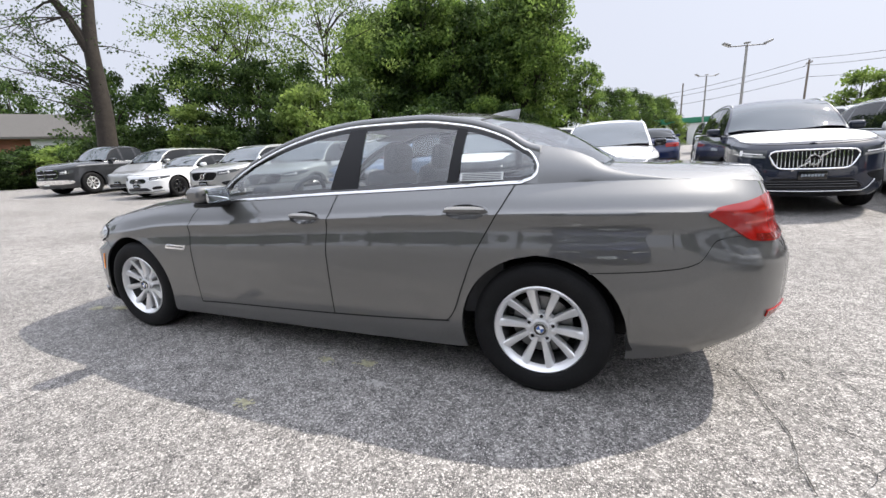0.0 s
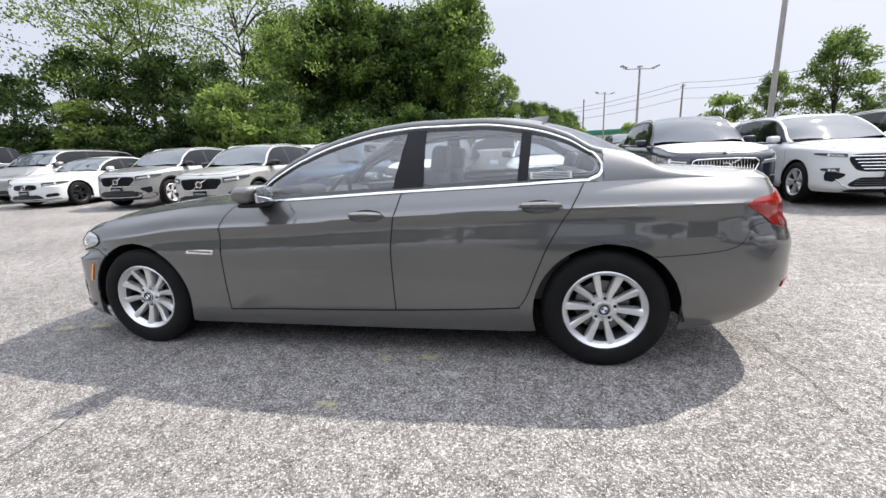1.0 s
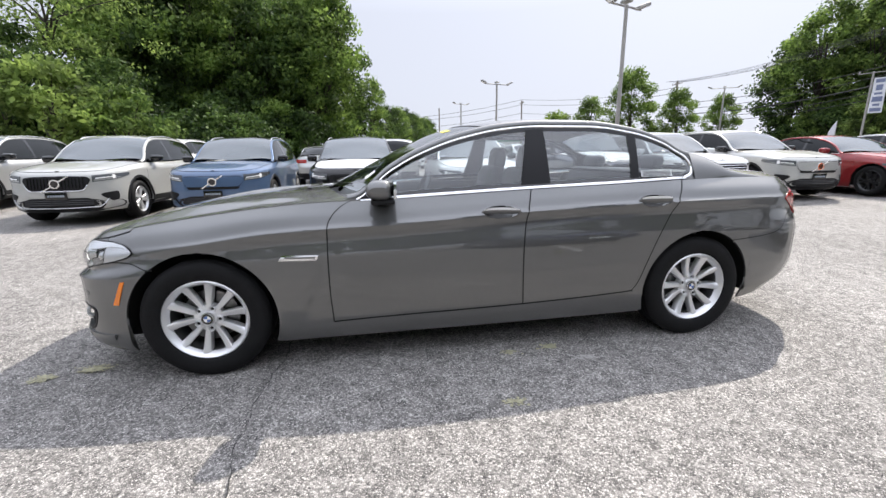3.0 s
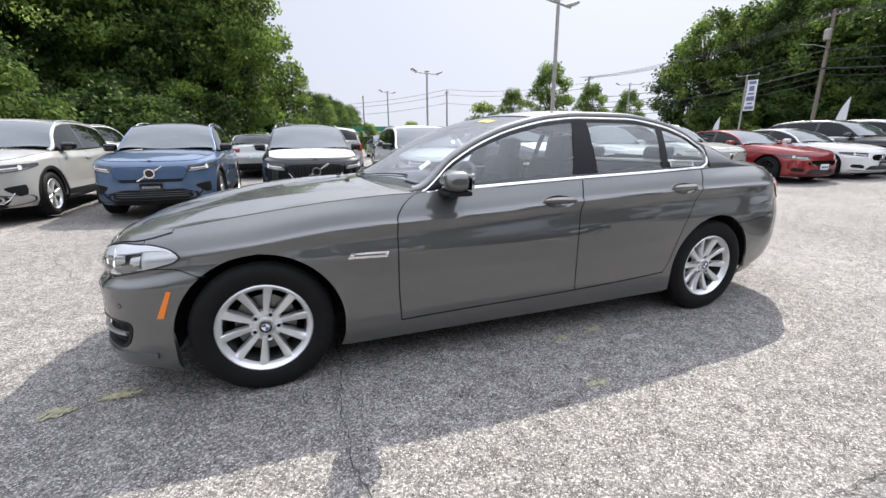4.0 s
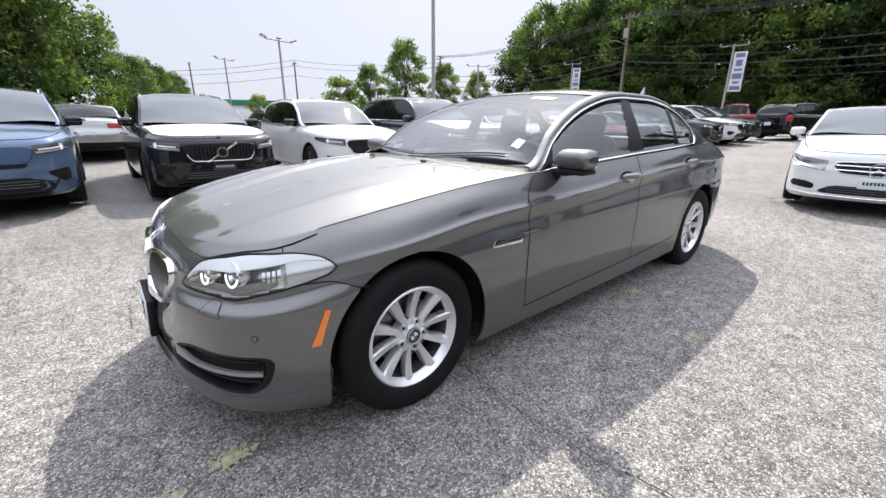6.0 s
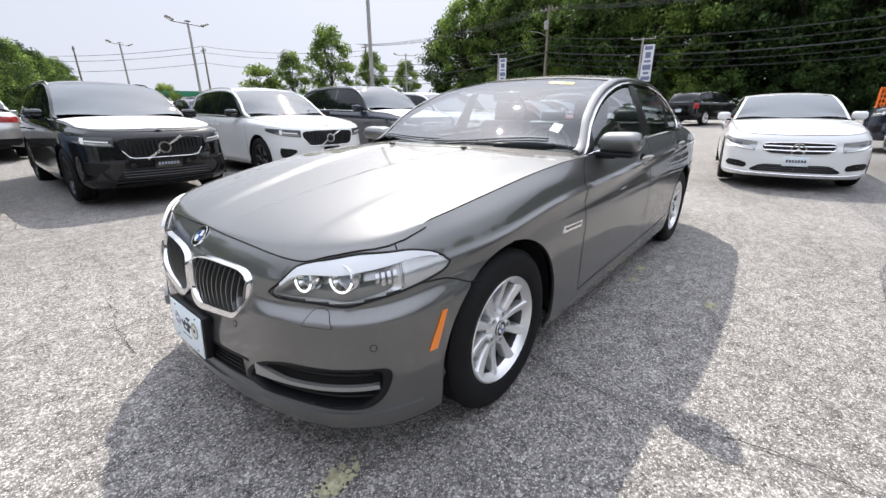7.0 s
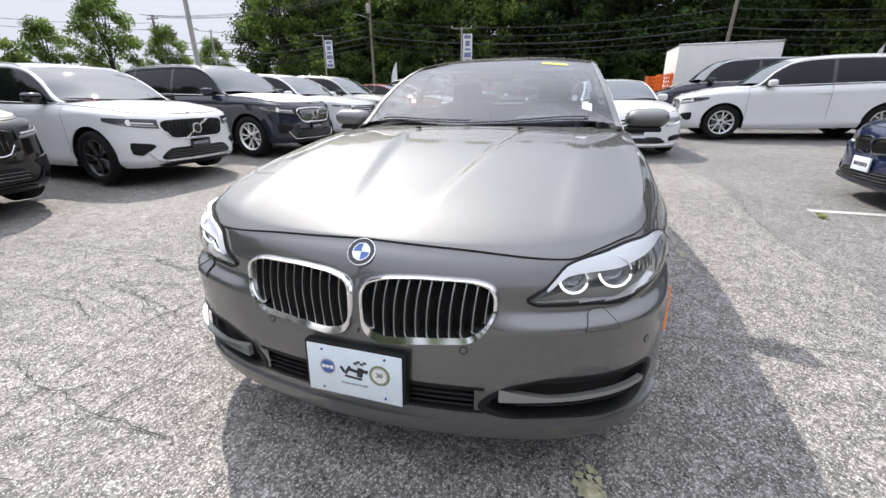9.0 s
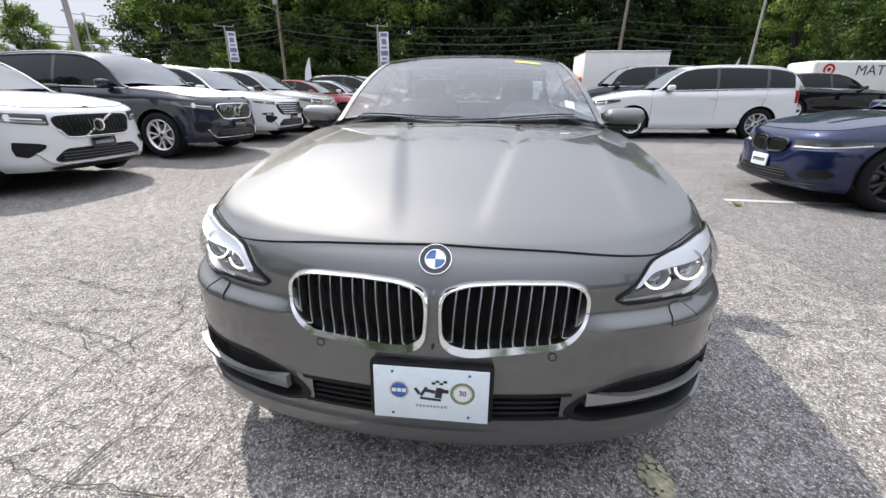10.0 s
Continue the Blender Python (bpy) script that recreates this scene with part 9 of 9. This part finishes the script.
for n, (pts, w) in enumerate(CRACKS):
    crack(pts, w * 0.6, 100 + n)
for n, pts in enumerate([[(-2.35, 1.4), (-2.3, 1.36), (-2.24, 1.31)], [(-2.17, 1.4), (-2.17, 1.29), (-2.11, 1.26)], [(-2.21, 1.11), (-2.16, 1.07), (-2.06, 1.06)], [(-2.41, 1.12), (-2.37, 1.09), (-2.27, 1.09)], [(-2.35, 0.85), (-2.3, 0.79), (-2.2, 0.79), (-2.13, 0.78)], [(-1.16, 2.91), (-1.17, 2.69), (-1.09, 2.19)], [(-1.39, 2.08), (-1.26, 2.13), (-1.15, 2.12), (-1.15, 1.77)], [(-2.01, 1.2), (-1.94, 1.15), (-1.77, 1.04)], [(-1.18, 1.74), (-1.03, 1.78), (-0.98, 1.7)], [(-1.61, 2.11), (-1.41, 2.06)]]):
    crack(pts, 0.007, 140 + n)
for n, pts in enumerate([[(2.43, -0.35), (2.45, -0.52), (2.46, -0.81), (2.47, -0.96), (2.46, -1.12), (2.45, -1.25)], [(2.61, -0.07), (2.61, -0.3), (2.6, -0.45)], [(2.77, -0.31), (2.91, -0.29), (3.06, -0.27)], [(2.6, -1.04), (2.69, -1.07)], [(2.34, -0.38), (2.42, -0.42)]]):
    crack(pts, 0.006, 160 + n)
# branches off the longer ones
br = np.random.default_rng(5)
for n in range(46):
    pts, w = CRACKS[br.integers(len(CRACKS))]
    k = br.integers(len(pts) - 1)
    f = br.random()
    p = np.array(pts[k]) * (1 - f) + np.array(pts[k + 1]) * f
    a = br.random() * 2 * math.pi
    l = 0.25 + 0.6 * br.random()
    crack([p, p + l * 0.5 * np.array([math.cos(a), math.sin(a)]), p + l * np.array([math.cos(a + 0.5), math.sin(a + 0.5)])], 0.0035, 300 + n)
# fine net of cracks in the oldest asphalt
for n in range(95):
    if n < 58:
        x, y, a = br.uniform(-5.5, -0.6), br.uniform(1.0, 4.6), math.pi / 2 + br.normal() * 0.35
    elif n < 80:
        x, y, a = br.uniform(2.4, 6.0), br.uniform(-1.8, 2.6), br.normal() * 0.5
    else:
        x, y, a = br.uniform(-5.0, -2.6), br.uniform(-1.5, 1.0), math.pi / 2 + br.normal() * 0.4
    l = br.uniform(0.4, 1.5)
    d, b = np.array([math.cos(a), math.sin(a)]), a + br.normal() * 0.4
    p = np.array([x, y])
    crack([p, p + d * l * 0.5, p + d * l * 0.5 + l * 0.5 * np.array([math.cos(b), math.sin(b)])], br.uniform(0.0035, 0.0065), 500 + n)
for x, y, rx, ry, n in ((-2.2, -0.70, 0.10, 0.05, 40), (-2.42, -0.76, 0.07, 0.05, 24), (0.49, -0.90, 0.07, 0.04, 20), (0.22, -0.93, 0.06, 0.03, 14), (0.10, -1.43, 0.06, 0.03, 12)):
    blot(x, y, rx, ry, int(abs(x * 97)) + 3, M_YELLOW, "worn yellow paint traces on the asphalt", pieces=n * 3)
blot(0.64, -1.08, 0.09, 0.035, 9, M_PATCH, "pale scuffed spot on the asphalt", "scuff_mark", 60)
tuft = leaf_cloud(np.random.default_rng(4), np.array([(1.49, -2.91, 0.03), (1.44, -2.93, 0.02)]), np.array([(0.045, 0.02, 0.02)] * 2), 40, 0.03)
M_STRAW = leaf_material("straw_leaf", (0.22, 0.24, 0.09), (0.42, 0.42, 0.2))
tagged(part("grass_tuft", Geo().add(*tuft), M_STRAW, smooth=False), "small tuft of grass in a crack", "grass", kind="stuff")


def line_mark(x0, y0, x1, y1, w=0.10):
    d = np.array([x1 - x0, y1 - y0])
    t = np.linspace(0, 1, 30)
    c = np.array([x0, y0]) + t[:, None] * d
    n = np.array([-d[1], d[0]]) / np.linalg.norm(d) * w / 2
    a, b = c + n, c - n
    rows = [np.column_stack([s, ground_z(s[:, 0], s[:, 1]) + 0.0075]) for s in (a, b)]
    tagged(part("parking_line", Geo().grid(np.stack(rows, 1), flip=True), M_LINE, smooth=False), "worn white parking line on the asphalt", "road marking", "parking lines", "structure")


line_mark(1.76, -2.94, 1.55, -7.5)
